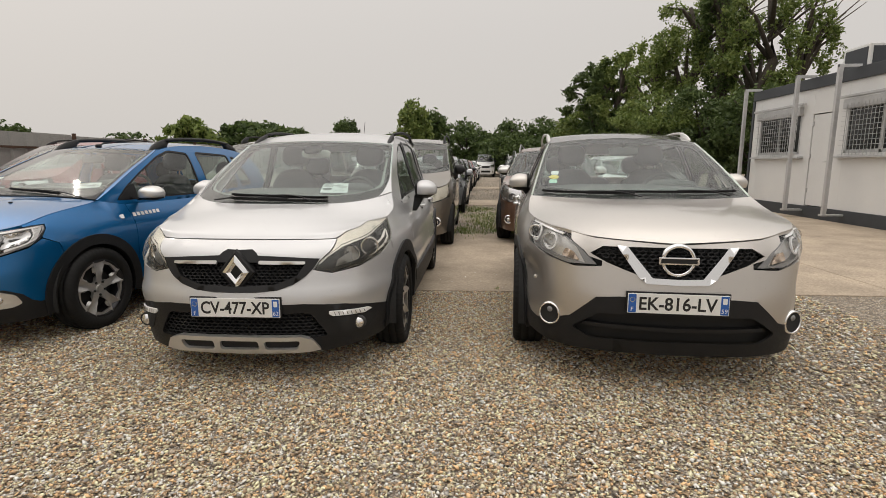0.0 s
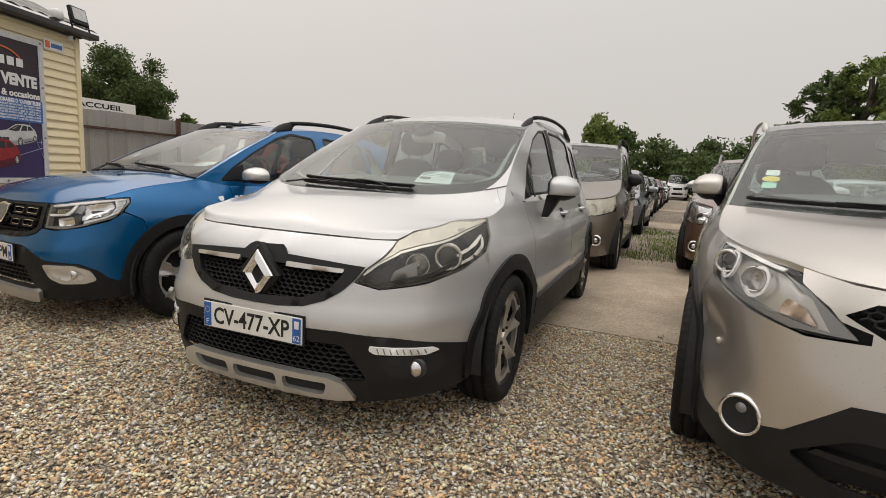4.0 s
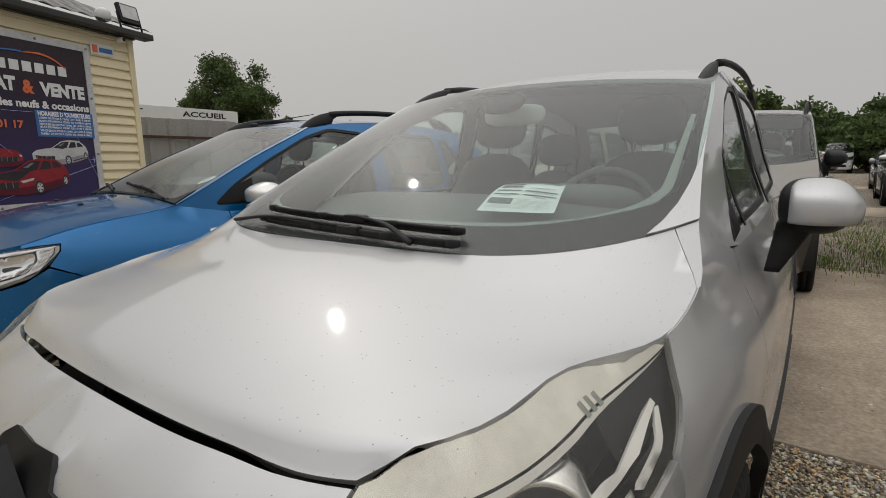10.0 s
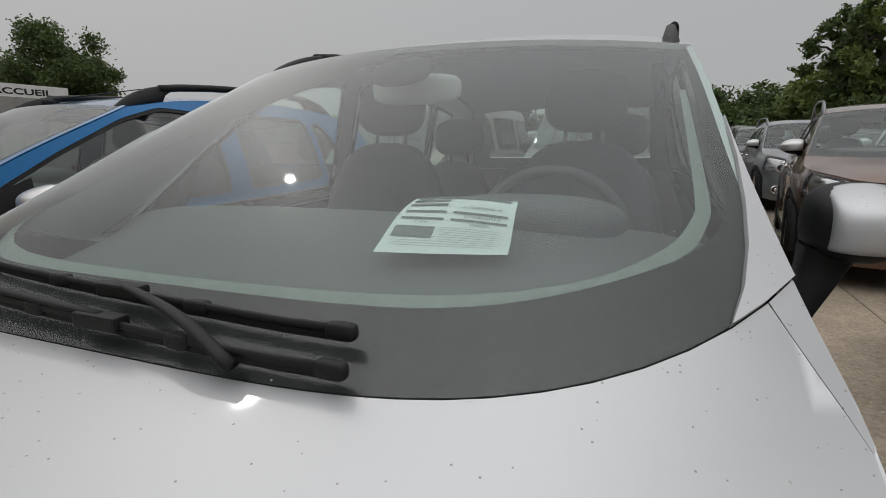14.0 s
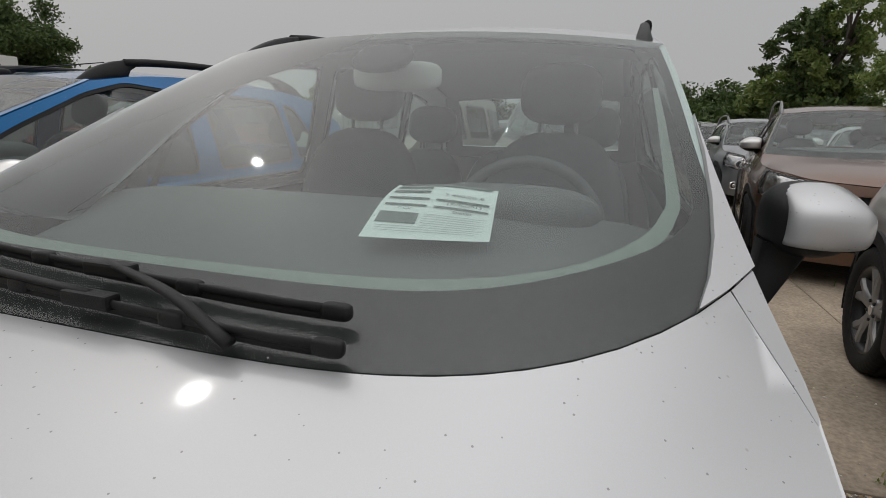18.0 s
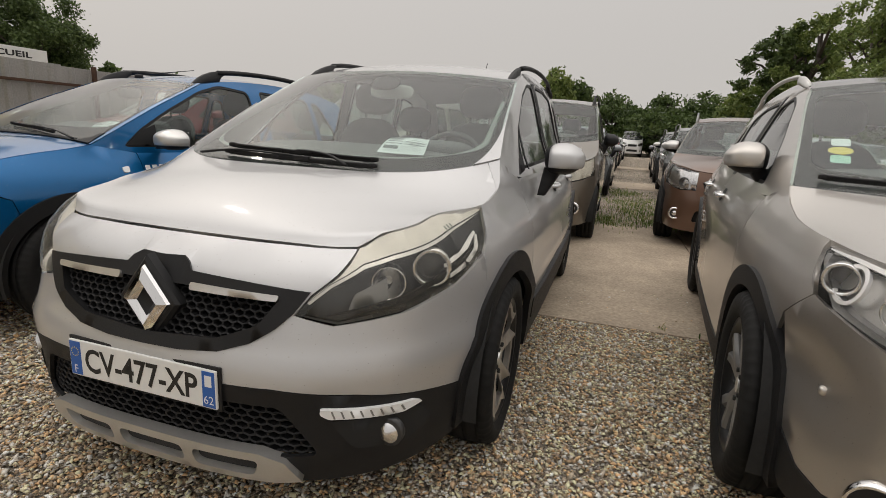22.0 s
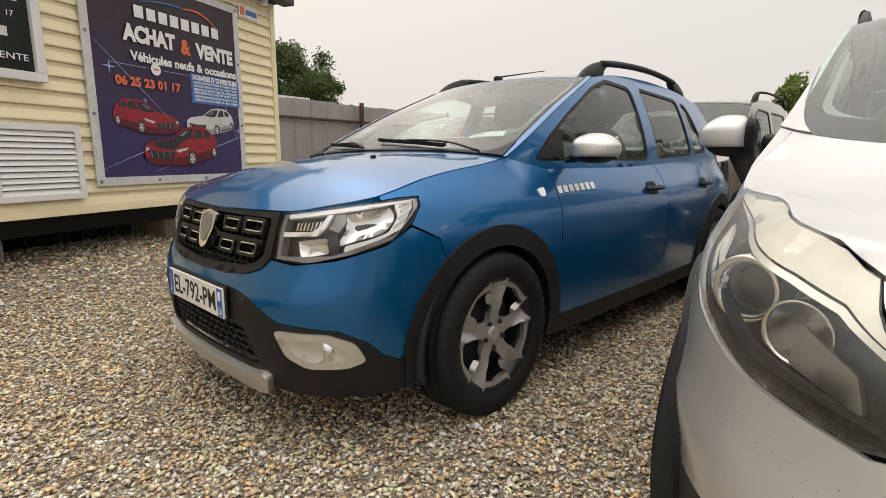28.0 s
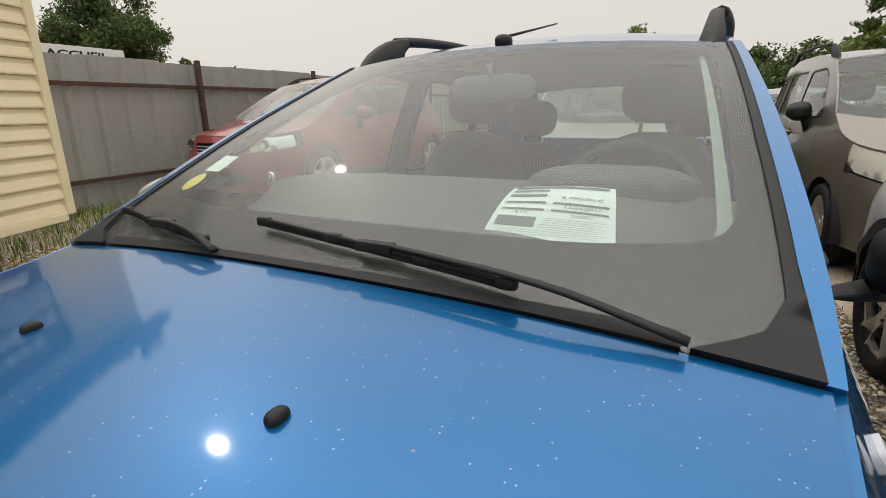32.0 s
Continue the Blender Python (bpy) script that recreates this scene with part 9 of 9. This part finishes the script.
def leaf_mat(name, tones):
    m = island_mat(name, tones, 0.6, 5)
    n, l = m.node_tree.nodes, m.node_tree.links
    tr, mx = n.new("ShaderNodeBsdfTranslucent"), n.new("ShaderNodeMixShader")
    b, o = n["Principled BSDF"], n["Material Output"]
    l.new(b.inputs["Base Color"].links[0].from_socket, tr.inputs["Color"])
    mx.inputs[0].default_value = 0.35
    l.new(b.outputs[0], mx.inputs[1])
    l.new(tr.outputs[0], mx.inputs[2])
    l.new(mx.outputs[0], o.inputs["Surface"])
    return m


M["leaf_dark"] = leaf_mat("dark_leaves", [(0.0, (0.045, 0.075, 0.02)), (0.5, (0.08, 0.12, 0.034)), (1.0, (0.13, 0.18, 0.055))])
M["leaf_light"] = leaf_mat("light_leaves", [(0.0, (0.085, 0.13, 0.028)), (0.5, (0.16, 0.215, 0.05)), (1.0, (0.25, 0.30, 0.09))])


def tree(name, label, x, y, h, w, leaf, rng, base=0.0, low=0.25, leaves=5000, size=0.14, bare=0, group="trees", airy=1.0):
    """Tapered trunk, forked limbs, a crown of leaf clumps with gaps and an uneven outline."""
    t = new(name)
    tagged(t, label, "tree", group)
    t.location = (x, y, base)
    tr = [(0, 0, -0.1)]
    for k in range(1, 7):
        tr.append((rng.normal(0, 0.05 * w), rng.normal(0, 0.05 * w), h * 0.8 * k / 6))
    tube("trunk", tr, list(np.linspace(0.045 * h, 0.008 * h, 7)), M["bark"], t, sides=8)
    tips = []
    bv, bf = [], []
    for k in range(16):
        z0 = h * rng.uniform(low, 0.75)
        a = rng.uniform(0, 2 * math.pi)
        r = w / 2 * rng.uniform(0.5, 1.0) * math.sin(math.pi * min(0.95, max(0.12, (z0 / h - low * 0.5) / (1 - low * 0.5)))) ** 0.6
        end = np.array((r * math.cos(a), r * math.sin(a), min(h * 0.97, z0 + rng.uniform(0.05, 0.25) * h)))
        st = np.array(tr[min(5, int(z0 / (h * 0.8) * 6))])
        mid = (st + end) / 2 + (0, 0, 0.05 * h)
        tips += [end, mid * 0.4 + end * 0.6]
        tube("limb", [st, mid, end], [0.012 * h, 0.007 * h, 0.003 * h], M["bark"], t, sides=6)
    for k in range(bare):
        a = rng.uniform(-0.5, 1.2)
        st = np.array((0, 0, h * 0.6))
        end = st + (w * 0.75 * math.cos(a), w * 0.3 * math.sin(a), h * rng.uniform(0.1, 0.42))
        tube("bare_branch", [st, (st + end) / 2 + (0, 0, 0.04 * h), end], [0.008 * h, 0.004 * h, 0.0015 * h], M["bark"], t, sides=5)
    ball = rng.normal(0, 1, (44 if airy == 1.0 else 26, 3))
    ball /= np.linalg.norm(ball, axis=1, keepdims=True)
    ball *= rng.uniform(0.45, 1.0, (len(ball), 1)) * (0.44 * w, 0.44 * w, h * (1 - low) * 0.44)
    tips = [q for q in tips if abs(q[0]) < 0.42 * w and abs(q[1]) < 0.42 * w] + list(ball + (0, 0, h * (1 + low) * 0.5))
    tips += [np.array((rng.normal(0, 0.16 * w), rng.normal(0, 0.16 * w), h * rng.uniform(low + 0.1, 0.97))) for _ in range(16)]
    tips = np.array(tips)
    sub = np.repeat(tips, 7, 0) + rng.normal(0, 1, (len(tips) * 7, 3)) * (0.06 * w, 0.06 * w, 0.025 * h) * airy
    pick = rng.integers(0, len(sub), leaves)
    c = sub[pick] + rng.normal(0, 1, (leaves, 3)) * (0.032 * w + 0.02, 0.032 * w + 0.02, 0.018 * h + 0.02) * airy
    # stray leaves are drawn back to the crown's rough outline
    mid_c, half = np.array((0, 0, h * (1 + low) * 0.5)), np.array((0.5 * w, 0.5 * w, h * (1 - low) * 0.5))
    q = np.linalg.norm((c - mid_c) / half, axis=1)
    lim = 0.92 + 0.10 * np.sin(5 * np.arctan2(c[:, 1], c[:, 0]) + 4 * c[:, 2] / half[2]) + rng.normal(0, 0.05, leaves)
    c = mid_c + (c - mid_c) * np.minimum(1, lim / np.maximum(q, 1e-6))[:, None]
    d1 = rng.normal(0, 1, (leaves, 3))
    d1 /= np.linalg.norm(d1, axis=1, keepdims=True)
    d2 = np.cross(d1, rng.normal(0, 1, (leaves, 3)))
    d2 /= np.linalg.norm(d2, axis=1, keepdims=True)
    s = size * rng.uniform(0.6, 1.4, leaves)[:, None]
    v = np.stack([c - d1 * s, c + d2 * s * 0.45 - d1 * s * 0.1, c + d1 * s, c - d2 * s * 0.45 + d1 * s * 0.1], 1).reshape(-1, 3)
    f = np.arange(leaves * 4).reshape(-1, 4)
    crown = bulk_mesh("crown", v, f, leaf)
    crown.parent = t
    return t


def polar(az, d, x0=1.35, y0=-2.7):
    return x0 + d * math.sin(radians(az)), y0 + d * math.cos(radians(az))


rng = np.random.default_rng(11)
for az, d, h, w, leaf, n in ((13.0, 45, 10.2, 7.0, "leaf_dark", 14000), (15.2, 44, 10.6, 5.6, "leaf_light", 9000), (18.6, 29, 8.2, 3.4, "leaf_light", 8000), (21.6, 28, 10.6, 4.4, "leaf_light", 10000), (24.2, 27, 10.4, 3.0, "leaf_dark", 9000), (27.4, 26, 10.2, 4.4, "leaf_light", 10000), (30.4, 26, 8.6, 3.0, "leaf_light", 5500), (18.5, 24, 4.2, 4.6, "leaf_light", 11000), (23, 24, 4.4, 4.6, "leaf_dark", 11000), (27.5, 23, 4.2, 4.2, "leaf_dark", 9000)):
    x, y = polar(az, d)
    tree("tree", "leafy green tree behind the parked cars", x, y, h, w, M[leaf], rng, leaves=n, size=0.085 if d < 40 else 0.15, bare=5 if h > 8.2 and d < 40 else 0, low=0.12, airy=0.62 if h > 8 else 0.9)
for az, d, h, w in ((12, 48, 6.2, 7), (8.5, 55, 6.0, 8), (5.5, 58, 6.4, 8), (2.0, 60, 5.6, 7), (-1.0, 58, 6.2, 7), (-4.2, 52, 6.6, 4), (-6.3, 50, 7.4, 4), (-8, 60, 5, 6), (-14, 62, 6.6, 4), (-17, 60, 5.2, 7), (-20.5, 40, 4.2, 5), (-23.5, 38, 4.4, 5), (-28.8, 36, 4.2, 4.5), (-34, 60, 4.4, 7), (-44, 55, 5.0, 6), (38, 50, 7, 9), (14.5, 45, 5.5, 6), (-11, 65, 4.6, 8), (10, 50, 4.2, 8), (3.5, 52, 4.0, 8)):
    x, y = polar(az, d)
    tree("tree", "distant dark green tree on the skyline", x, y, h, w, M["leaf_dark" if int(abs(az) * 2) % 3 else "leaf_light"], rng, leaves=4200, size=0.22, group="far trees", low=0.05)
tree("tree", "dense round dark tree behind the fence", -16.7, 11.4, 5.1, 3.5, M["leaf_dark"], rng, leaves=46000, size=0.055, low=0.30, group="trees")
tree("tree", "small dark tree behind the fence", -15.4, 12.9, 2.9, 1.0, M["leaf_dark"], rng, leaves=3500, size=0.11, low=0.25, group="trees")
hx, hy = polar(4, 66)
hedge_v, hedge_f = [], []
cnt = 26000
c = np.c_[rng.uniform(-70, 70, cnt), rng.normal(62, 1.5, cnt), np.abs(rng.normal(0, 1.0, cnt)) + 0.8 * np.abs(np.sin(rng.uniform(0, 6.3, cnt)))]
d1 = rng.normal(0, 1, (cnt, 3))
d2 = rng.normal(0, 1, (cnt, 3))
v = np.stack([c - d1 * 0.3, c + d2 * 0.16, c + d1 * 0.3, c - d2 * 0.16], 1).reshape(-1, 3)
tagged(bulk_mesh("far_hedge", v, np.arange(cnt * 4).reshape(-1, 4), M["leaf_dark"]), "far dark green hedgerow", "hedge", "", "stuff")
